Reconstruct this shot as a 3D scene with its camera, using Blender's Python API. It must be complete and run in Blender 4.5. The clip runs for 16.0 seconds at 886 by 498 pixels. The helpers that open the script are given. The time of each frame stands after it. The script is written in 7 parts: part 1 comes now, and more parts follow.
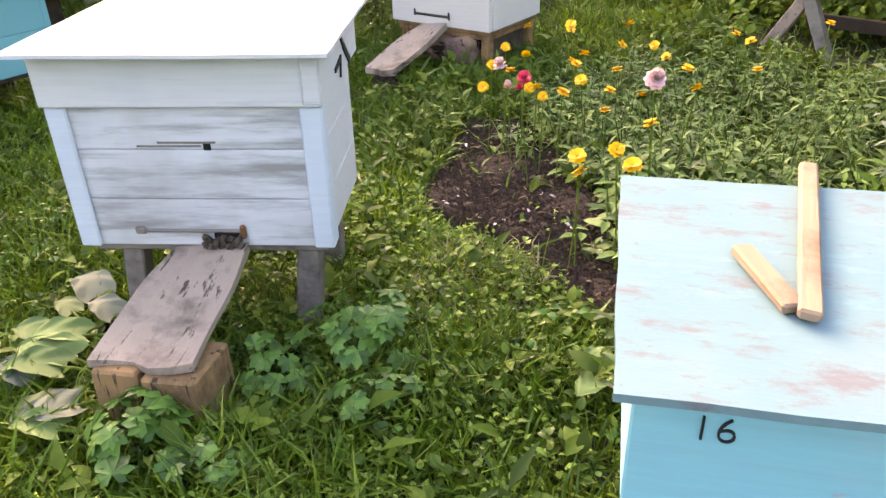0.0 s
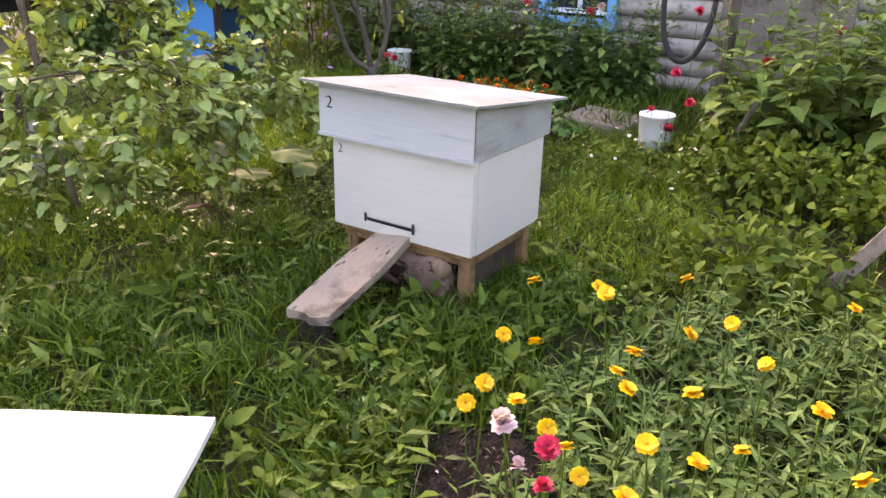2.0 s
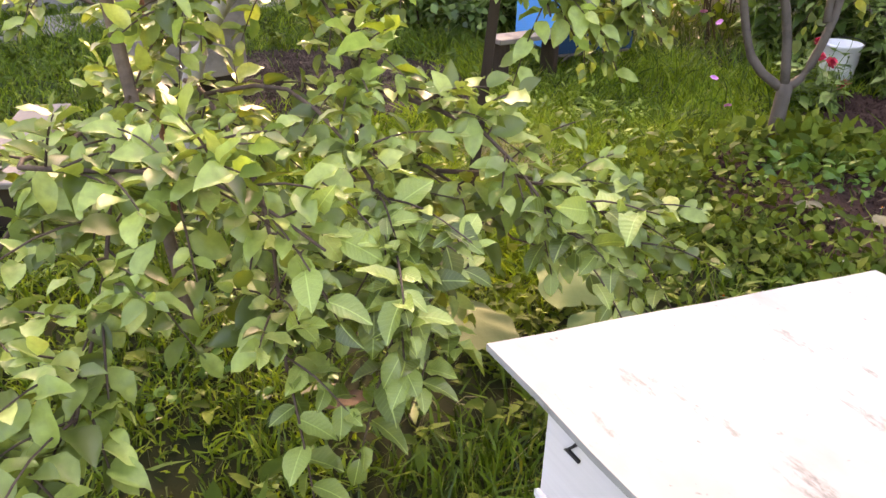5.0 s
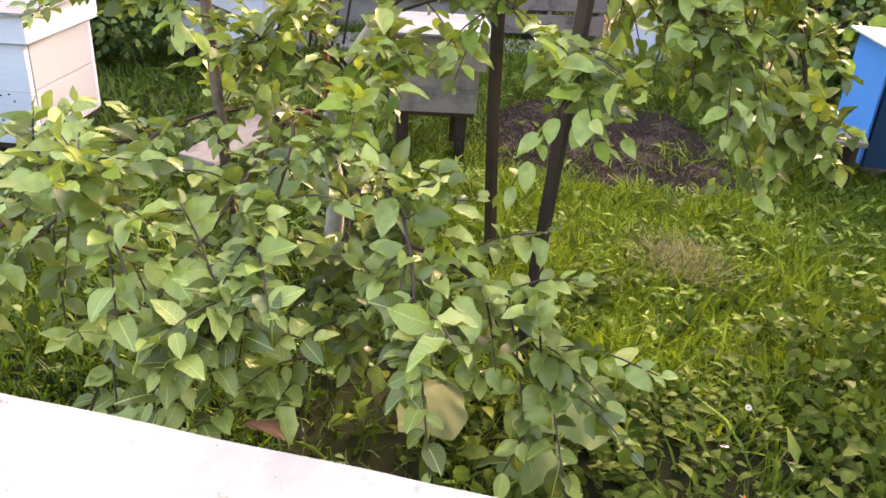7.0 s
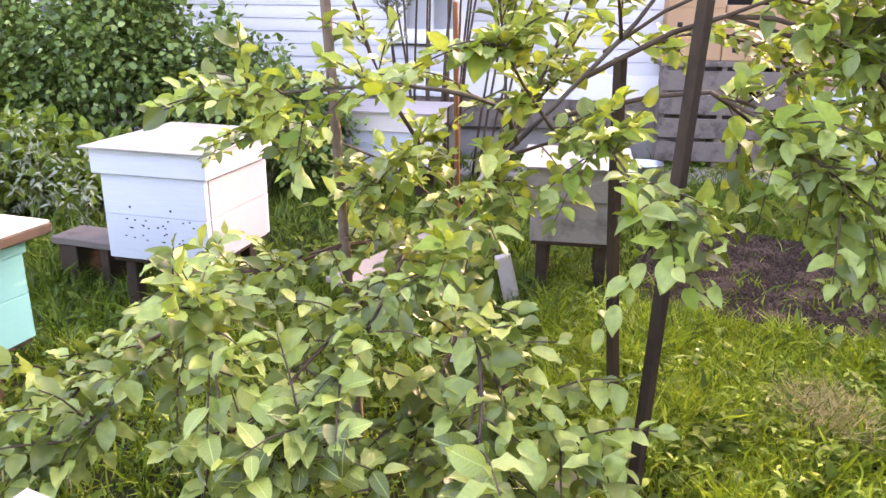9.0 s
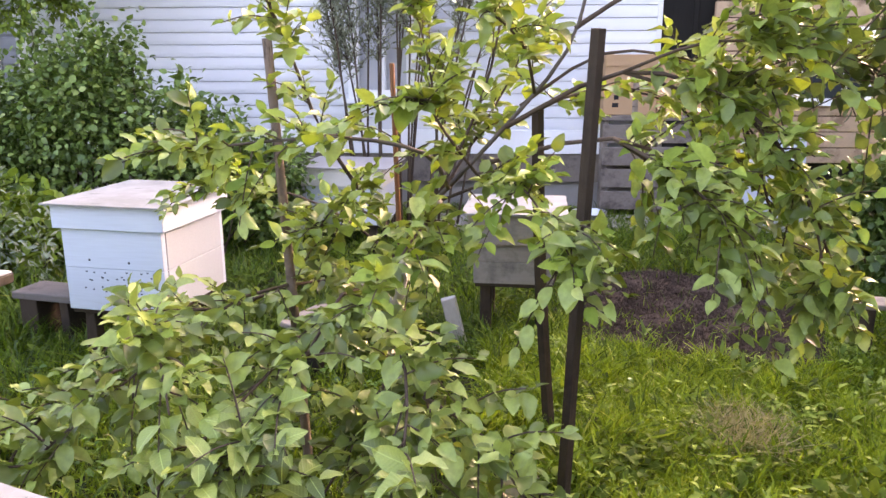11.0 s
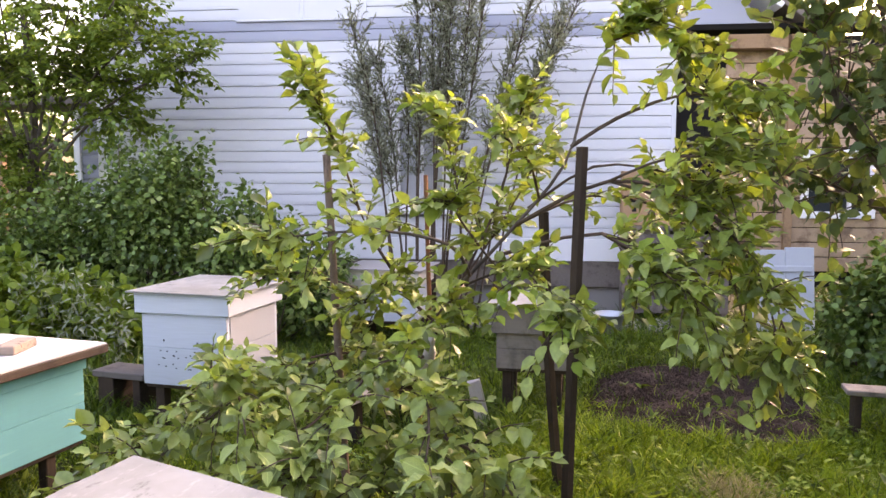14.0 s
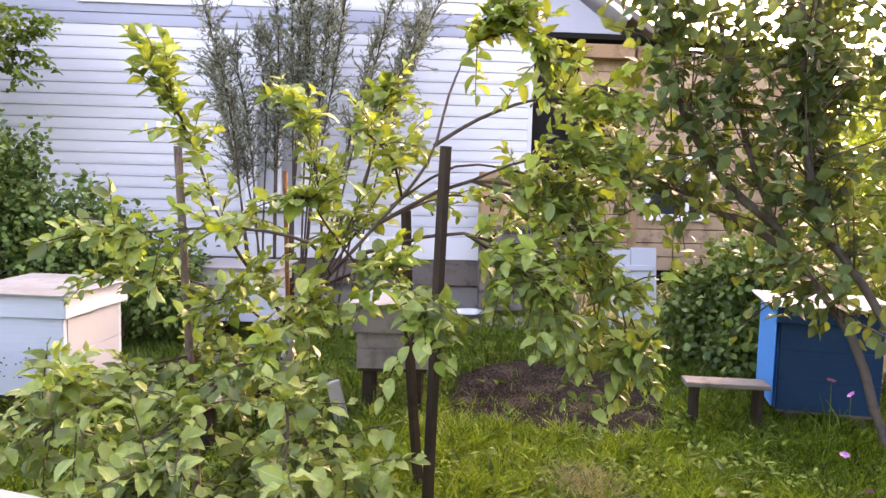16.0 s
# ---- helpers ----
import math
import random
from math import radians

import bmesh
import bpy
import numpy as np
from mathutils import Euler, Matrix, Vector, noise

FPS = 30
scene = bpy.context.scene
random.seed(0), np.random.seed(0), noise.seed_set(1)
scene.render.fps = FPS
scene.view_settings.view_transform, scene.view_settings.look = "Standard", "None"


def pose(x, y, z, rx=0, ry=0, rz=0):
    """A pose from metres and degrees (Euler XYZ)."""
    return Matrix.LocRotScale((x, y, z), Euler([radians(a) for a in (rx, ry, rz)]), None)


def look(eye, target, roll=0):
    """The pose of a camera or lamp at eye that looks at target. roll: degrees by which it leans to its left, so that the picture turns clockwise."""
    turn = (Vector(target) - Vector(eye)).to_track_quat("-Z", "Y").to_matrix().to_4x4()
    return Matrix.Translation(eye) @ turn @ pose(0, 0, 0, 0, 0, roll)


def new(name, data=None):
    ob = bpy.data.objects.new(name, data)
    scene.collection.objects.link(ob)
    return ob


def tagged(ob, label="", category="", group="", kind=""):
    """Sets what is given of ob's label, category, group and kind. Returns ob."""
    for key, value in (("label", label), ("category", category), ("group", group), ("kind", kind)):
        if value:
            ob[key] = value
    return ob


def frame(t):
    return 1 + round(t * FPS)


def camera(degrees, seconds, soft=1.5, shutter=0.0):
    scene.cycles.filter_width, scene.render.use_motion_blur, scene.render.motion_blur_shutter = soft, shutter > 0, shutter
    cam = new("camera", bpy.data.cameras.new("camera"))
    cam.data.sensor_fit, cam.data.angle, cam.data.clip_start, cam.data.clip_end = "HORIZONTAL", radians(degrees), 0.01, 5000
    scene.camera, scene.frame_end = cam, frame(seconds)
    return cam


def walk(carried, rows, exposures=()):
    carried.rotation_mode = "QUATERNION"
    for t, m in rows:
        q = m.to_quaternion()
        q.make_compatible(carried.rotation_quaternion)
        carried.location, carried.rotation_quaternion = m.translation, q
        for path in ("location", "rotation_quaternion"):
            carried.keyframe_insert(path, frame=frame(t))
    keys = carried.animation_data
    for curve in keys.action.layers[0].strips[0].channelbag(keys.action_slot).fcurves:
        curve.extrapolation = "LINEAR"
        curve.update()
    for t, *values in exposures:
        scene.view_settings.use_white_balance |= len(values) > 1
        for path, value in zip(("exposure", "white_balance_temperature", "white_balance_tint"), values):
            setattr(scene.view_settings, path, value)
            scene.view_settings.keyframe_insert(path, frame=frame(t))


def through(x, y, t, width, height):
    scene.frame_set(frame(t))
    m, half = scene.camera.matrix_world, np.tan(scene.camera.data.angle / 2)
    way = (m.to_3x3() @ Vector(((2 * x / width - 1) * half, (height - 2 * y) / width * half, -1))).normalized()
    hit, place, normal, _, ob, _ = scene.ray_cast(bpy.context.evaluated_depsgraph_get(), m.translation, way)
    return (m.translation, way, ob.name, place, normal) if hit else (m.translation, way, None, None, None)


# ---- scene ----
cam = camera(59.6, 16.0)
PATH = [
    (0, (-0.411, 2.524, 1.109), (-1.141, 4.103, 0.122), -1.6),
    (0.5, (-0.603, 2.751, 1.175), (-1.379, 4.315, 0.2), 0.7),
    (1, (-0.78, 3.033, 1.17), (-1.538, 4.654, 0.276), -0.4),
    (1.5, (-0.863, 3.318, 1.178), (-1.512, 5.0, 0.312), 0.2),
    (2, (-0.946, 3.729, 1.179), (-1.624, 5.451, 0.42), 1.6),
    (2.5, (-1.117, 4.098, 1.154), (-1.854, 5.808, 0.424), 1.4),
    (2.6, (-1.168, 4.165, 1.164), (-1.909, 5.876, 0.44), 1.0),
    (3, (-1.317, 4.441, 1.137), (-2.079, 6.119, 0.361), 2.4),
    (3.5, (-1.518, 4.841, 1.026), (-2.333, 6.459, 0.178), 2.5),
    (4, (-1.717, 5.084, 1.09), (-2.77, 6.531, 0.196), 0.2),
    (4.4, (-1.856, 5.272, 1.132), (-2.944, 6.679, 0.218), 1.7),
    (4.5, (-1.866, 5.319, 1.117), (-3.002, 6.698, 0.219), -0.5),
    (5, (-1.895, 5.514, 1.159), (-3.259, 6.639, 0.224), 1.3),
    (5.2, (-1.892, 5.645, 1.172), (-3.298, 6.714, 0.235), 2.8),
    (7.3, (-1.583, 6.469, 1.261), (-3.376, 6.449, 0.373), 3.0),
    (7.5, (-1.571, 6.51, 1.249), (-3.356, 6.334, 0.365), 2.2),
    (8, (-1.577, 6.556, 1.267), (-3.362, 6.221, 0.43), 1.1),
    (8.5, (-1.581, 6.574, 1.291), (-3.432, 6.248, 0.608), 0.6),
    (9, (-1.593, 6.597, 1.327), (-3.473, 6.334, 0.698), 0.6),
    (9.5, (-1.591, 6.612, 1.337), (-3.492, 6.379, 0.761), 0.6),
    (10, (-1.576, 6.615, 1.339), (-3.5, 6.43, 0.824), 0.4),
    (10.2, (-1.557, 6.618, 1.338), (-3.486, 6.443, 0.84), 0.3),
    (12.3, (-1.012, 6.87, 1.304), (-2.953, 6.612, 0.894), -1.2),
    (12.5, (-0.96, 6.865, 1.303), (-2.91, 6.586, 0.955), -1.2),
    (13, (-0.9, 6.846, 1.302), (-2.864, 6.556, 1.058), -0.7),
    (13.5, (-0.886, 6.824, 1.302), (-2.856, 6.538, 1.107), -0.1),
    (14, (-0.894, 6.819, 1.303), (-2.864, 6.533, 1.111), 0.0),
    (14.5, (-0.904, 6.803, 1.302), (-2.873, 6.513, 1.107), 0.0),
    (15, (-0.897, 6.766, 1.292), (-2.857, 6.424, 1.085), 0.1),
    (15.5, (-0.899, 6.791, 1.3), (-2.865, 6.484, 1.094), 0.5),
    (16, (-0.935, 6.805, 1.302), (-2.925, 6.882, 1.109), 1.4),
]
EXPOSURE = [
    (0.0, 3.35, 8050, 27), (1.0, 3.30, 8050, 30), (2.0, 3.32, 8000, 30), (2.5, 3.10, 8000, 32), (3.0, 2.80, 7800, 34), (3.5, 3.05, 7900, 33),
    (4.0, 3.68, 8650, 30), (5.0, 3.76, 8650, 32), (7.5, 3.68, 8200, 29), (9.0, 3.98, 7900, 38), (10.0, 3.74, 8000, 37),
    (12.5, 3.38, 7900, 31), (14.0, 3.18, 8200, 34), (15.0, 3.65, 8100, 35), (16.0, 3.50, 8300, 36),
]
walk(cam, [(t, look(eye, target, roll)) for t, eye, target, roll in PATH], EXPOSURE)

# ---- world and light ----
world = bpy.data.worlds.new("sky")
scene.world = world
world.use_nodes = True
wn = world.node_tree.nodes
sky = wn.new("ShaderNodeTexSky")
sky.sky_type, sky.sun_disc = "NISHITA", False
SUN_DIR = Vector((-0.74, 0.56, 0.36)).normalized()
sky.sun_elevation = math.asin(SUN_DIR.z)
sky.sun_rotation = math.atan2(SUN_DIR.x, SUN_DIR.y)
sky.air_density, sky.dust_density, sky.ozone_density = 1.0, 4.0, 1.0
world.node_tree.links.new(sky.outputs[0], wn["Background"].inputs[0])
wn["Background"].inputs[1].default_value = 0.15
sun = new("sun", bpy.data.lights.new("sun", "SUN"))
sun.data.energy, sun.data.angle, sun.data.color = 0.45, radians(50), (1.0, 0.90, 0.74)
sun.matrix_world = look(SUN_DIR * 50, (0, 0, 0))

rng = np.random.default_rng(7)


# ---- materials ----
def material(name):
    m = bpy.data.materials.new(name)
    m.use_nodes = True
    nt = m.node_tree
    bsdf = nt.nodes["Principled BSDF"]
    return m, nt, bsdf


def node(nt, kind, **values):
    n = nt.nodes.new(kind)
    for key, v in values.items():
        n.inputs[key.replace("_", " ")].default_value = v
    return n


def coords(nt, scale=(1, 1, 1)):
    tc, mp = nt.nodes.new("ShaderNodeTexCoord"), nt.nodes.new("ShaderNodeMapping")
    mp.inputs["Scale"].default_value = scale
    nt.links.new(tc.outputs["Object"], mp.inputs["Vector"])
    return mp.outputs[0]


def noise_tex(nt, vec, scale, detail=4.0, rough=0.55):
    n = node(nt, "ShaderNodeTexNoise", Scale=scale, Detail=detail, Roughness=rough)
    nt.links.new(vec, n.inputs["Vector"])
    return n.outputs["Fac"]


def ramp(nt, fac, *stops):
    r = nt.nodes.new("ShaderNodeValToRGB")
    els = r.color_ramp.elements
    while len(els) < len(stops):
        els.new(0.5)
    for e, (p, c) in zip(els, stops):
        e.position, e.color = p, (*c, 1) if len(c) == 3 else c
    nt.links.new(fac, r.inputs[0])
    return r.outputs[0]


def mix(nt, fac, a, b):
    n = nt.nodes.new("ShaderNodeMix")
    n.data_type = "RGBA"
    for sock, v in ((n.inputs[0], fac), (n.inputs[6], a), (n.inputs[7], b)):
        if hasattr(v, "links"):
            nt.links.new(v, sock)
        else:
            sock.default_value = (*v, 1) if isinstance(v, tuple) else v
    return n.outputs[2]


def bump(nt, bsdf, height, strength, distance=0.01):
    b = node(nt, "ShaderNodeBump", Strength=strength, Distance=distance)
    nt.links.new(height, b.inputs["Height"])
    nt.links.new(b.outputs[0], bsdf.inputs["Normal"])


def painted(name, paint, bare, worn=0.55, soft=0.08, along=(1.2, 14, 14), rough=0.7, dirt=(0.30, 0.29, 0.27), dirt_at=0.62):
    """Painted boards: worn streaks along the grain show bare wood, with larger soft stains."""
    m, nt, bsdf = material(name)
    v = coords(nt, along)
    streak = noise_tex(nt, v, 2.2, 6, 0.65)
    v2 = coords(nt)
    blot = noise_tex(nt, v2, 3.1, 4, 0.6)
    fine = noise_tex(nt, coords(nt, (3, 60, 60)), 2.0, 3)
    col = mix(nt, ramp(nt, blot, (dirt_at, (0, 0, 0)), (min(0.98, dirt_at + 0.2), (0.55, 0.55, 0.55))), paint, dirt)
    col = mix(nt, ramp(nt, streak, (worn, (0, 0, 0)), (worn + soft, (1, 1, 1))), col, bare)
    col = mix(nt, ramp(nt, fine, (0.3, (0.16, 0.16, 0.16)), (0.7, (0, 0, 0))), col, tuple(c * 0.6 for c in bare))
    nt.links.new(col, bsdf.inputs["Base Color"])
    bsdf.inputs["Roughness"].default_value, bsdf.inputs["Specular IOR Level"].default_value = rough, 0.2
    bump(nt, bsdf, streak, 0.25, 0.004)
    return m


def wooden(name, a, b, dark, along=(2, 22, 22), rough=0.8, crack=0.34):
    m, nt, bsdf = material(name)
    grain = noise_tex(nt, coords(nt, along), 2.4, 7, 0.65)
    blot = noise_tex(nt, coords(nt), 7.0, 5, 0.65)
    col = mix(nt, grain, a, b)
    col = mix(nt, ramp(nt, grain, (crack - 0.06, (1, 1, 1)), (crack, (0, 0, 0))), col, dark)
    col = mix(nt, ramp(nt, blot, (0.5, (0, 0, 0)), (0.68, (0.75, 0.75, 0.75))), col, dark)
    nt.links.new(col, bsdf.inputs["Base Color"])
    bsdf.inputs["Roughness"].default_value, bsdf.inputs["Specular IOR Level"].default_value = rough, 0.15
    bump(nt, bsdf, grain, 0.6, 0.006)
    return m


def leafy(name, a, b, c, through=0.35, rough=0.42, per_object=False, shine=0.3):
    """Leaf: colour varies from leaf to leaf, faint veins and blotches, light comes through."""
    m, nt, bsdf = material(name)
    if per_object:
        rnd = nt.nodes.new("ShaderNodeObjectInfo").outputs["Random"]
    else:
        rnd = nt.nodes.new("ShaderNodeNewGeometry").outputs["Random Per Island"]
    col = ramp(nt, rnd, (0.0, tuple(0.5 * x for x in a)), (0.22, a), (0.6, b), (0.9, tuple(1.12 * x for x in b)), (1.0, c))
    blot = noise_tex(nt, coords(nt), 60.0, 3)
    col = mix(nt, ramp(nt, blot, (0.35, (0.35, 0.35, 0.35)), (0.65, (0, 0, 0))), col, tuple(x * 0.55 for x in a))
    if per_object:
        # pale midrib and fainter side veins, in the leaf's own length
        xyz = nt.nodes.new("ShaderNodeSeparateXYZ")
        nt.links.new(coords(nt), xyz.inputs[0])

        def calc(op, p, q=0.0):
            n = nt.nodes.new("ShaderNodeMath")
            n.operation = op
            for sock, v in zip(n.inputs, (p, q)):
                if hasattr(v, "links"):
                    nt.links.new(v, sock)
                else:
                    sock.default_value = v
            return n.outputs[0]

        side = calc("ABSOLUTE", xyz.outputs[0])
        rib = ramp(nt, side, (0.006, (0.75, 0.75, 0.75)), (0.02, (0, 0, 0)))
        wave = calc("SINE", calc("MULTIPLY", calc("SUBTRACT", xyz.outputs[1], calc("MULTIPLY", side, 0.8)), 58.0))
        vein = ramp(nt, wave, (0.80, (0, 0, 0)), (1.0, (0.13, 0.13, 0.13)))
        pale = tuple(min(0.6, x * 1.5 + 0.03) for x in b)
        col = mix(nt, rib, mix(nt, vein, col, pale), pale)
        bump(nt, bsdf, wave, 0.12, 0.02)
    nt.links.new(col, bsdf.inputs["Base Color"])
    bsdf.inputs["Roughness"].default_value = rough
    bsdf.inputs["Specular IOR Level"].default_value = shine
    tr = nt.nodes.new("ShaderNodeBsdfTranslucent")
    warm = mix(nt, 0.5, col, (b[0] * 1.5, b[1] * 1.4, b[2] * 0.4))
    nt.links.new(warm, tr.inputs[0])
    sh = nt.nodes.new("ShaderNodeMixShader")
    sh.inputs[0].default_value = through
    nt.links.new(bsdf.outputs[0], sh.inputs[1])
    nt.links.new(tr.outputs[0], sh.inputs[2])
    nt.links.new(sh.outputs[0], nt.nodes["Material Output"].inputs[0])
    return m


def plain(name, a, b, scale=20.0, rough=0.7, metal=0.0, relief=0.3):
    m, nt, bsdf = material(name)
    n1, n2 = noise_tex(nt, coords(nt), scale, 5), noise_tex(nt, coords(nt), scale / 7, 3)
    nt.links.new(mix(nt, n2, mix(nt, n1, a, b), mix(nt, n1, b, a)), bsdf.inputs["Base Color"])
    bsdf.inputs["Roughness"].default_value, bsdf.inputs["Metallic"].default_value = rough, metal
    bsdf.inputs["Specular IOR Level"].default_value = 0.5 if rough < 0.5 else 0.12
    bump(nt, bsdf, n1, relief, 0.01)
    return m


def roof_paint(name, paint, patch, stain, stain_at=0.66):
    """Painted sheet metal: broad worn patches, fine scuffs and a few dark rubbed smudges."""
    m, nt, bsdf = material(name)
    broad = noise_tex(nt, coords(nt), 3.4, 5, 0.6)
    scuff = noise_tex(nt, coords(nt, (5, 16, 16)), 2.6, 6, 0.7)
    smudge = noise_tex(nt, coords(nt, (4, 9, 9)), 2.2, 8, 0.75)
    dots = noise_tex(nt, coords(nt), 70.0, 2)
    col = mix(nt, ramp(nt, broad, (0.38, (0, 0, 0)), (0.62, (1, 1, 1))), paint, patch)
    col = mix(nt, ramp(nt, scuff, (0.56, (0, 0, 0)), (0.70, (0.6, 0.6, 0.6))), col, tuple(min(0.8, c * 1.35) for c in paint))
    col = mix(nt, ramp(nt, smudge, (stain_at, (0, 0, 0)), (stain_at + 0.10, (0.8, 0.8, 0.8))), col, stain)
    col = mix(nt, ramp(nt, dots, (0.72, (0, 0, 0)), (0.76, (0.6, 0.6, 0.6))), col, stain)
    nt.links.new(col, bsdf.inputs["Base Color"])
    bsdf.inputs["Roughness"].default_value, bsdf.inputs["Specular IOR Level"].default_value = 0.75, 0.12
    bump(nt, bsdf, scuff, 0.25, 0.003)
    return m


WHITE = painted("white_paint", (0.60, 0.556, 0.500), (0.46, 0.45, 0.44), 0.68, 0.1, dirt=(0.5, 0.5, 0.52), dirt_at=0.6)
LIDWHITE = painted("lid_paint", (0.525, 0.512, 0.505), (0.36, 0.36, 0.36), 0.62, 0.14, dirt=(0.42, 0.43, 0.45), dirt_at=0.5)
# streaked lid paint, greyed as well for the side that gets less light
LIDGREY = painted("shaded_stained_lid_paint", (0.375, 0.365, 0.345), (0.19, 0.178, 0.165), 0.52, 0.2, along=(8, 1.5, 8), dirt=(0.24, 0.235, 0.23), dirt_at=0.45)
WEATHERED = painted("weathered_white_paint", (0.54, 0.535, 0.55), (0.25, 0.235, 0.225), 0.47, 0.20, along=(1.4, 11, 13), dirt=(0.30, 0.285, 0.275), dirt_at=0.42)
# white darkened in colour to offset the sun on the bluish hive's side
SUNSIDEWHITE = painted("sun_side_darkened_white", (0.365, 0.385, 0.405), (0.36, 0.35, 0.34), 0.64, 0.12)
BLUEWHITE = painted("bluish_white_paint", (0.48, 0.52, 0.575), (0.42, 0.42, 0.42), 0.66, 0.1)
# stained white sheet, its base greyed to offset the bright sky above
ROOFSHEET = roof_paint("greyed_white_roof_sheet", (0.280, 0.285, 0.274), (0.205, 0.207, 0.194), (0.080, 0.083, 0.077), 0.58)
ROOFBRIGHT = painted("bright_roof_sheet", (0.52, 0.51, 0.505), (0.45, 0.44, 0.43), 0.72, 0.1, along=(4, 5, 5), dirt=(0.7, 0.7, 0.7), dirt_at=0.66)
ROOFGREY = painted("grey_roof_sheet", (0.36, 0.34, 0.325), (0.30, 0.27, 0.25), 0.58, 0.15, along=(3, 6, 6))
LIGHTBLUE = painted("light_blue_paint", (0.17, 0.45, 0.51), (0.36, 0.31, 0.30), 0.64, 0.05, along=(4, 9, 9), dirt=(0.30, 0.47, 0.51), dirt_at=0.50)
# peeling roof blue, set darker than the body to offset skylight from above
DIMMEDBLUETOP = roof_paint("dimmed_peeling_blue_roof", (0.112, 0.196, 0.212), (0.135, 0.205, 0.216), (0.140, 0.122, 0.126), 0.535)
TURQUOISE = painted("turquoise_paint", (0.105, 0.325, 0.345), (0.20, 0.42, 0.40), 0.64, 0.1, dirt=(0.12, 0.40, 0.40), dirt_at=0.55)
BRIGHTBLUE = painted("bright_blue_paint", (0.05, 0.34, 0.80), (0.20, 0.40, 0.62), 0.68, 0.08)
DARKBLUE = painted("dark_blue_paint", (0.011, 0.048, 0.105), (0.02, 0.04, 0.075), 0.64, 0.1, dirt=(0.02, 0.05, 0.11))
HIVEGREY = wooden("unpainted_hive_boards", (0.28, 0.245, 0.21), (0.19, 0.165, 0.14), (0.08, 0.07, 0.06))
GREYWOOD = wooden("grey_weathered_wood", (0.24, 0.20, 0.175), (0.14, 0.115, 0.10), (0.045, 0.035, 0.03))
PALEWOOD = wooden("pale_weathered_plank", (0.39, 0.305, 0.24), (0.245, 0.185, 0.145), (0.06, 0.048, 0.038), along=(16, 2.2, 16), crack=0.42)
BENCHWOOD = wooden("dark_bench_wood", (0.15, 0.132, 0.118), (0.09, 0.078, 0.068), (0.045, 0.038, 0.034))
DARKWOOD = wooden("dark_stake_wood", (0.062, 0.043, 0.030), (0.032, 0.023, 0.017), (0.015, 0.012, 0.011), (22, 22, 2))
STAKEBROWN = wooden("weathered_brown_stake", (0.20, 0.145, 0.105), (0.115, 0.082, 0.06), (0.03, 0.022, 0.018), (22, 22, 2), crack=0.42)
BROWNWOOD = wooden("brown_board", (0.42, 0.26, 0.15), (0.28, 0.17, 0.10), (0.09, 0.055, 0.035))
POSTWOOD = wooden("orange_brown_post", (0.34, 0.20, 0.09), (0.17, 0.095, 0.05), (0.045, 0.03, 0.02), (22, 22, 2), crack=0.42)
VERANDAWOOD = wooden("pale_tan_board", (0.50, 0.35, 0.24), (0.37, 0.25, 0.165), (0.14, 0.085, 0.055))
FRESHWOOD = wooden("fresh_cut_wood", (0.34, 0.235, 0.155), (0.25, 0.165, 0.105), (0.11, 0.07, 0.045), (18, 2, 18))
BARKLOG = wooden("reddish_bark", (0.30, 0.195, 0.15), (0.15, 0.092, 0.07), (0.035, 0.022, 0.018), (4, 10, 10), crack=0.49)
EDGEWOOD = wooden("worn_brown_edge", (0.095, 0.070, 0.052), (0.055, 0.041, 0.032), (0.02, 0.015, 0.012))
LOGGREY = wooden("grey_log", (0.46, 0.42, 0.38), (0.30, 0.27, 0.24), (0.09, 0.075, 0.065), (1.2, 26, 26))
BARK = wooden("tree_bark", (0.135, 0.112, 0.092), (0.08, 0.066, 0.055), (0.04, 0.032, 0.028), (18, 18, 4))
TWIG = wooden("twig_bark", (0.10, 0.070, 0.050), (0.06, 0.042, 0.031), (0.025, 0.018, 0.015), (18, 18, 4))
PALEBARK = wooden("whitewashed_bark", (0.50, 0.47, 0.43), (0.30, 0.27, 0.24), (0.09, 0.075, 0.065), (14, 14, 4))
SOIL = plain("dark_soil", (0.022, 0.015, 0.011), (0.062, 0.043, 0.032), 90, 0.97, relief=1.0)
SOILRED = plain("reddish_soil", (0.022, 0.012, 0.010), (0.060, 0.035, 0.028), 70, 0.97, relief=1.0)
SOILGREY = plain("dry_soil", (0.026, 0.018, 0.014), (0.072, 0.052, 0.042), 70, 0.97, relief=1.0)
GROUND = plain("turf_ground", (0.010, 0.014, 0.005), (0.028, 0.030, 0.011), 14, 0.95, relief=0.8)
PATHSTONE = plain("pinkish_path_stone", (0.15, 0.122, 0.105), (0.22, 0.185, 0.16), 22, 0.9)
CONCRETE = plain("concrete_path", (0.25, 0.22, 0.20), (0.33, 0.30, 0.27), 18, 0.9)
ZINC = plain("galvanised_zinc", (0.40, 0.42, 0.44), (0.52, 0.54, 0.56), 9, 0.42, 0.8, 0.1)
PLASTIC = plain("white_plastic", (0.72, 0.74, 0.76), (0.80, 0.80, 0.80), 8, 0.4, relief=0.05)
BLACKMETAL = plain("black_metal", (0.030, 0.032, 0.034), (0.06, 0.06, 0.062), 60, 0.5, 0.4)
RUST = plain("rusty_iron", (0.13, 0.055, 0.028), (0.25, 0.12, 0.06), 50, 0.85, 0.3)
RUBBER = plain("black_rubber", (0.022, 0.022, 0.024), (0.045, 0.045, 0.047), 40, 0.6)
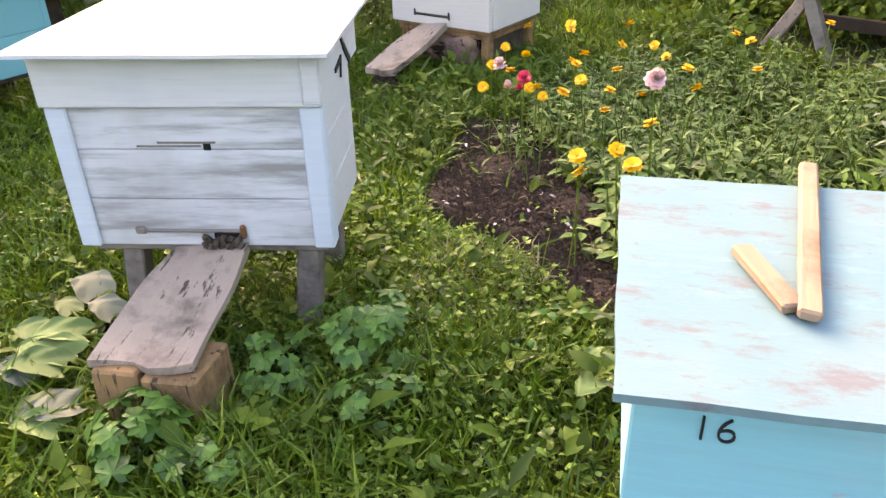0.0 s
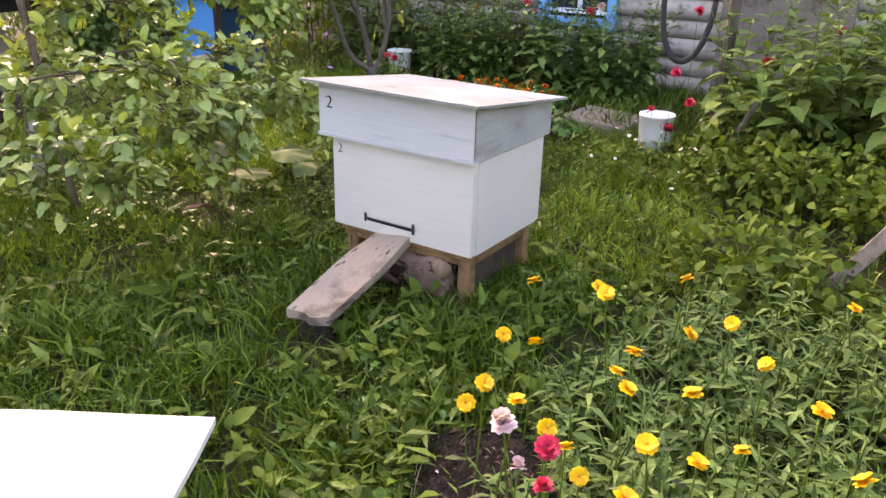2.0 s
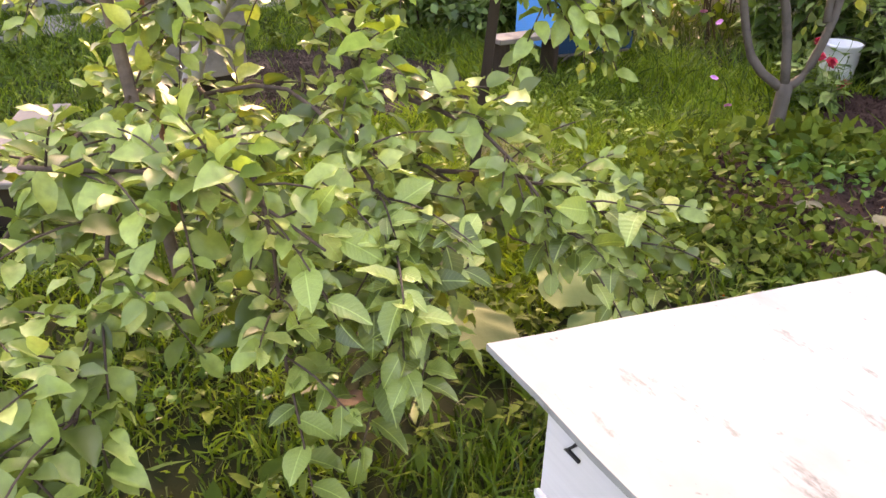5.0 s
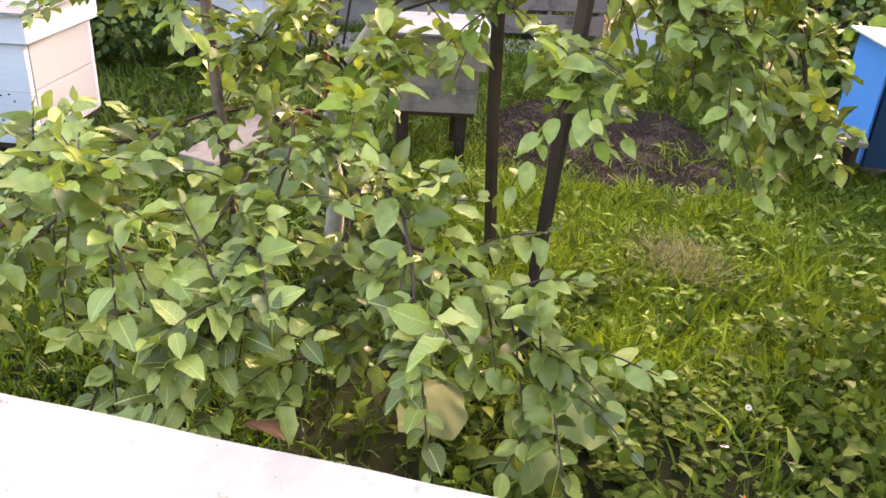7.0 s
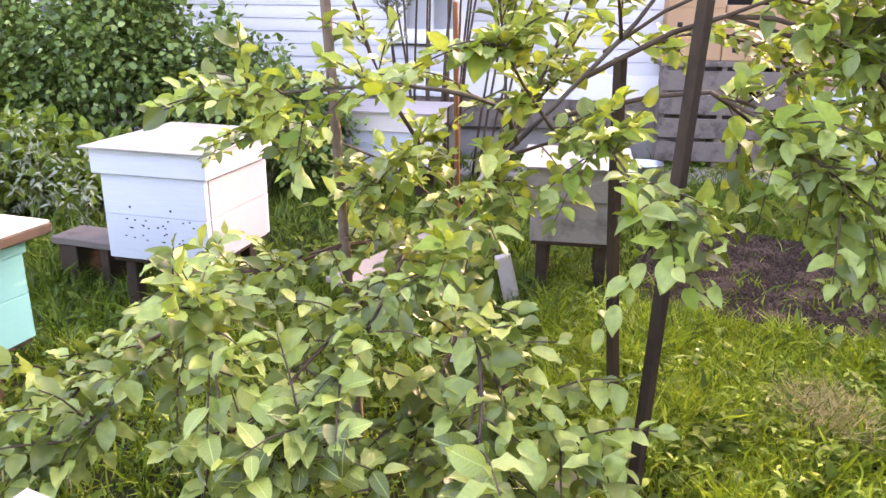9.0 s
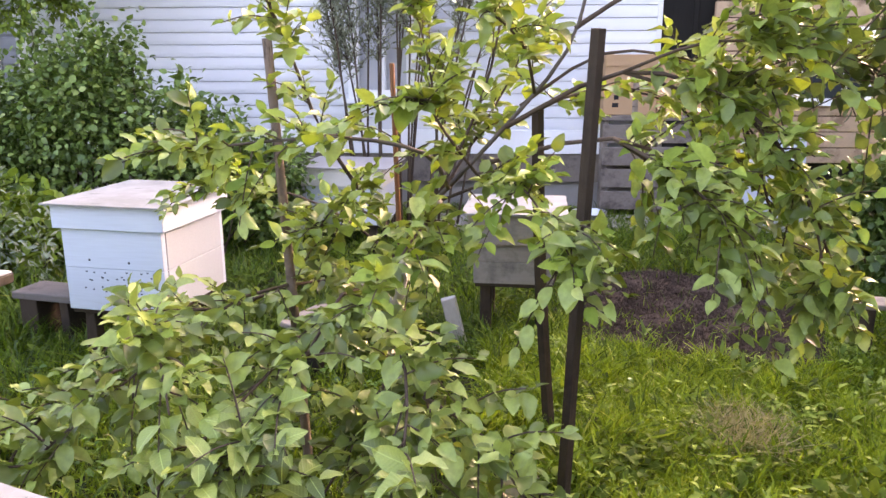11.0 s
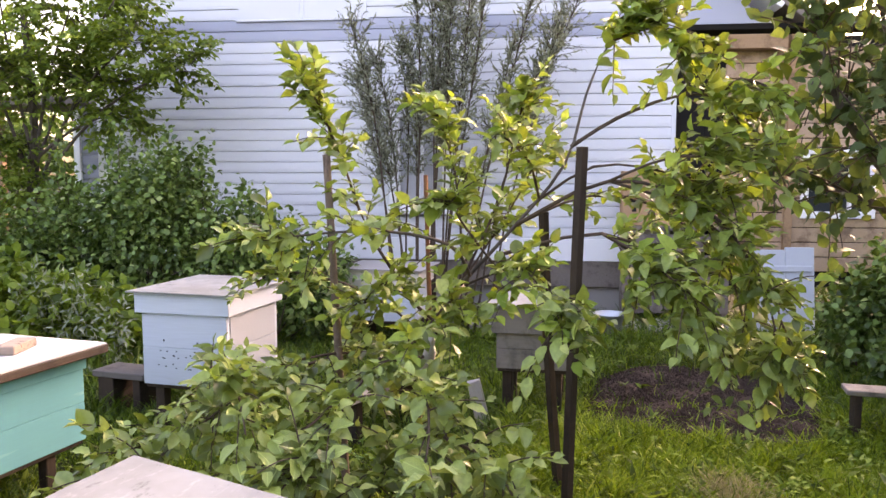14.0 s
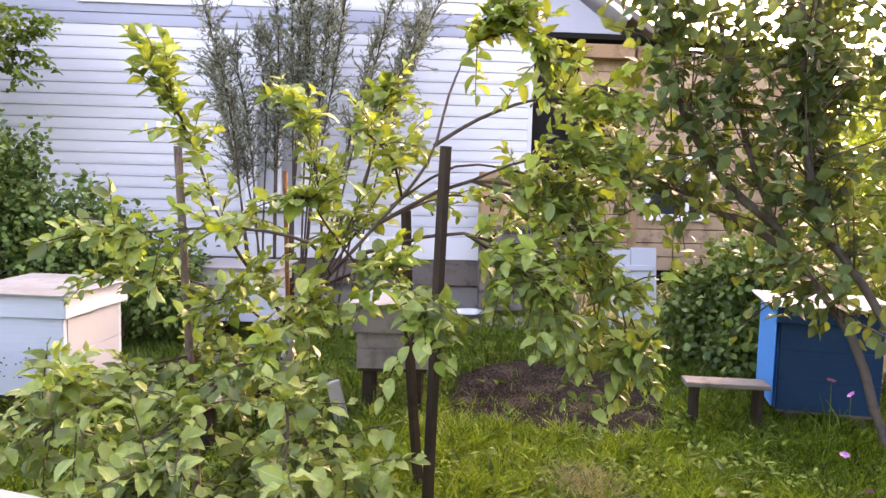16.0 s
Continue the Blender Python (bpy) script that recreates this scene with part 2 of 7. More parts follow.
INK = plain("black_paint_mark", (0.015, 0.014, 0.016), (0.03, 0.03, 0.03), 60, 0.6)
# near-black colour standing for the shade inside openings and hollows
SHADEBLACK = plain("interior_shade_black", (0.012, 0.011, 0.010), (0.02, 0.018, 0.016), 5, 0.9)
SIDING = plain("white_vinyl_siding", (0.62, 0.63, 0.67), (0.66, 0.67, 0.70), 3, 0.45, relief=0.03)
SIDINGBLUE = plain("grey_blue_vinyl_siding", (0.33, 0.35, 0.43), (0.36, 0.38, 0.46), 3, 0.45, relief=0.03)
SIDINGGREY = plain("grey_vinyl_siding", (0.28, 0.29, 0.34), (0.32, 0.33, 0.38), 3, 0.5, relief=0.03)
TRIM = plain("white_trim", (0.78, 0.78, 0.80), (0.82, 0.82, 0.84), 5, 0.4, relief=0.02)
CARDBOARD = plain("cardboard", (0.40, 0.24, 0.14), (0.46, 0.29, 0.17), 30, 0.85)
BLUETRIM = plain("blue_window_paint", (0.10, 0.36, 0.68), (0.16, 0.44, 0.74), 20, 0.55)
STONEWHITE = plain("limewashed_stone", (0.34, 0.32, 0.30), (0.22, 0.20, 0.19), 20, 0.9)
glass, gnt, gb = material("window_glass")
PALEPANE = plain("pale_window_pane", (0.50, 0.51, 0.55), (0.58, 0.59, 0.63), 4, 0.25, relief=0.0)
gb.inputs["Base Color"].default_value, gb.inputs["Roughness"].default_value = (0.03, 0.035, 0.04, 1), 0.06

APPLE_LEAF = leafy("apple_leaf", (0.105, 0.158, 0.032), (0.270, 0.355, 0.080), (0.47, 0.51, 0.14), 0.24, 0.38, shine=0.48)
APPLE_LEAF_OB = leafy("apple_leaf_near", (0.105, 0.158, 0.032), (0.270, 0.355, 0.080), (0.47, 0.51, 0.14), 0.24, 0.38, True, shine=0.48)
# yellow-green that puts the backlight of the upper crown into leaf colour
APPLE_BACKLIT = leafy("backlit_apple_leaf", (0.140, 0.235, 0.038), (0.270, 0.365, 0.066), (0.41, 0.465, 0.10), 0.30, 0.55, shine=0.12)
PLUM_LEAF = leafy("plum_leaf", (0.055, 0.090, 0.034), (0.105, 0.155, 0.050), (0.24, 0.27, 0.06), 0.28, 0.42, shine=0.15)
CHERRY_LEAF = leafy("bird_cherry_leaf", (0.075, 0.135, 0.018), (0.175, 0.260, 0.036), (0.32, 0.38, 0.06), 0.36, 0.5)
BUSH_LEAF = leafy("currant_leaf", (0.054, 0.108, 0.024), (0.145, 0.232, 0.055), (0.33, 0.41, 0.13), 0.2, 0.36)
GREY_LEAF = leafy("grey_green_leaf", (0.169, 0.208, 0.130), (0.247, 0.286, 0.195), (0.325, 0.351, 0.234), 0.2, 0.6)
OLIVE_LEAF = leafy("willow_leaf", (0.17, 0.19, 0.14), (0.28, 0.30, 0.225), (0.42, 0.43, 0.33), 0.2, 0.55)
BED_LEAF = leafy("flower_bed_leaf", (0.060, 0.109, 0.016), (0.109, 0.172, 0.023), (0.187, 0.250, 0.040), 0.25, 0.42, shine=0.15)
ASTER_LEAF = leafy("aster_leaf", (0.060, 0.110, 0.022), (0.135, 0.212, 0.046), (0.25, 0.33, 0.09), 0.2, 0.5, shine=0.2)
LIGHT_PHLOX = leafy("phlox_leaf", (0.085, 0.160, 0.022), (0.15, 0.245, 0.034), (0.25, 0.34, 0.06), 0.25, 0.45, shine=0.2)
BROAD_LEAF = leafy("broad_weed_leaf", (0.052, 0.091, 0.013), (0.099, 0.151, 0.020), (0.172, 0.216, 0.038), 0.2, 0.6, shine=0.08)
LIGHT_WEED = leafy("light_weed_leaf", (0.10, 0.18, 0.03), (0.21, 0.30, 0.055), (0.34, 0.40, 0.12), 0.2, 0.5, shine=0.04)
GERANIUM_LEAF = leafy("lobed_leaf", (0.058, 0.143, 0.025), (0.104, 0.215, 0.036), (0.169, 0.273, 0.051), 0.25, 0.45)
GRASS = leafy("grass_blade", (0.040, 0.086, 0.006), (0.096, 0.165, 0.010), (0.25, 0.27, 0.04), 0.08, 0.45, shine=0.25)
# lighter, yellower blade colour that stands for grass in the sun
SUNLITGRASS = leafy("sunlit_grass_blade", (0.112, 0.200, 0.018), (0.215, 0.318, 0.034), (0.40, 0.43, 0.085), 0.28, 0.5, shine=0.12)
DRYGRASS = leafy("dry_grass_blade", (0.300, 0.270, 0.160), (0.380, 0.340, 0.210), (0.460, 0.420, 0.280), 0.2, 0.7)
DRY_LEAF = leafy("dry_beige_leaf", (0.20, 0.185, 0.11), (0.26, 0.24, 0.15), (0.32, 0.30, 0.20), 0.15, 0.7)
LITTER = leafy("brown_litter", (0.07, 0.045, 0.03), (0.13, 0.085, 0.055), (0.24, 0.18, 0.11), 0.05, 0.8, shine=0.1)
BIGGREEN = plain("broad_green_leaf", (0.060, 0.115, 0.030), (0.13, 0.165, 0.065), 12, 0.7, relief=0.4)
LIGHT_DOCK = plain("light_dock_leaf", (0.075, 0.135, 0.035), (0.17, 0.22, 0.075), 14, 0.6, relief=0.4)
PALELEAF = plain("pale_withered_leaf", (0.085, 0.105, 0.060), (0.20, 0.20, 0.155), 16, 0.75, relief=0.4)
WILTING = plain("wilting_green_leaf", (0.075, 0.13, 0.035), (0.20, 0.185, 0.10), 14, 0.75, relief=0.4)
YELLOW = leafy("yellow_petal", (0.84, 0.46, 0.006), (0.88, 0.55, 0.008), (0.90, 0.62, 0.020), 0.15, 0.6)
ORANGE = leafy("orange_petal", (0.720, 0.160, 0.012), (0.800, 0.240, 0.015), (0.850, 0.340, 0.020), 0.2, 0.6)
PINK = leafy("pale_pink_petal", (0.780, 0.500, 0.560), (0.840, 0.640, 0.680), (0.880, 0.780, 0.800), 0.25, 0.6)
CRIMSON = leafy("crimson_petal", (0.550, 0.020, 0.060), (0.660, 0.050, 0.120), (0.740, 0.100, 0.180), 0.2, 0.6)
PURPLE = leafy("purple_petal", (0.360, 0.120, 0.450), (0.440, 0.180, 0.540), (0.520, 0.280, 0.600), 0.25, 0.6)
PALE_PETAL = leafy("white_petal", (0.750, 0.720, 0.680), (0.800, 0.780, 0.740), (0.840, 0.820, 0.800), 0.2, 0.6)


# ---- building helpers ----
def link(name, mesh, mat, parent=None, label=""):
    ob = new(name, mesh)
    if mat:
        mesh.materials.append(mat)
    ob.parent = parent
    if label:
        ob["label"] = label
    return ob


def part(name, bm, mat, parent, label="", smooth=False):
    mesh = bpy.data.meshes.new(name)
    bm.normal_update()
    bm.to_mesh(mesh)
    bm.free()
    if smooth:
        mesh.polygons.foreach_set("use_smooth", [True] * len(mesh.polygons))
    return link(name, mesh, mat, parent, label)


def thing(name, m, label, category, group="", kind=""):
    ob = new(name)
    ob.empty_display_size = 0.1
    ob.matrix_world = m
    return tagged(ob, label, category, group, kind)


def block(x0, x1, y0, y1, z0, z1, bevel=0.004, bm=None, turn=None, jitter=0.0):
    """A box with rounded edges, added to bm."""
    out = bm or bmesh.new()
    b = bmesh.new()
    vs = [b.verts.new((x, y, z)) for x in (x0, x1) for y in (y0, y1) for z in (z0, z1)]
    for f in ((0, 1, 3, 2), (4, 6, 7, 5), (0, 4, 5, 1), (2, 3, 7, 6), (0, 2, 6, 4), (1, 5, 7, 3)):
        b.faces.new([vs[i] for i in f])
    if jitter:
        for v in vs:
            v.co += Vector([random.uniform(-jitter, jitter) for _ in range(3)])
    if bevel:
        bmesh.ops.bevel(b, geom=b.edges[:], offset=bevel, segments=1, affect="EDGES")
    if turn:
        b.transform(turn)
    tmp = bpy.data.meshes.new("tmp")
    b.to_mesh(tmp)
    b.free()
    out.from_mesh(tmp)
    bpy.data.meshes.remove(tmp)
    return out


def tri_mesh(name, V, T, mat, parent=None, label="", smooth=True):
    """A mesh from arrays of places and triangles."""
    V, T = np.asarray(V, np.float32), np.asarray(T, np.int32)
    me = bpy.data.meshes.new(name)
    me.vertices.add(len(V))
    me.vertices.foreach_set("co", V.ravel())
    me.loops.add(T.size)
    me.loops.foreach_set("vertex_index", T.ravel())
    me.polygons.add(len(T))
    me.polygons.foreach_set("loop_start", np.arange(0, T.size, 3, dtype=np.int32))
    me.polygons.foreach_set("loop_total", np.full(len(T), 3, np.int32))
    me.polygons.foreach_set("use_smooth", np.full(len(T), smooth))
    me.update(calc_edges=True)
    return link(name, me, mat, parent, label)


def unit(a):
    return a / np.maximum(np.linalg.norm(a, axis=-1, keepdims=True), 1e-9)


# leaf outlines: stations along the midrib and half widths there
OVAL = ((0.0, 0.0), (0.18, 0.66), (0.42, 1.0), (0.72, 0.68), (1.0, 0.0))
LANCE = ((0.0, 0.0), (0.35, 1.0), (1.0, 0.0))
ROUND_LANCE = ((0.0, 0.15), (0.28, 0.85), (0.55, 1.0), (0.8, 0.6), (1.0, 0.0))
DIAMOND = ((0.0, 0.0), (0.5, 1.0), (1.0, 0.0))
APPLE_OVAL = ((0.0, 0.0), (0.10, 0.52), (0.25, 0.86), (0.45, 1.0), (0.65, 0.88), (0.82, 0.56), (0.93, 0.22), (1.0, 0.0))
ROUND = ((0.0, 0.25), (0.2, 0.9), (0.55, 1.0), (0.85, 0.65), (1.0, 0.15))


def leaf_arrays(P, D, N, L, W, outline=DIAMOND, fold=0.25, droop=0.25, wave=0.0):
    """Places and triangles of many leaves: base P, way D, upper side N, length L, half width W."""
    n = len(P)
    D = unit(D)
    B = unit(np.cross(N, D))
    N = unit(np.cross(D, B))
    L, W = np.broadcast_to(L, n)[:, None], np.broadcast_to(W, n)[:, None]
    dr = droop * (0.5 + rng.random((n, 1)))
    fo = fold * (0.4 + rng.random((n, 1)))
    cols = []
    for s, w in outline:
        mid = P + D * L * s - N * L * dr * s * s
        if w == 0.0:
            cols.append(mid[:, None])
        else:
            up = N * W * w * fo
            j = wave * W * (rng.random((n, 1)) - 0.5)
            cols.append(np.stack([mid - B * W * w + up + N * j, mid, mid + B * W * w + up - N * j], 1))
    V = np.concatenate(cols, 1)
    per = V.shape[1]
    T, at = [], 0
    for a, b in zip(cols[:-1], cols[1:]):
        ka, kb = a.shape[1], b.shape[1]
        if ka == 1 and kb == 3:
            T += [(at, at + 2, at + 1), (at, at + 3, at + 2)]
        elif ka == 3 and kb == 3:
            for i in (0, 1):
                T += [(at + i, at + i + 1, at + 3 + i), (at + i + 1, at + 4 + i, at + 3 + i)]
        elif ka == 3 and kb == 1:
            T += [(at, at + 1, at + 3), (at + 1, at + 2, at + 3)]
        at += ka
    T = (np.array(T)[None] + per * np.arange(n)[:, None, None]).reshape(-1, 3)
    return V.reshape(-1, 3), T


def join(*pairs):
    Vs, Ts, at = [], [], 0
    for V, T in pairs:
        Vs.append(V)
        Ts.append(T + at)
        at += len(V)
    return np.concatenate(Vs), np.concatenate(Ts)


def tube(points, r0, r1, sides=6, wobble=0.0):
    """A tapered round bough along points."""
    pts = np.array(points, float)
    if len(pts) > 2:
        k = np.linspace(0, len(pts) - 1, (len(pts) - 1) * 3 + 1)
        i = np.clip(k.astype(int), 0, len(pts) - 2)
        u = (k - i)[:, None]
        p0, p1, p2, p3 = pts[np.maximum(i - 1, 0)], pts[i], pts[i + 1], pts[np.minimum(i + 2, len(pts) - 1)]
        pts = 0.5 * (2 * p1 + (p2 - p0) * u + (2 * p0 - 5 * p1 + 4 * p2 - p3) * u**2 + (3 * p1 - p0 - 3 * p2 + p3) * u**3)
    n = len(pts)
    d = unit(np.gradient(pts, axis=0))
    ref = np.where(np.abs(d[:, 2:3]) > 0.9, np.array([[1.0, 0, 0]]), np.array([[0, 0, 1.0]]))
    a = unit(np.cross(d, ref))
    b = np.cross(d, a)
    r = np.linspace(r0, r1, n)[:, None, None] * (1 + wobble * (rng.random((n, sides, 1)) - 0.5))
    ang = np.linspace(0, 2 * np.pi, sides, endpoint=False)
    V = pts[:, None] + r * (np.cos(ang)[None, :, None] * a[:, None] + np.sin(ang)[None, :, None] * b[:, None])
    i, j = np.meshgrid(np.arange(n - 1), np.arange(sides), indexing="ij")
    q = i * sides + j
    q2 = i * sides + (j + 1) % sides
    T = np.concatenate([np.stack([q, q2, q + sides], -1).reshape(-1, 3), np.stack([q2, q2 + sides, q + sides], -1).reshape(-1, 3)])
    V = V.reshape(-1, 3)
    caps = [(0, k + 1, k) for k in range(1, sides - 1)] + [((n - 1) * sides, (n - 1) * sides + k, (n - 1) * sides + k + 1) for k in range(1, sides - 1)]
    return V, np.concatenate([T, np.array(caps)]), pts


def inside(poly, x, y):
    hit = np.zeros(np.shape(x), bool)
    for (x0, y0), (x1, y1) in zip(poly, poly[1:] + poly[:1]):
        cross = (y0 > y) != (y1 > y)
        hit ^= cross & (x < (x1 - x0) * (y - y0) / (y1 - y0 + 1e-12) + x0)
    return hit


def height(x, y):
    """Height of the uneven ground."""
    return 0.012 * np.sin(3.1 * x + 1.3 * y) + 0.010 * np.sin(5.3 * y - 2.2 * x) + 0.006 * np.sin(11 * x) * np.sin(9 * y)


# ---- ground and beds ----
BED_A = [(-1.55, 5.22), (-1.32, 5.32), (-1.1, 5.05), (-1.0, 4.85), (-0.80, 4.62), (-0.62, 4.35), (-0.70, 4.10), (-0.95, 4.32), (-1.1, 4.36), (-1.38, 4.45), (-1.45, 4.8)]
BED_B = [(-4.85, 6.95), (-5.75, 7.1), (-6.2, 7.55), (-5.9, 8.2), (-5.2, 8.25), (-4.55, 8.05), (-4.62, 7.5)]
BED_C = [(-3.35, 7.88), (-2.75, 7.75), (-2.2, 8.1), (-2.0, 8.5), (-2.15, 9.0), (-2.05, 9.3), (-2.6, 9.9), (-3.6, 9.6), (-3.55, 8.35)]

gx = np.concatenate([[-400, -120, -50, -24, -14], np.arange(-10, 4.01, 0.12), [7, 14, 30, 80, 400]])
gy = np.concatenate([[-400, -120, -40, -14, -4], np.arange(0, 13.01, 0.12), [17, 26, 50, 120, 400]])
X, Y = np.meshgrid(gx, gy, indexing="ij")
Z = height(X, Y) * ((np.abs(X + 3) < 8) & (np.abs(Y - 6) < 8))
idx = np.arange(X.size).reshape(X.shape)
a, b, c, d = idx[:-1, :-1].ravel(), idx[1:, :-1].ravel(), idx[1:, 1:].ravel(), idx[:-1, 1:].ravel()
ground = tri_mesh("ground", np.stack([X, Y, Z], -1).reshape(-1, 3), np.concatenate([np.stack([a, b, c], 1), np.stack([a, c, d], 1)]), GROUND)
tagged(ground, "uneven turf ground of the apiary garden", "ground", kind="structure")


def soil_bed(poly, mat, label, top=0.03, step=0.018):
    """A raised bed of loose soil with lumps."""
    p = np.array(poly)
    lo, hi = p.min(0), p.max(0)
    x, y = np.meshgrid(np.arange(lo[0], hi[0], step), np.arange(lo[1], hi[1], step), indexing="ij")
    ins = inside(poly, x, y)
    near = ins.copy().astype(float)
    for _ in range(4):
        near[1:-1, 1:-1] = (near[1:-1, 1:-1] * 4 + near[:-2, 1:-1] + near[2:, 1:-1] + near[1:-1, :-2] + near[1:-1, 2:]) / 8
    z = height(x, y) - 0.03 + near * (top + 0.03) + (rng.random(x.shape) - 0.5) * 0.016 * near + 0.010 * np.sin(13 * x + 5 * y) * np.sin(11 * y - 4 * x) * near
    idx = np.arange(x.size).reshape(x.shape)
    keep = (near[:-1, :-1] > 0.05).ravel()
    a, b, c, d = (v.ravel()[keep] for v in (idx[:-1, :-1], idx[1:, :-1], idx[1:, 1:], idx[:-1, 1:]))
    ob = tri_mesh("soil_bed", np.stack([x, y, z], -1).reshape(-1, 3), np.concatenate([np.stack([a, b, c], 1), np.stack([a, c, d], 1)]), mat)
    return tagged(ob, label, "soil", kind="structure")


soil_bed(BED_A, SOIL, "dark moist soil of a flower bed with fallen petals")
soil_bed(BED_B, SOILGREY, "dug-over grey soil patch in the grass")
soil_bed(BED_C, SOILRED, "shaded dark soil bed below the log house")


def lumps(poly, n, mat, lo, hi, label):
    p = np.array(poly)
    c = rng.uniform(p.min(0), p.max(0), (n * 3, 2))
    c = c[inside(poly, c[:, 0], c[:, 1])][:n]
    n = len(c)
    oct_ = np.array([(1, 0, 0), (-1, 0, 0), (0, 1, 0), (0, -1, 0), (0, 0, 1), (0, 0, -1)], float)
    V = np.concatenate([c, (height(c[:, 0], c[:, 1]) + 0.035)[:, None]], 1)[:, None] + oct_[None] * rng.uniform(lo, hi, (n, 1, 1)) * rng.uniform(0.6, 1.3, (n, 6, 1))
    T = np.array([(0, 2, 4), (2, 1, 4), (1, 3, 4), (3, 0, 4), (2, 0, 5), (1, 2, 5), (3, 1, 5), (0, 3, 5)])[None] + 6 * np.arange(n)[:, None, None]
    return tagged(tri_mesh("soil_clods", V.reshape(-1, 3), T.reshape(-1, 3), mat, smooth=False), label, "soil", kind="stuff")


lumps(BED_A, 6000, SOIL, 0.002, 0.007, "crumbs and clods of dark soil")
lumps(BED_C, 5000, SOILRED, 0.003, 0.011, "crumbs and clods of reddish soil")
lumps(BED_B, 7000, SOILGREY, 0.003, 0.012, "crumbs and clods of dry grey soil")


def shady(x, y):
    """Bare shaded earth under the plum tree and behind the white hive."""
    return ((x > -3.50 + 0.12 * np.sin(9 * y)) & (y > 6.45) & (y < 7.6)) | ((x > -3.75) & (x < -2.0) & (y > 7.5) & (y < 8.6))


def scatter(n, box, dens=None):
    x, y = rng.uniform(box[0], box[1], n), rng.uniform(box[2], box[3], n)
    keep = ~(inside(BED_A, x, y) | inside(BED_B, x, y) | inside(BED_C, x, y)) | (rng.random(n) < 0.05)
    if dens is not None:
        keep &= rng.random(n) < dens(x, y)
    keep &= ~shady(x, y) | (rng.random(n) < 0.35)
    return x[keep], y[keep]


def patch_noise(x, y, s=1.0):
    return 0.5 + 0.25 * np.sin(2.3 * s * x + 1.1 * np.sin(1.7 * s * y)) + 0.25 * np.sin(2.9 * s * y + 1.3 * np.sin(2.1 * s * x))


def grass(name, n, box, lmin, lmax, w, mat, label, lean=0.5, dens=None, where=None):
    x, y = where if where else scatter(n, box, dens)
    n = len(x)
    P = np.stack([x, y, height(x, y) - 0.005], 1)
    az = rng.uniform(0, 2 * np.pi, n)
    tilt = np.abs(rng.normal(0, lean, n)).clip(0.03, 1.25)
    D = np.stack([np.cos(az) * np.sin(tilt), np.sin(az) * np.sin(tilt), np.cos(tilt)], 1)
    L = rng.uniform(lmin, lmax, n) * (0.45 + 0.5 * patch_noise(x, y) + 0.6 * patch_noise(x, y, 4.7))
    S = unit(np.cross(D, rng.normal(size=(n, 3))))
    W = (w * rng.uniform(0.6, 1.3, n))[:, None]
    out = np.stack([np.cos(az), np.sin(az), np.full(n, -0.5)], 1) * (L * rng.uniform(0.1, 0.5, n))[:, None]
    mid, tip = P + D * (L * 0.55)[:, None] + out * 0.12, P + D * L[:, None] + out
    tip[:, 2] = np.maximum(tip[:, 2], 0.008)
    V = np.stack([P - S * W, P + S * W, mid - S * W * 0.8, mid + S * W * 0.8, tip], 1)
    T = np.array([(0, 1, 3), (0, 3, 2), (2, 3, 4)])[None] + 5 * np.arange(n)[:, None, None]
    ob = tri_mesh(name, V.reshape(-1, 3), T.reshape(-1, 3), mat)
    return tagged(ob, label, "grass", kind="stuff")


def sunlit_lawn(x, y):
    """Short lawn coloured lighter for sunlight: round the dug soil, and beside the weathered hive."""
    return ((x < -3.3) & (y > 6.5)) | ((x < -1.55) & (y < 4.3)) | (x < -2.9) | ((x < -0.95) & (y > 3.75) & (y < 4.7))


def right_bed(x, y):
    return (x > -1.25 + 0.15 * np.sin(3 * y)) & (y > 4.2) & (y < 7.6)


grass("grass", 240000, (-5.2, 0.6, 2.0, 8.8), 0.04, 0.145, 0.0036, GRASS, "green garden grass with yellowish blades", 0.6, dens=lambda x, y: np.where(np.hypot(x + 2.07, y - 5.44) < 0.13, 0.2, 1.0) * np.where(right_bed(x, y), 0.3, 1.0) * np.where(sunlit_lawn(x, y), 0.42, 1.0) * (0.42 + 1.1 * patch_noise(x, y, 5.9) * patch_noise(y, x, 3.7) * 1.6).clip(0, 1))
grass("grass", 42000, (-8.2, -4.6, 3.0, 9.6), 0.06, 0.16, 0.0034, GRASS, "bright green grass before the white house")
grass("grass", 30000, (-6, 3, 8.4, 13), 0.06, 0.2, 0.004, GRASS, "grass beyond the beehives")
grass("grass", 14000, (-8, -3.5, 0.5, 4.5), 0.08, 0.25, 0.005, GRASS, "tall grass beside the bushes")
grass("grass", 12000, (-2.9, -0.3, 2.3, 4.2), 0.05, 0.15, 0.003, GRASS, "longer bent grass round the weathered hive", 0.7)
grass("grass", 34000, (-5.2, -3.1, 6.75, 8.5), 0.04, 0.12, 0.0034, SUNLITGRASS, "grass in sunlit yellow-green round the dug soil", 0.6, dens=lambda x, y: (0.35 + 0.9 * patch_noise(x, y, 3.1)).clip(0, 1))
grass("grass", 34000, (-5.2, -3.2, 6.6, 8.5), 0.035, 0.10, 0.0052, SUNLITGRASS, "flattened bright blades round the dug soil", 0.9, dens=lambda x, y: (0.3 + 0.9 * patch_noise(x, y, 4.3)).clip(0, 1))
grass("grass", 14000, (-2.9, -1.15, 2.2, 4.5), 0.035, 0.10, 0.003, SUNLITGRASS, "short yellow-green grass round the weathered hive", 0.7, dens=lambda x, y: patch_noise(x, y, 3.7) ** 1.5)
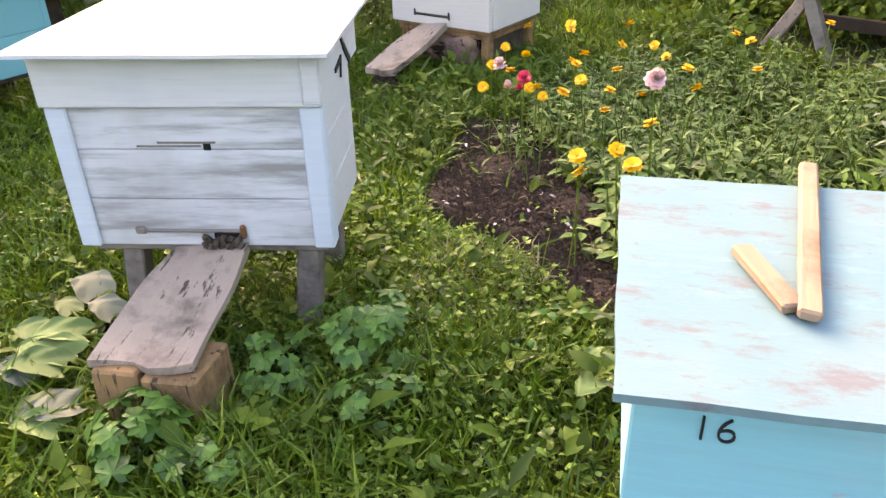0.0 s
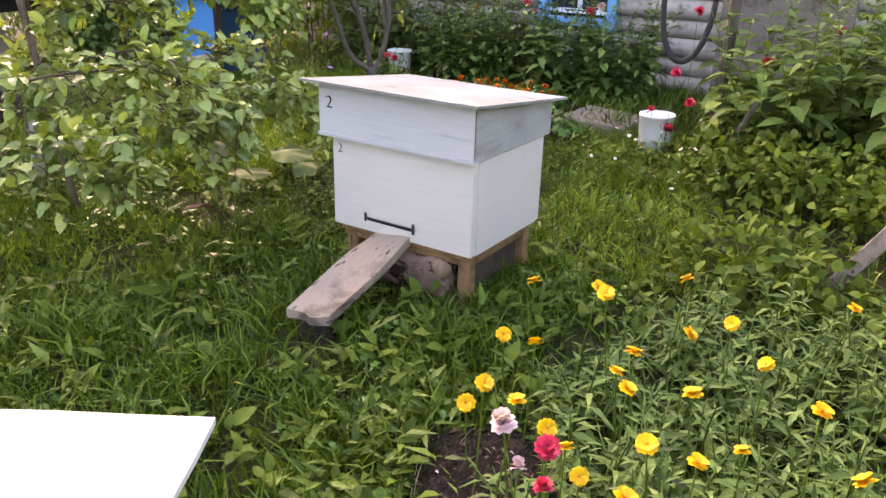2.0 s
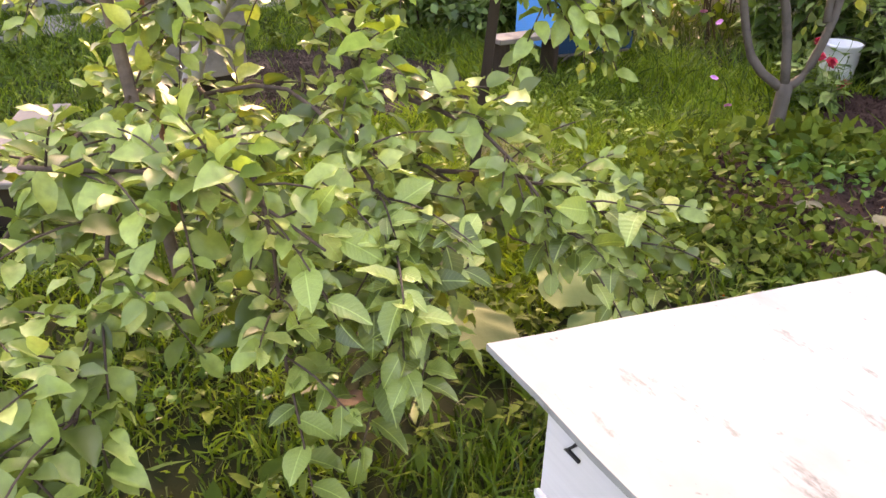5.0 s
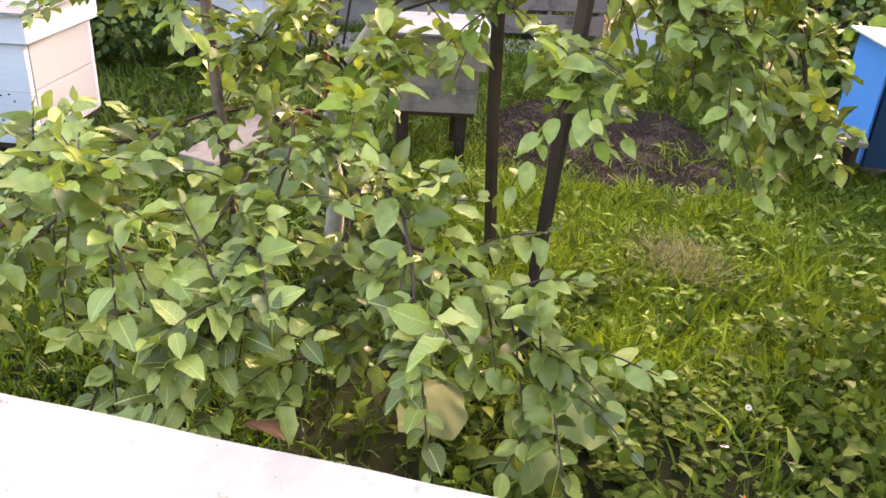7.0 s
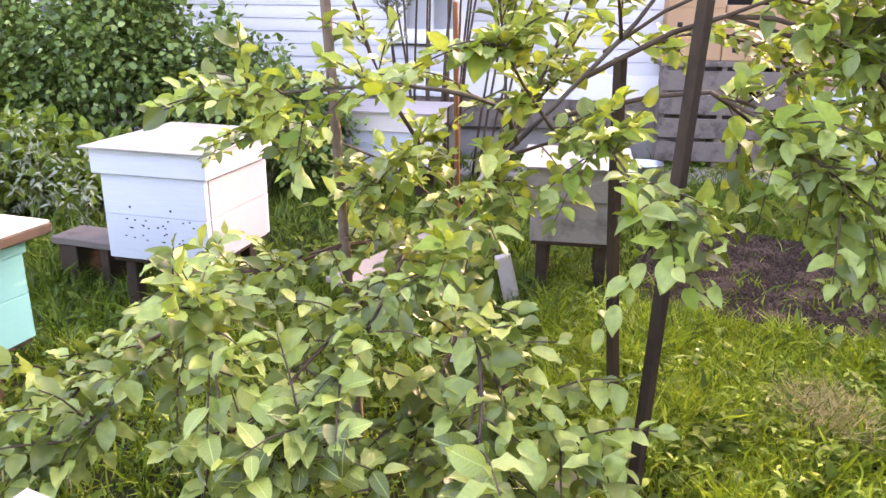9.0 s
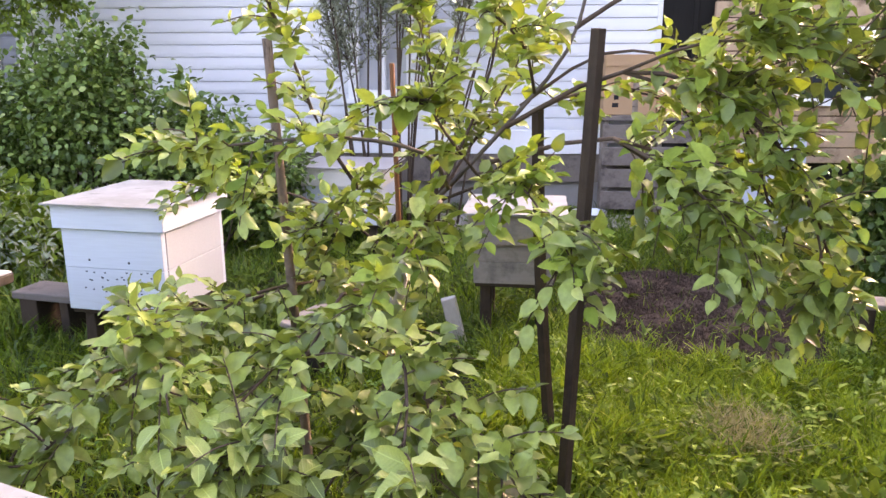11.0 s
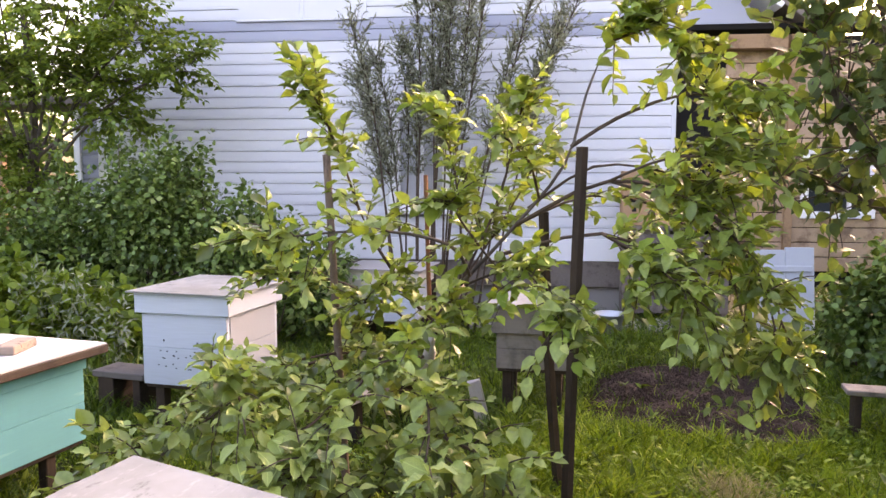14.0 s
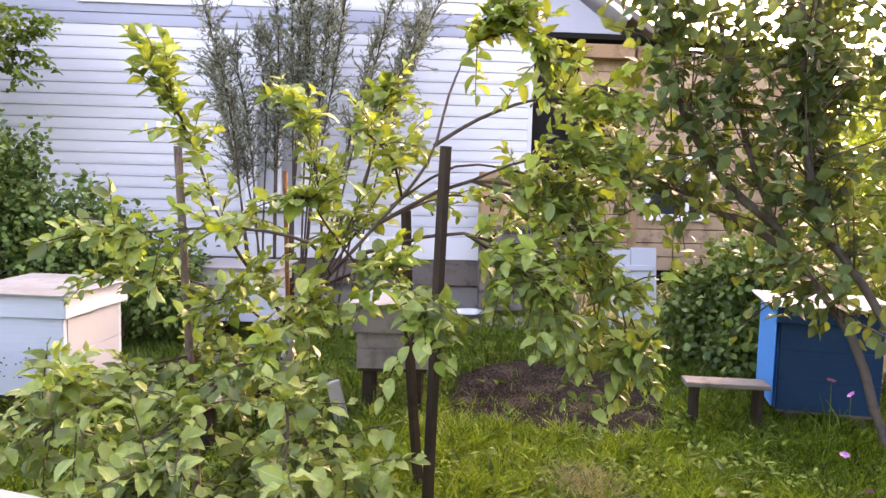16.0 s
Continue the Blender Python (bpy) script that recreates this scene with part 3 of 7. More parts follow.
grass("grass", 9000, (-8.0, -5.2, 5.6, 8.6), 0.05, 0.13, 0.0036, SUNLITGRASS, "grass in the sunlit colour before the house path", 0.6)
grass("grass", 52000, (-11, 7, -4, 14), 0.10, 0.26, 0.008, GRASS, "rough grass round the garden", 0.6, dens=lambda x, y: ((x > 0.4) | (y < 2.2) | (x < -8.6) | (y > 12.5)) * 1.0)
grass("grass", 26000, (-5.0, -3.0, 6.6, 8.4), 0.05, 0.16, 0.0050, SUNLITGRASS, "broad bright grass blades round the dug soil", 0.75, dens=lambda x, y: patch_noise(x, y, 6.3) ** 2)
grass("grass", 11000, (-1.75, -1.05, 6.4, 8.4), 0.04, 0.11, 0.0038, SUNLITGRASS, "short grass in the sunlit colour before the white bucket", 0.7, dens=lambda x, y: (0.3 + 0.8 * patch_noise(x, y, 3.7)).clip(0, 1))
grass("dry_grass", 1500, (-4.11, -3.84, 7.42, 7.66), 0.06, 0.15, 0.0020, DRYGRASS, "tuft of dry bleached grass", 0.7)
grass("grass", 52000, (-4.6, -0.95, 2.5, 6.2), 0.03, 0.085, 0.0046, SUNLITGRASS, "short bright lawn beside the weathered hive", 0.85, dens=lambda x, y: (0.25 + 0.9 * patch_noise(x, y, 2.9)).clip(0, 1) * sunlit_lawn(x, y))
grass("grass", 24000, (-5.4, -3.5, 7.9, 9.7), 0.04, 0.12, 0.0046, SUNLITGRASS, "bright yellow-green grass behind the plum tree", 0.6, dens=lambda x, y: (0.35 + 0.8 * patch_noise(x, y, 3.3)).clip(0, 1))
grass("dry_grass", 1800, (-4.6, -3.6, 7.3, 8.0), 0.04, 0.10, 0.0024, DRYGRASS, "bleached blades among the bright grass", 0.9, dens=lambda x, y: patch_noise(x, y, 3.9) ** 2)
grass("dry_grass", 4000, (-5, 0.3, 2.3, 8.4), 0.05, 0.13, 0.0022, DRYGRASS, "dead straw-coloured blades among the grass", 0.95, dens=lambda x, y: patch_noise(x, y, 1.7) ** 2)


def weeds(name, n, box, lmin, lmax, mat, label, outline=OVAL, ratio=0.34, dens=None, zmax=0.08):
    """Low broad leaves that spread from small rosettes."""
    x, y = scatter(n, box, dens)
    k = 5
    x, y = np.repeat(x, k) + rng.normal(0, 0.012, len(x) * k), np.repeat(y, k) + rng.normal(0, 0.012, len(y) * k)
    n = len(x)
    az, el = rng.uniform(0, 2 * np.pi, n), rng.uniform(0.15, 1.1, n)
    D = np.stack([np.cos(az) * np.cos(el), np.sin(az) * np.cos(el), np.sin(el)], 1)
    up = np.stack([-np.cos(az) * np.sin(el), -np.sin(az) * np.sin(el), np.cos(el)], 1) + rng.normal(0, 0.25, (n, 3))
    L = rng.uniform(lmin, lmax, n)
    P = np.stack([x, y, height(x, y) + rng.uniform(0, zmax, n)], 1)
    V, T = leaf_arrays(P, D, up, L, L * ratio * rng.uniform(0.7, 1.2, n), outline, 0.35, 0.45)
    return tagged(tri_mesh(name, V, T, mat), label, "plants", kind="stuff")


weeds("clover", 1100, (-2.9, -0.3, 2.3, 4.6), 0.013, 0.026, BED_LEAF, "low clover and ground ivy round the weathered hive", ROUND, 0.42, None, 0.07)
weeds("broadleaf_weeds", 5200, (-5.0, 0.3, 2.2, 8.6), 0.025, 0.075, BROAD_LEAF, "low broad-leaved weeds among the grass", ratio=0.27, dens=lambda x, y: (0.25 + 0.75 * patch_noise(x, y, 1.4) ** 2) * np.where(sunlit_lawn(x, y) | (y < 4.5), 0.4, 1.0))
weeds("dandelion_leaves", 2200, (-5.0, 0.3, 2.2, 8.6), 0.05, 0.11, BED_LEAF, "long dandelion leaves in the grass", LANCE, 0.13, lambda x, y: patch_noise(x, y, 2.7) ** 2 * np.where(sunlit_lawn(x, y), 0.4, 1.0) * np.where(y < 4.5, 0.3, 1.0))
weeds("broadleaf_weeds", 1900, (-1.7, -0.45, 3.2, 4.6), 0.010, 0.026, LIGHT_WEED, "small yellow-green weeds before the flower bed", OVAL, 0.3, lambda x, y: 0.3 + 0.7 * patch_noise(x, y, 4.7), 0.05)
grass("grass", 9000, (-1.5, -0.55, 3.2, 4.5), 0.03, 0.08, 0.0026, SUNLITGRASS, "short fine grass before the flower bed", 0.8, dens=lambda x, y: patch_noise(x, y, 3.9))
grass("dry_grass", 500, (-1.25, -0.9, 3.95, 4.35), 0.05, 0.12, 0.0018, DRYGRASS, "bent dry stalks before the flower bed", 1.1)
weeds("broadleaf_weeds", 2000, (-3.3, -2.2, 6.5, 7.9), 0.014, 0.042, BROAD_LEAF, "small-leaved dark weeds behind the white hive", OVAL, 0.3, None, 0.06)
weeds("broadleaf_weeds", 2200, (-5.0, -3.3, 6.7, 8.6), 0.022, 0.052, LIGHT_WEED, "light green weeds among the sunlit-coloured grass", OVAL, 0.2, lambda x, y: patch_noise(x, y, 5.1) ** 2)
weeds("clover", 4200, (-5.0, 0.3, 2.2, 8.6), 0.014, 0.028, GERANIUM_LEAF, "small clover leaves in the grass", ROUND, 0.5, lambda x, y: patch_noise(y, x, 2.3) ** 2, 0.05)
weeds("broadleaf_weeds", 1500, (-4.3, -2.6, 6.6, 7.8), 0.02, 0.055, BROAD_LEAF, "dark broad-leaved weeds between the bright blades", OVAL, 0.33, lambda x, y: patch_noise(x, y, 4.1) ** 2, 0.07)
weeds("broadleaf_weeds", 150, (-1.75, -1.15, 4.5, 5.6), 0.03, 0.075, BED_LEAF, "dandelion and plantain leaves beside the flower bed", LANCE, 0.15)
weeds("broadleaf_weeds", 60, (-6.1, -4.6, 7.0, 8.2), 0.03, 0.07, BROAD_LEAF, "young weeds sprouting on the dug soil")
weeds("broadleaf_weeds", 900, (-8, -4.8, 3.0, 9.4), 0.03, 0.07, BROAD_LEAF, "weeds in the grass by the house")


# ---- plants ----
def leaf_cloud(centres, radii, n, lmin, lmax, ratio, outline=DIAMOND, up=0.6, droop=0.3, shell=0.35):
    """Leaves in and round several uneven clumps."""
    centres, radii = np.array(centres, float), np.array(radii, float)
    vol = np.prod(radii, 1)
    k = rng.choice(len(centres), n, p=vol / vol.sum())
    v = unit(rng.normal(size=(n, 3))) * (rng.random((n, 1)) ** shell) * rng.uniform(0.72, 1.22, (n, 1))
    v *= 1 + 0.22 * np.sin(9 * v[:, :1] + 2 * k[:, None]) * np.sin(8 * v[:, 1:2] + k[:, None]) * np.sin(7 * v[:, 2:])
    P = centres[k] + v * radii[k]
    P[:, 2] = np.maximum(P[:, 2], 0.01)
    D = unit(v + rng.normal(0, 0.7, (n, 3)))
    N = np.array([0, 0, up]) + rng.normal(0, 0.45, (n, 3)) + v * 0.3
    L = rng.uniform(lmin, lmax, n)
    return leaf_arrays(P, D, N, L, L * ratio, outline, 0.25, droop)


def bush(name, spot, clumps, n, lmin, lmax, ratio, leaf, label, category="bush", outline=OVAL, stems=8, stem=TWIG, up=0.6, droop=0.3, group=""):
    ob = thing(name, pose(spot[0], spot[1], 0), label, category, group)
    soft = category in ("plant", "plants")
    stem, thick = (leaf, 0.0028) if soft else (stem, 0.007)
    rel = [(x - spot[0], y - spot[1], z) for x, y, z, *_ in clumps]
    radii = [c[3:6] for c in clumps]
    tips = [np.array(rel[i % len(rel)]) + rng.normal(0, 0.4, 3) * np.array(radii[i % len(rel)]) for i in range(stems)]
    tips = [(t[0], t[1], max(t[2], 0.05)) for t in tips]
    out = []
    for i, t in enumerate(tips):
        b = np.array((rel[i % len(rel)][0] * 0.7, rel[i % len(rel)][1] * 0.7, -0.02)) + rng.normal(0, 0.05, 3) * (1, 1, 0)
        out.append(tube([b, (b + t) / 2 + rng.normal(0, 0.05, 3), t], thick, thick * 0.4, 5)[:2])
    tri_mesh("stem_growth", *join(*out), stem, ob)["kind"] = "stuff"
    crown = tri_mesh("foliage", *leaf_cloud(rel, radii, n, lmin, lmax, ratio, outline, up, droop), leaf, ob)
    crown["kind"] = "stuff"
    return ob


# ---- white house ----
HX, HYAW = -8.0, 2.0
house = thing("white_house", pose(HX, 7.5, 0, 0, 0, HYAW), "white vinyl-sided house with a grey-blue band and brown veranda", "house")


def slab(name, x0, x1, y0, y1, z0, z1, mat, parent, label="", bevel=0.004):
    return part(name, block(x0, x1, y0, y1, z0, z1, bevel), mat, parent, label)


# local frame of the house: x towards the garden, y along the wall; the wall spans -5.0 to 0.33
W0, W1 = -4.95, 0.33
slab("core_wall", -0.40, -0.03, W0, -2.12, 0.30, 3.6, SIDINGGREY, house)
slab("core_wall", -0.40, -0.03, -1.70, W1, 0.30, 3.6, SIDINGGREY, house)
slab("core_wall", -0.40, -0.03, -2.12, -1.70, 0.30, 1.05, SIDINGGREY, house)
slab("core_wall", -0.40, -0.03, -2.12, -1.70, 1.82, 3.6, SIDINGGREY, house)
slab("plinth", -0.36, -0.06, W0, W1, -0.05, 0.30, STONEWHITE, house)
slab("skirting_board", -0.06, 0.02, W0, W1, 0.52, 0.72, TRIM, house)
slab("foundation_beam", -0.34, 0.0, W0, W1, 0.28, 0.52, GREYWOOD, house)


def siding_board(length, h, mat):
    bm = bmesh.new()
    prof = [(-0.03, 0.0), (0.009, 0.002), (0.010, h * 0.30), (0.004, h * 0.93), (-0.002, h * 0.985), (-0.03, h)]
    rows = [[bm.verts.new((x, y, z)) for x, z in prof] for y in (0, length)]
    for i in range(len(prof) - 1):
        bm.faces.new((rows[0][i], rows[1][i], rows[1][i + 1], rows[0][i + 1]))
    bm.faces.new(rows[0][::-1])
    bm.faces.new(rows[1])
    me = bpy.data.meshes.new("siding_board")
    bm.normal_update()
    bm.to_mesh(me)
    bm.free()
    me.materials.append(mat)
    return me


PITCH = 0.1
boards = {}
for i in range(28):
    z = 0.72 + i * PITCH
    mat = SIDINGBLUE if 2.48 <= z <= 2.70 else SIDING
    spans = [(W0, -2.20), (-1.62, W1)] if 0.9 < z < 1.86 else [(W0, W1)]
    for y0, y1 in spans:
        key = (mat.name, y0, y1)
        if key not in boards:
            boards[key] = siding_board(y1 - y0, PITCH, mat)
        ob = new("siding_board", boards[key])
        ob.parent = house
        ob.location = (0, y0, z)
slab("corner_trim", -0.05, 0.035, W0 - 0.07, W0 + 0.03, 0.5, 3.5, TRIM, house)
slab("corner_trim", -0.05, 0.012, W1 - 0.01, W1 + 0.03, 0.5, 2.52, SIDING, house)
# window among the thin stems
win = part("window", block(-0.09, -0.07, -2.14, -1.68, 1.02, 1.86, 0), PALEPANE, house, "small window with pale pane and white frame")
for y0, y1, z0, z1 in ((-2.20, -2.11, 0.98, 1.9), (-1.71, -1.62, 0.98, 1.9), (-2.11, -1.71, 0.98, 1.05), (-2.11, -1.71, 1.82, 1.9), (-1.93, -1.89, 1.05, 1.82)):
    slab("window_frame", -0.10, 0.03, y0, y1, z0, z1, TRIM, win)
slab("window_sill", 0.0, 0.09, -2.24, -1.58, 0.94, 0.98, TRIM, win)
# upper window strip
up = part("window", block(-0.02, 0.02, -3.6, -2.4, 2.72, 3.3, 0), SIDING, house, "white boarded upper window")
slab("window_frame", 0.021, 0.03, -3.63, -2.37, 2.70, 2.72, SIDING, up)
slab("window_frame", 0.021, 0.03, -3.02, -2.98, 2.72, 3.3, SIDING, up)
# grey return wall further back on the far side
slab("side_wall", -0.9, -0.5, W0 - 0.55, W0, 0.3, 2.0, SIDINGGREY, house, "grey sided annex wall")
for i in range(13):
    slab("side_board", -0.5, -0.485, W0 - 0.55, W0, 0.35 + i * 0.13, 0.46 + i * 0.13, SIDINGGREY, house)
slab("annex_trim", -0.5, -0.46, W0 - 0.62, W0 - 0.55, 0.3, 2.0, TRIM, house)
slab("annex_roof", -1.2, -0.3, W0 - 1.6, W0, 2.0, 2.08, GREYWOOD, house)
slab("annex_post", -0.55, -0.47, W0 - 1.5, W0 - 1.42, 0.0, 2.0, BROWNWOOD, house)
# veranda with brown boards and dark doorway, its shade set in near-black sheets
slab("doorway", -1.6, -1.5, 0.3, 1.2, 0.0, 2.58, SHADEBLACK, house, "open doorway, its shade a near-black sheet")
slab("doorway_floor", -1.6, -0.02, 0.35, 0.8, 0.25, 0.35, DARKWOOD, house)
slab("lintel", -0.3, 0.0, 0.36, 2.6, 2.55, 2.60, SHADEBLACK, house)
for i in range(15):
    z = 0.45 + i * 0.13
    y1 = 2.9 - 0.02 * (i % 3)
    slab("veranda_board", -0.06 + 0.004 * (i % 2), -0.02 + 0.004 * (i % 2), 0.77 + 0.012 * (i % 4), y1, z, z + 0.122, VERANDAWOOD, house)
# unseen sheet added behind the boards to stop sunlight through their gaps
slab("veranda_light_stop", -0.13, -0.09, 0.66, 2.9, 0.3, 2.5, SHADEBLACK, house)
slab("veranda_post", -0.05, 0.03, 1.30, 1.37, 0.3, 2.5, BROWNWOOD, house)
slab("veranda_post", -0.05, 0.03, 2.60, 2.68, 0.3, 2.5, BROWNWOOD, house)
slab("veranda_side", -1.6, -0.06, 0.62, 0.66, 0.3, 2.5, SHADEBLACK, house)
vw = part("veranda_window", block(-0.018, -0.008, 1.50, 2.0, 0.98, 1.48, 0), glass, house, "small dark window with white frame")
for y0, y1, z0, z1 in ((1.44, 1.50, 0.92, 1.54), (2.0, 2.06, 0.92, 1.54), (1.50, 2.0, 0.92, 0.98), (1.50, 2.0, 1.48, 1.54), (1.83, 1.86, 0.98, 1.48)):
    slab("window_frame", -0.014, 0.022, y0, y1, z0, z1, TRIM, vw)
slab("stacked_plank", -0.05, 0.12, 0.72, 1.25, 2.37, 2.49, BROWNWOOD, house)
# gable with eave line falling past the corner
bm = bmesh.new()
tri = [(0.20, 2.60), (1.15, 2.60), (0.20, 3.28)]
vs = [[bm.verts.new((x, y, z)) for y, z in tri] for x in (-0.35, 0.008)]
bm.faces.new(vs[0][::-1])
bm.faces.new(vs[1])
for i in range(3):
    bm.faces.new((vs[0][i], vs[0][(i + 1) % 3], vs[1][(i + 1) % 3], vs[1][i]))
part("gable_end", bm, SIDINGBLUE, house)
roofb = block(-0.5, 0.16, -0.05, 2.1, 0.0, 0.05, 0.006, turn=Matrix.Translation((0, -0.55, 3.90)) @ Matrix.Rotation(radians(-35), 4, "X"))
part("roof_verge", roofb, TRIM, house)
roofc = block(-6.0, 0.12, -0.05, 2.4, 0.05, 0.11, 0.006, turn=Matrix.Translation((0, -0.55, 3.90)) @ Matrix.Rotation(radians(-35), 4, "X"))
part("roof", roofc, GREYWOOD, house)
slab("back_wall", -6.0, -5.6, W0, 2.9, 0, 3.6, SIDINGGREY, house)

path = part("concrete_path", block(-0.25, 0.25, -1.4, 1.2, -0.02, 0.045, 0.01), CONCRETE, None)
path.matrix_world = pose(-7.55, 7.3, 0, 0, 0, 2)
tagged(path, "pale concrete path along the white house", "path", kind="structure")

# cardboard boxes on an old crate bench at the wall
crate = thing("crate_bench", pose(-7.84, 7.85, 0.0, 0, 0, 3), "grey plank crate bench standing by the house wall", "bench")
slab("bench_top", -0.12, 0.10, -0.48, 0.46, 0.82, 0.86, GREYWOOD, crate)
for y0 in (-0.45, -0.02, 0.40):
    slab("bench_leg", -0.10, 0.08, y0, y0 + 0.04, -0.02, 0.82, GREYWOOD, crate)
for i in range(4):
    slab("bench_board", 0.081, 0.095, -0.46, 0.45, 0.10 + i * 0.18, 0.25 + i * 0.18, GREYWOOD, crate)
for y0, w, h, lab in ((-0.46, 0.42, 0.47, "tan cardboard box with dark printing on the crate bench"), (-0.03, 0.46, 0.40, "wide tan cardboard box beneath the dark doorway")):
    cb = thing("cardboard_box", pose(-7.84, 7.85, 0.862, 0, 0, 3), lab, "box", "cardboard boxes")
    slab("carton", -0.10, 0.06, y0, y0 + w, 0.0, h, CARDBOARD, cb, bevel=0.006)
    slab("flap", 0.062, 0.068, y0 + 0.01, y0 + w - 0.01, h - 0.09, h - 0.002, CARDBOARD, cb, bevel=0.002)
    for k in range(4):
        slab("print_bar", 0.0602, 0.0615, y0 + 0.07 + 0.012 * (k % 2), y0 + 0.12, 0.06 + k * 0.06, 0.095 + k * 0.06, INK, cb, bevel=0)
    slab("tape", 0.0602, 0.0612, y0 + w * 0.55, y0 + w * 0.66, 0.0, h - 0.1, PALEWOOD, cb, bevel=0)

# ---- log house ----
LY = pose(-2.5, 10.6, 0, 0, 0, -12)
logh = thing("log_house", LY, "grey log house with a blue-framed window", "house")


def log_mesh(length, r):
    V, T, _ = tube([(-length / 2, 0, 0), (-length / 6, 0.004, 0.006), (length / 6, -0.004, -0.004), (length / 2, 0, 0)], r, r * 0.97, 10, 0.05)
    me = tri_mesh("log", V, T, LOGGREY)
    data = me.data
    bpy.data.objects.remove(me)
    return data


full, left, right = log_mesh(7.0, 0.082), log_mesh(3.25, 0.082), log_mesh(3.1, 0.082)
for i in range(16):
    z = 0.07 + i * 0.145
    if 0.48 < z < 1.45:
        pair = ((left, -1.88), (right, 1.95))
    else:
        pair = ((full, 0.0),)
    for me, x in pair:
        ob = new("log", me)
        ob.parent = logh
        ob.location = (x, 0.02 * (i % 2) - 0.01, z)
slab("chinking", -3.45, 3.45, 0.03, 0.10, 0.0, 0.50, DARKWOOD, logh)
slab("chinking", -3.45, -0.27, 0.03, 0.10, 0.50, 2.4, DARKWOOD, logh)
slab("chinking", 0.40, 3.45, 0.03, 0.10, 0.50, 2.4, DARKWOOD, logh)
lw = part("window", block(-0.24, 0.38, 0.0, 0.02, 0.52, 1.4, 0), glass, logh, "old window with bright blue frame")
for x0, x1, z0, z1 in ((-0.29, -0.22, 0.44, 1.44), (0.34, 0.42, 0.44, 1.44), (-0.22, 0.34, 0.46, 0.53), (-0.22, 0.34, 1.38, 1.44)):
    slab("window_frame", x0, x1, -0.10, 0.01, z0, z1, BLUETRIM, lw)
slab("sash", -0.22, 0.34, -0.03, -0.01, 0.56, 0.60, TRIM, lw)
slab("sash", 0.04, 0.08, -0.03, -0.01, 0.60, 1.38, TRIM, lw)
slab("door_leaf", 1.28, 2.2, -0.14, -0.09, 0.02, 1.9, GREYWOOD, logh, "grey board door")
slab("eave", -3.7, 3.7, -0.5, 0.2, 2.36, 2.44, GREYWOOD, logh)


# ---- beehives ----
def bar_marks(name, spec, m, parent, mat=INK):
    """Painted strokes on a flat side; each stroke is (x0, z0, x1, z1, width)."""
    bm = bmesh.new()
    for x0, z0, x1, z1, w in spec:
        dx, dz = x1 - x0, z1 - z0
        n = math.hypot(dx, dz)
        t = Matrix.Translation((x0, 0, z0)) @ Matrix.Rotation(-math.atan2(dz, dx), 4, "Y")
        block(-w / 2, n + w / 2, -0.0025, 0.001, -w / 2, w / 2, 0.0, bm, t)
    ob = part(name, bm, mat, parent)
    ob.matrix_local = m
    return ob


def number_mark(text, size, m, parent):
    cu = bpy.data.curves.new("number_mark", "FONT")
    cu.offset = -0.0011
    cu.body, cu.size, cu.extrude, cu.align_x, cu.align_y = text, size, 0.0015, "CENTER", "CENTER"
    tmp = new("tmp_text", cu)
    bpy.context.view_layer.update()
    me = bpy.data.meshes.new_from_object(tmp.evaluated_get(bpy.context.evaluated_depsgraph_get()))
    me.name = "number_mark"
    bpy.data.objects.remove(tmp)
    me.materials.clear()
    ob = link("number_mark", me, INK, parent, "black painted number")
    ob.matrix_local = m
    return ob


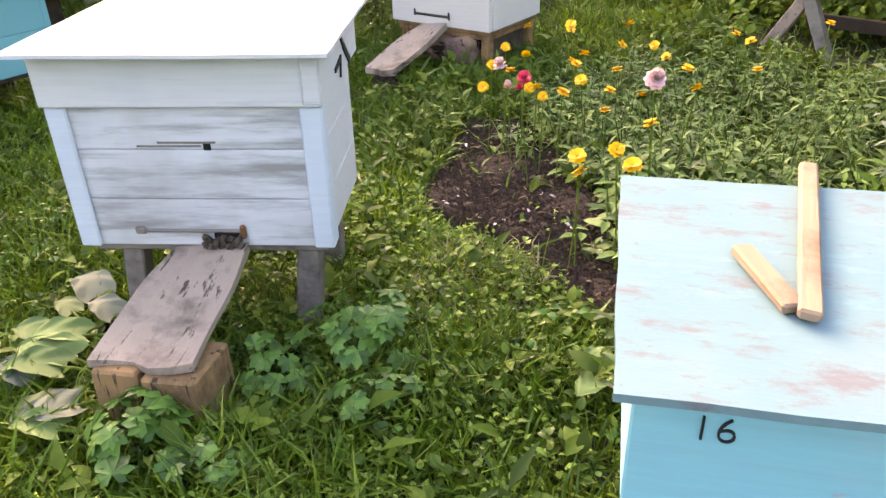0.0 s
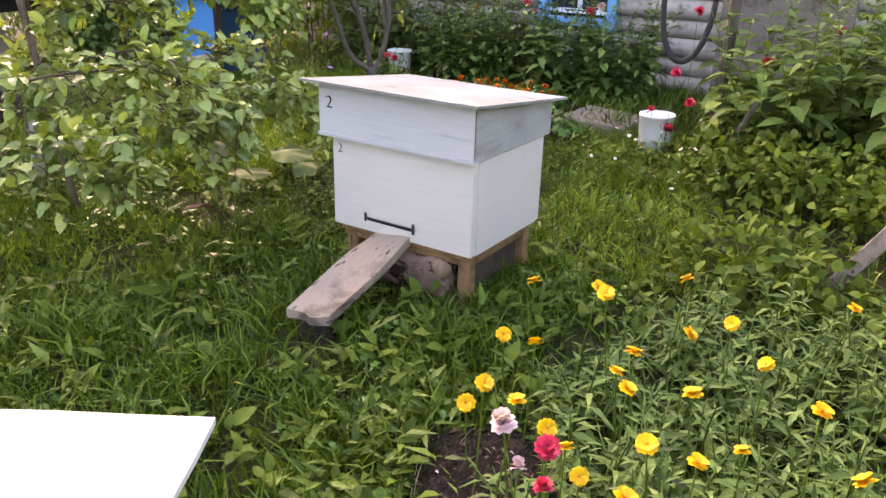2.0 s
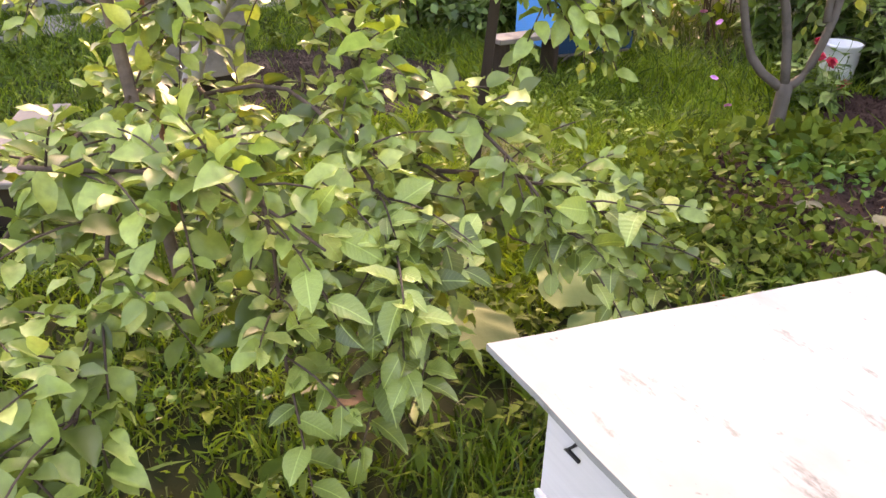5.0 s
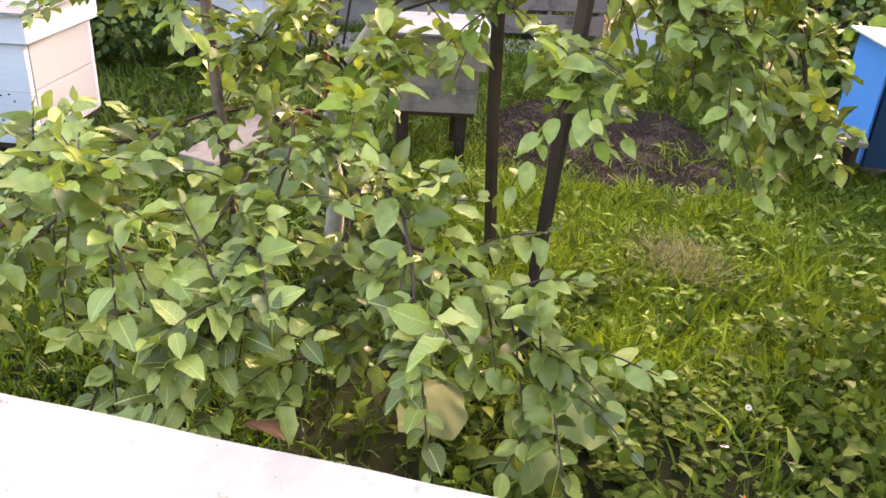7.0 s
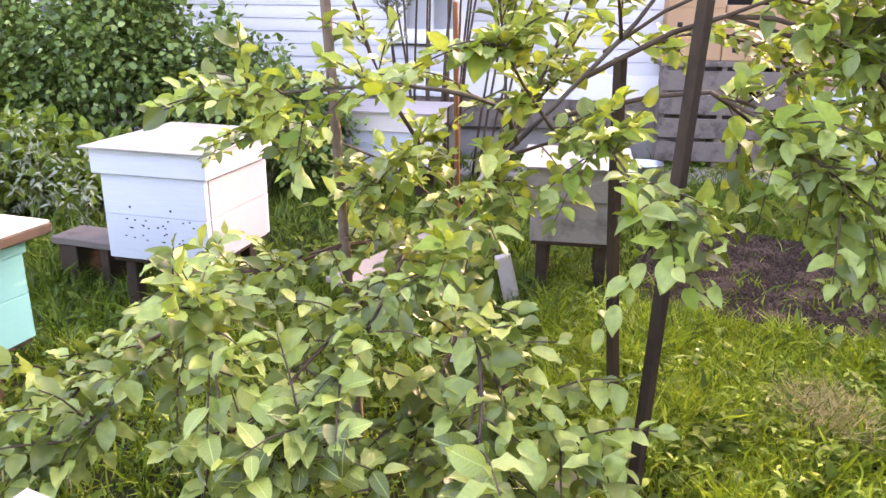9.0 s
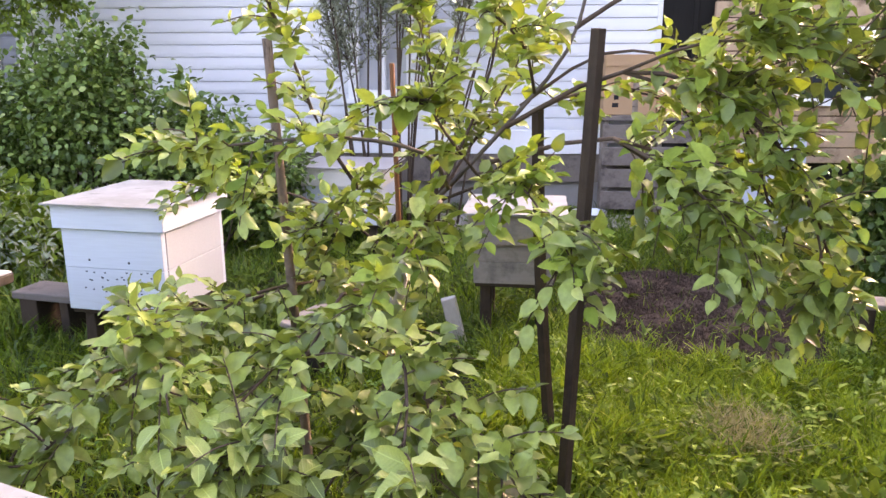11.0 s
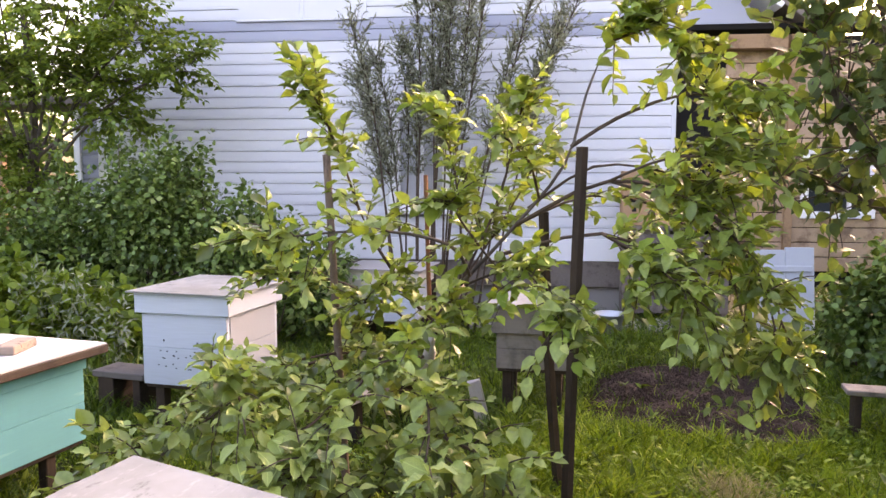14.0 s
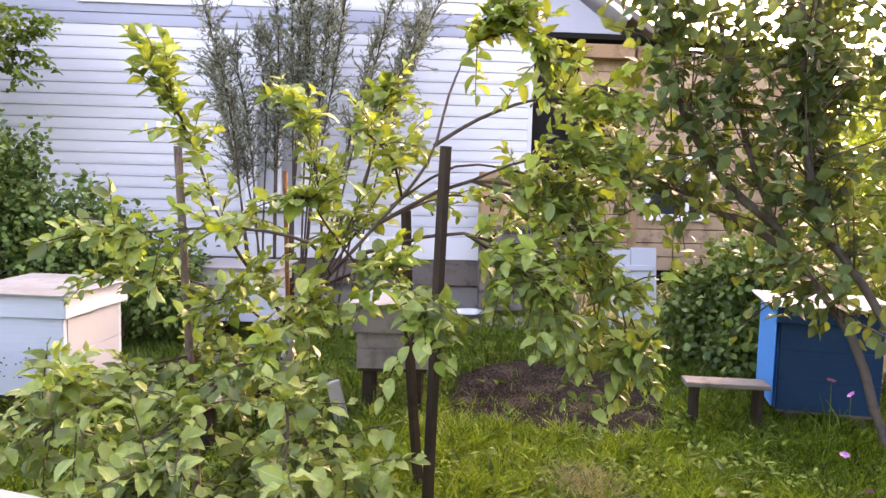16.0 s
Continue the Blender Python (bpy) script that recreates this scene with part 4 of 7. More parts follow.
def hive(spot, yaw, w, d, z0, zk, zt, body, lid, roof, label, over=(0.05, 0.05, 0.06, 0.08), collar=0.022, lid_x=None, rows=3, legs=None, side=None, drop=0.0, battens=None, thick=0.008, leg_mat=GREYWOOD, tilt=0.0, sheet=None, group="beehives"):
    """A wooden beehive. Origin at the front corner on the ground; x along the front, y to the back.
    over: how far the roof stands out at x0, x1, front, back. drop: how much lower the lid is at the back."""
    hv = thing("beehive", pose(spot[0], spot[1], 0, 0, 0, yaw), label, "beehive", group)
    side = side or body
    h = (zk - z0) / rows
    for i in range(rows):
        a, b = z0 + i * h, z0 + (i + 1) * h - 0.0015
        slab("front_board", 0.004, w - 0.004, 0, 0.03, a, b, body, hv, bevel=0.002)
        slab("back_board", 0.004, w - 0.004, d - 0.03, d, a, b, body, hv, bevel=0.002)
        slab("side_board", 0, 0.03, 0.0305, d - 0.0305, a, b, side, hv, bevel=0.002)
        slab("side_board", w - 0.03, w, 0.0305, d - 0.0305, a, b, side, hv, bevel=0.002)
    slab("floor_board", 0.01, w - 0.01, 0.01, d - 0.01, z0 - 0.02, z0 + 0.004, leg_mat, hv)
    slab("inner_cover", 0.02, w - 0.02, 0.02, d - 0.02, zk - 0.02, zk - 0.005, leg_mat, hv)
    c = collar
    l0, l1 = lid_x or (-c, w + c)
    bm = block(l0, l1, -c, d + c, zk - 0.02, zt, 0)
    for v in bm.verts:
        if v.co.z > zk + 0.01:
            v.co.z -= drop * (v.co.y + c) / (d + 2 * c)
    bmesh.ops.bevel(bm, geom=bm.edges[:], offset=0.003, segments=1, affect="EDGES")
    part("lid", bm, lid, hv, "deep lid that overlaps the body")
    if battens:
        slab("corner_batten", -0.012, 0.035, -0.012, 0.0, z0, zk - 0.021, battens, hv)
        slab("corner_batten", w - 0.035, w + 0.012, -0.012, 0.0, z0, zk - 0.021, battens, hv)
        slab("corner_batten", w, w + 0.012, 0.0, 0.04, z0, zk - 0.021, battens, hv)
    x0, x1, yf, yb = -c - over[0], w + c + over[1], -c - over[2], d + c + over[3]
    bm = bmesh.new()
    nx, ny = 8, 8
    for k, dz in enumerate((0, thick)):
        for i in range(nx + 1):
            for j in range(ny + 1):
                x, y = x0 + (x1 - x0) * i / nx, yf + (yb - yf) * j / ny
                z = zt + 0.001 + dz - drop * (y + c) / (d + 2 * c) + 0.0022 * math.sin(9 * x + 4) * math.sin(7 * y) * (abs(i / nx - 0.5) + abs(j / ny - 0.5)) + tilt * (x - x0)
                bm.verts.new((x + 0.0012 * math.sin(j * 1.9) * (i in (0, nx)), y + 0.0012 * math.sin(i * 2.3) * (j in (0, ny)), z + 0.003))
    bm.verts.ensure_lookup_table()
    m1, n1 = ny + 1, (nx + 1) * (ny + 1)
    for i in range(nx):
        for j in range(ny):
            q = i * m1 + j
            bm.faces.new([bm.verts[t] for t in (q, q + 1, q + m1 + 1, q + m1)])
            bm.faces.new([bm.verts[n1 + t] for t in (q, q + m1, q + m1 + 1, q + 1)])
    rim = [(i * m1) for i in range(nx + 1)] + [nx * m1 + j for j in range(1, ny + 1)] + [i * m1 + ny for i in range(nx - 1, -1, -1)] + [j for j in range(ny - 1, 0, -1)]
    for p, q in zip(rim, rim[1:] + rim[:1]):
        bm.faces.new([bm.verts[t] for t in (p, q, n1 + q, n1 + p)])
    bmesh.ops.recalc_face_normals(bm, faces=bm.faces[:])
    part("roof", bm, roof, hv, "thin flat roof sheet")
    for x, y, s, lean in legs or ():
        bm = block(-s / 2, s / 2, -s / 2, s / 2, -0.03, z0 - 0.02, 0.004, turn=Matrix.Translation((x, y, 0)) @ Matrix.Shear("XY", 4, (lean, 0)), jitter=0.004)
        part("leg", bm, leg_mat, hv)
    return hv


def plank_run(spot, yaw, length, w0, w1, za, zb, thick, mat, label, foot=None, foot_mat=GREYWOOD, name="landing_board"):
    """A worn sloping board: from the hive (za) out along -y to its far end (zb), resting on a foot."""
    ob = thing(name, pose(spot[0], spot[1], 0, 0, 0, yaw), label, "board", "landing boards")
    bm = bmesh.new()
    n, m = 10, 5
    top = []
    for s in (1, 0):
        for i in range(n + 1):
            for j in range(m + 1):
                u, v = i / n, j / m - 0.5
                w = w0 + (w1 - w0) * u
                z = za + (zb - za) * u - (0 if s else thick)
                z += 0.010 * math.sin(5 * u + 3 * v) * (1 if s else 0.6) - 0.018 * math.sin(math.pi * u) * (0.25 - v * v) * 4 * s
                edge = 0.0035 * math.sin(9 * u + 2 + 3 * (v > 0)) * (abs(v) == 0.5)
                bm.verts.new((v * w + edge, -length * u - 0.01 * math.sin(9 * v) * (u == 1), z))
    bm.verts.ensure_lookup_table()
    m1, n1 = m + 1, (n + 1) * (m + 1)
    for i in range(n):
        for j in range(m):
            q = i * m1 + j
            bm.faces.new([bm.verts[t] for t in (q, q + m1, q + m1 + 1, q + 1)])
            bm.faces.new([bm.verts[n1 + t] for t in (q, q + 1, q + m1 + 1, q + m1)])
    rim = [(i * m1) for i in range(n + 1)] + [n * m1 + j for j in range(1, m + 1)] + [i * m1 + m for i in range(n - 1, -1, -1)] + [j for j in range(m - 1, 0, -1)]
    for p, q in zip(rim, rim[1:] + rim[:1]):
        bm.faces.new([bm.verts[t] for t in (p, q, n1 + q, n1 + p)])
    bmesh.ops.recalc_face_normals(bm, faces=bm.faces[:])
    part("plank", bm, mat, ob)
    for x0, x1, y0, y1, z0, z1 in foot or ():
        part("foot_block", block(x0, x1, y0, y1, z0, z1, 0.006, jitter=0.006), foot_mat, ob)
    return ob


def face(x, y, z, yaw=0):
    """The pose of a mark on a side whose outward way is -y turned by yaw."""
    return pose(x, y, z, 90, 0, yaw)


# the hive marked 2
h2 = hive((-2.268, 6.012), -11.5, 0.579, 0.475, 0.205, 0.545, 0.70, WHITE, LIDWHITE, ROOFSHEET,
          "white painted beehive with number 2 and sheet roof", over=(0.053, 0.022, 0.053, 0.045), drop=0.055, lid_x=(-0.036, 0.587), rows=1,
          legs=[(0.06, 0.05, 0.045, 0), (0.535, 0.045, 0.045, 0), (0.06, 0.42, 0.045, 0), (0.535, 0.42, 0.045, 0)], leg_mat=POSTWOOD)
slab("stand_side", 0.518, 0.530, 0.07, 0.40, 0.0, 0.150, EDGEWOOD, h2, "dark worn side of the stand, with a shade sheet at its back")
# dark sheet added at the back for the shadow beneath the hive
slab("stand_back", 0.085, 0.512, 0.40, 0.412, 0.0, 0.150, EDGEWOOD, h2, "dark worn side of the stand, with a shade sheet at its back")
number_mark("2", 0.060, face(0.013, -0.0235, 0.640), h2)
number_mark("2", 0.045, face(0.038, -0.0015, 0.482), h2)
# thin plate that puts the lid side's shade and streaks into its colour
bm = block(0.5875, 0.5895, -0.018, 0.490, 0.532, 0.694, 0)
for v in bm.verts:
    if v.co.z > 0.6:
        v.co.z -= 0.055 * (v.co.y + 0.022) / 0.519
part("lid_side", bm, LIDGREY, h2, "weathered side of the lid, greyed for its shade")
slab("corner_seam", 0.5878, 0.5899, -0.0242, -0.0215, 0.540, 0.688, BLACKMETAL, h2, "dark open seam at the corner", 0.001)
slab("lid_strip", -0.038, 0.589, -0.027, -0.0225, 0.524, 0.538, LIDWHITE, h2)
slab("rail", 0.03, 0.56, 0.02, 0.045, 0.160, 0.184, POSTWOOD, h2)
slab("rail", 0.53, 0.555, 0.05, 0.42, 0.155, 0.184, POSTWOOD, h2)
slab("entrance_slot", 0.150, 0.345, -0.002, 0.004, 0.242, 0.252, SHADEBLACK, h2, "dark entrance slot")
slab("entrance_strip", 0.146, 0.350, -0.005, -0.0005, 0.252, 0.257, BLACKMETAL, h2)
slab("entrance_clip", 0.142, 0.153, -0.008, -0.0005, 0.240, 0.274, BLACKMETAL, h2)
slab("entrance_clip", 0.345, 0.356, -0.010, -0.0005, 0.236, 0.275, BLACKMETAL, h2)
plank_run((-2.010, 5.972), -7.8, 0.475, 0.150, 0.140, 0.218, 0.116, 0.030, PALEWOOD, "grey weathered landing plank leaning on the white hive", foot=[(-0.055, 0.055, -0.465, -0.40, -0.02, 0.086)], foot_mat=DARKWOOD)
lg = thing("firewood_log", pose(-1.905, 6.00, 0.080, 0, 0, -14), "short reddish log lying beneath the hive", "log")
V, T, _ = tube([(-0.20, 0, 0), (-0.07, 0.005, 0.004), (0.05, -0.006, 0), (0.13, 0, 0.003)], 0.092, 0.086, 18, 0.26)
tri_mesh("trunk_piece", V, T, BARKLOG, lg)
V, T, _ = tube([(0.06, -0.02, 0.06), (0.135, -0.075, 0.065)], 0.030, 0.028, 10, 0.05)
tri_mesh("round_stick", V, T, FRESHWOOD, lg)

# the weathered hive marked 71 on its side
h1 = hive((-1.822, 3.617), 20.5, 0.569, 0.40, 0.250, 0.605, 0.70, WEATHERED, LIDWHITE, ROOFBRIGHT,
          "weathered white beehive with corner battens and white sheet roof", over=(0.030, 0.032, 0.056, 0.043), collar=0.018, rows=3, battens=BLUEWHITE, side=LIDWHITE,
          legs=[(0.06, 0.06, 0.055, 0.1), (0.485, 0.05, 0.058, 0.10), (0.07, 0.36, 0.055, 0), (0.49, 0.35, 0.055, 0)])
bar_marks("painted_mark", [(0.215, 0.672, 0.245, 0.640, 0.012), (0.245, 0.640, 0.300, 0.596, 0.018)], pose(0.5885, 0, 0, 0, 0, 90), h1)
bar_marks("painted_mark", [(0.135, 0.618, 0.200, 0.628, 0.010), (0.200, 0.628, 0.185, 0.592, 0.010)], pose(0.5885, 0, 0, 0, 0, 90), h1)
slab("lid_end_strip", 0.548, 0.5868, -0.0225, -0.0185, 0.590, 0.697, LIDWHITE, h1, "upright strip at the lid corner")
slab("upper_hole", 0.312, 0.333, -0.002, 0.004, 0.484, 0.503, SHADEBLACK, h1, "round upper bee hole")
slab("hole_smudge", 0.168, 0.310, -0.0012, 0.002, 0.492, 0.496, GREYWOOD, h1)
slab("hole_smudge", 0.215, 0.342, -0.0012, 0.002, 0.501, 0.5035, GREYWOOD, h1)
slab("entrance_slot", 0.300, 0.372, -0.003, 0.004, 0.266, 0.284, SHADEBLACK, h1, "dark entrance slot")
slab("entrance_strip", 0.124, 0.372, -0.008, -0.0005, 0.285, 0.294, GREYWOOD, h1)
slab("entrance_clip", 0.122, 0.148, -0.011, -0.0005, 0.282, 0.300, GREYWOOD, h1)
slab("entrance_clip", 0.366, 0.379, -0.012, -0.0005, 0.272, 0.306, RUST, h1)
plank_run((-1.548, 3.722), 12.7, 0.352, 0.185, 0.212, 0.254, 0.182, 0.020, PALEWOOD, "worn grey landing plank of the weathered hive",
          foot=[(-0.108, -0.004, -0.372, -0.23, -0.02, 0.160), (0.006, 0.128, -0.378, -0.23, -0.02, 0.158)], foot_mat=POSTWOOD)

crumb = bmesh.new()
for k in range(70):
    x, y, z = random.uniform(0.285, 0.372), random.uniform(-0.030, -0.006), 0.258 + abs(random.gauss(0, 0.012))
    r = random.uniform(0.002, 0.005)
    block(-r * 1.6, r * 1.6, -r, r, -r, r, 0, crumb, Matrix.Translation((x, y, z)) @ Euler((random.uniform(0, 3), random.uniform(0, 3), random.uniform(0, 3))).to_matrix().to_4x4())
tagged(part("propolis_crumbs", crumb, EDGEWOOD, h1, "dark crumbs heaped at the entrance"), kind="stuff")

# the light blue hive marked 16
h16 = hive((-0.474, 3.152), 12, 0.56, 0.385, 0.22, 0.485, 0.625, LIGHTBLUE, LIGHTBLUE, DIMMEDBLUETOP,
           "light blue beehive marked 16 with peeling flat roof", over=(0.02, 0.02, 0.035, 0.03), rows=2, thick=0.010,
           legs=[(0.06, 0.05, 0.06, 0), (0.50, 0.05, 0.06, 0), (0.06, 0.33, 0.06, 0), (0.50, 0.33, 0.06, 0)])
number_mark("16", 0.046, face(0.058, -0.0235, 0.580), h16)
for x, y, yaw, l, w, lab in ((-0.352, 3.475, 2, 0.41, 0.024, "thin pale wooden batten lying on the blue hive"), (-0.390, 3.338, 30, 0.13, 0.026, "short pale offcut lying on the blue hive")):
    st = part("wooden_batten", block(-w / 2, w / 2, -l / 2, l / 2, 0, 0.014, 0.003, jitter=0.002), FRESHWOOD, None)
    st.matrix_world = pose(x, y, 0.641, 0, 0, yaw)
    tagged(st, lab, "batten", "loose battens")

# the turquoise hive
ht = hive((-3.22, 4.815), 170, 0.555, 0.44, 0.215, 0.53, 0.585, TURQUOISE, TURQUOISE, ROOFBRIGHT,
          "turquoise beehive with a chipped white roof", over=(0.06, 0.05, 0.06, 0.05), collar=0.008, rows=2, thick=0.022,
          legs=[(0.06, 0.06, 0.05, 0), (0.40, 0.06, 0.05, 0), (0.06, 0.40, 0.05, 0), (0.40, 0.40, 0.05, 0)], leg_mat=DARKWOOD)
slab("roof_edge", -0.070, 0.610, -0.080, -0.0685, 0.572, 0.606, EDGEWOOD, ht, "worn brown roof edge")
slab("roof_edge", 0.6135, 0.6235, -0.0685, 0.496, 0.574, 0.606, EDGEWOOD, ht, "worn brown roof edge")
bk = part("wood_block", block(-0.09, 0.09, -0.04, 0.04, 0, 0.035, 0.004), PALEWOOD, None)
bk.matrix_world = pose(-3.62, 4.72, 0.612, 0, 0, 10)
tagged(bk, "pale wooden block on the turquoise roof", "block")

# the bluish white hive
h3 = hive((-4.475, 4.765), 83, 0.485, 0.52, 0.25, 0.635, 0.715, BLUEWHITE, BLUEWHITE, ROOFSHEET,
          "bluish white beehive on short dark legs", over=(0.026, 0.030, 0.03, 0.06), rows=2, side=SUNSIDEWHITE,
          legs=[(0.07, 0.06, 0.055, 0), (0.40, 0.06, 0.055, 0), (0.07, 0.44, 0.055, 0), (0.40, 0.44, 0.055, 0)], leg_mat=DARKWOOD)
for i in range(26):
    x, z = 0.09 + 0.33 * random.random(), 0.33 + 0.10 * random.random()
    slab("dark_speck", x, x + 0.007, -0.003, 0.001, z, z + 0.005, INK, h3, bevel=0)
slab("bee_hole", 0.12, 0.134, -0.002, 0.004, 0.47, 0.484, SHADEBLACK, h3)
slab("bee_hole", 0.31, 0.324, -0.002, 0.004, 0.465, 0.479, SHADEBLACK, h3)
bn = thing("wooden_bench", pose(-4.80, 4.50, 0, 0, 0, 80), "low dark plank bench beside the bluish hive", "bench")
slab("seat_plank", -0.17, 0.17, -0.10, 0.10, 0.20, 0.235, BENCHWOOD, bn)
slab("leg", -0.14, -0.04, -0.09, 0.09, -0.02, 0.20, DARKWOOD, bn)
slab("leg", 0.08, 0.13, -0.08, 0.08, -0.02, 0.20, DARKWOOD, bn)

# the grey wooden hive behind the apple tree
h4 = hive((-4.88, 6.52), 88, 0.38, 0.40, 0.29, 0.50, 0.62, HIVEGREY, HIVEGREY, ROOFSHEET,
          "unpainted grey beehive behind the apple tree", over=(0.03, 0.03, 0.03, 0.04), rows=2,
          legs=[(0.06, 0.06, 0.05, 0), (0.32, 0.06, 0.05, 0), (0.06, 0.34, 0.05, 0), (0.32, 0.34, 0.05, 0)], leg_mat=DARKWOOD)
pb = part("propped_board", block(-0.022, 0.022, -0.035, 0.035, -0.03, 0.25, 0.004, jitter=0.004), PALEBARK, None)
pb.matrix_world = pose(-4.80, 6.47, 0, 14, 0, 4)
tagged(pb, "whitewashed short board propped under the grey hive", "board")

# a white hive close to the house
h5 = hive((-6.45, 5.30), 86, 0.52, 0.46, 0.22, 0.50, 0.60, BLUEWHITE, WHITE, ROOFGREY,
          "pale hive with grey roof near the house wall", over=(0.04, 0.04, 0.04, 0.04), rows=2,
          legs=[(0.06, 0.06, 0.05, 0), (0.45, 0.06, 0.05, 0), (0.06, 0.40, 0.05, 0), (0.45, 0.40, 0.05, 0)], leg_mat=DARKWOOD)

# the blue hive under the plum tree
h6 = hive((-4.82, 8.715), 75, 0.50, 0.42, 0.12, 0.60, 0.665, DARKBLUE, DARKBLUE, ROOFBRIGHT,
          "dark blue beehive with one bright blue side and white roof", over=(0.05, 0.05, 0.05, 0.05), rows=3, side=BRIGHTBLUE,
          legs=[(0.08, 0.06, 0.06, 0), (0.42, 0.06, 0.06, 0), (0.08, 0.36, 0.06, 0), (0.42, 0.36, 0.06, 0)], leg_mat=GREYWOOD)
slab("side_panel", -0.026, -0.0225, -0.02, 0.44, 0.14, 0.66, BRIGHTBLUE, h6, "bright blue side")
bn2 = thing("wooden_bench", pose(-4.79, 8.43, 0, 0, 0, 82), "small grey plank bench beside the blue hive", "bench")
slab("seat_plank", -0.21, 0.21, -0.07, 0.07, 0.25, 0.275, HIVEGREY, bn2)
for x in (-0.17, 0.15):
    slab("leg", x, x + 0.03, -0.06, 0.06, -0.02, 0.25, DARKWOOD, bn2)


# white panel of unknown use; screen is only a stand-in category
wp_ = thing("propped_white_panel", pose(-7.38, 8.65, 0, 0, -8, 4), "white boarded panel of unknown use propped before the veranda", "screen")
slab("board", -0.012, 0.012, -0.24, 0.02, -0.02, 0.70, BLUEWHITE, wp_)
slab("board", -0.010, 0.014, 0.023, 0.25, -0.02, 0.72, BLUEWHITE, wp_)
slab("batten", 0.014, 0.030, -0.22, 0.23, 0.52, 0.57, BLUEWHITE, wp_)


# ---- pails and odds ----
def pail(name, spot, r0, r1, h, mat, label, category, bail=True):
    ob = thing(name, pose(spot[0], spot[1], height(spot[0], spot[1])), label, category)
    bm = bmesh.new()
    prof = [(0.0, 0.012), (r0 * 0.96, 0.012), (r1 * 0.97, h * 0.98), (r1, h), (r1 * 1.04, h), (r1 * 1.04, h - 0.012), (r1, h - 0.014), (r0 + (r1 - r0) * 0.5 + 0.003, h * 0.52), (r0 + (r1 - r0) * 0.5, h * 0.5), (r0, 0.0), (0.0, 0.0)]
    n = 28
    rings = [[bm.verts.new((r * math.cos(2 * math.pi * k / n), r * math.sin(2 * math.pi * k / n), z)) for k in range(n)] if r else [bm.verts.new((0, 0, z))] for r, z in prof]
    for a, b in zip(rings[:-1], rings[1:]):
        for k in range(n):
            q = [a[k % len(a)], a[(k + 1) % len(a)], b[(k + 1) % len(b)], b[k % len(b)]]
            q = list(dict.fromkeys(q))
            bm.faces.new(q)
    bmesh.ops.recalc_face_normals(bm, faces=bm.faces[:])
    part("shell", bm, mat, ob, smooth=True)
    if bail:
        arc = [(r1 * 1.05 * math.cos(t), 0.02 + 0.10 * math.sin(t), h + 0.03 * math.sin(t) - 0.02) for t in np.linspace(0, math.pi, 9)]
        tri_mesh("bail", *tube(arc, 0.003, 0.003, 6)[:2], BLACKMETAL, ob)
    return ob


pail("zinc_pail", (-7.12, 7.26), 0.10, 0.125, 0.21, ZINC, "galvanised zinc pail standing on the grass by the path", "pail")
pail("plastic_bucket", (-1.44, 8.30), 0.085, 0.10, 0.24, PLASTIC, "white plastic bucket with a red flower in it", "bucket")
pail("plastic_bucket", (-3.78, 9.80), 0.085, 0.10, 0.24, PLASTIC, "white plastic bucket beside the log house bed", "bucket")

tp = part("garden_path_slab", block(-0.25, 0.22, -0.2, 0.25, -0.02, 0.065, 0.01, jitter=0.015), PATHSTONE, None)
tp.matrix_world = pose(-1.83, 8.88, 0, 0, 0, -12)
tagged(tp, "pale stepping slab in the grass", "slab", kind="structure")

ty = thing("bicycle_tyre", pose(-1.36, 8.42, 0.86, 84, 0, -8), "black bicycle tyre hanging from a post", "tyre")
arc = [(0.14 * math.cos(t), 0.33 * math.sin(t), 0.0) for t in np.linspace(0, 2 * math.pi, 41)]
tri_mesh("tyre_ring", *tube(arc, 0.017, 0.017, 8)[:2], RUBBER, ty)
tyre_post = thing("wooden_post", pose(-1.14, 8.50, 0), "dark round post among the dahlias", "post")
tri_mesh("shaft", *tube([(0, 0, -0.05), (0.02, 0, 0.7), (0.0, 0.02, 1.7)], 0.035, 0.03, 8, 0.1)[:2], BARK, tyre_post)
tri_mesh("hook", *tube([(0, 0, 1.19), (-0.1, -0.03, 1.21), (-0.22, -0.07, 1.205)], 0.008, 0.006, 6)[:2], RUST, tyre_post)

lp = thing("leaning_pole", pose(-1.10, 7.95, 0, 0, 0, 0), "dark reddish brown stick leaning among the plants", "stick")
tri_mesh("shaft", *tube([(-0.01, 0, -0.03), (0.07, 0.01, 0.17), (0.18, 0.0, 0.42)], 0.017, 0.014, 7, 0.12)[:2], BARK, lp)

# sawhorse of rough boards at the edge of the strawberry bed
sh = thing("rough_sawhorse", pose(-0.39, 6.66, 0, 0, 0, -19), "rough crossed boards standing in the greenery", "sawhorse")
part("board", block(-0.030, 0.030, -0.03, 0.03, -0.03, 0.36, 0.004, turn=Matrix.Translation((-0.17, 0, 0)) @ Matrix.Rotation(radians(30), 4, "Y"), jitter=0.004), PALEWOOD, sh)
part("board", block(-0.028, 0.028, -0.03, 0.03, -0.03, 0.34, 0.004, turn=Matrix.Translation((0.16, -0.01, 0)) @ Matrix.Rotation(radians(-25), 4, "Y"), jitter=0.004), HIVEGREY, sh)
part("board", block(-0.02, 0.50, -0.06, 0.10, 0.315, 0.34, 0.004, turn=Matrix.Rotation(radians(-6), 4, "Y")), GREYWOOD, sh)
part("cross_board", block(0.0, 0.42, 0.04, 0.07, 0.16, 0.22, 0.004), DARKWOOD, sh)


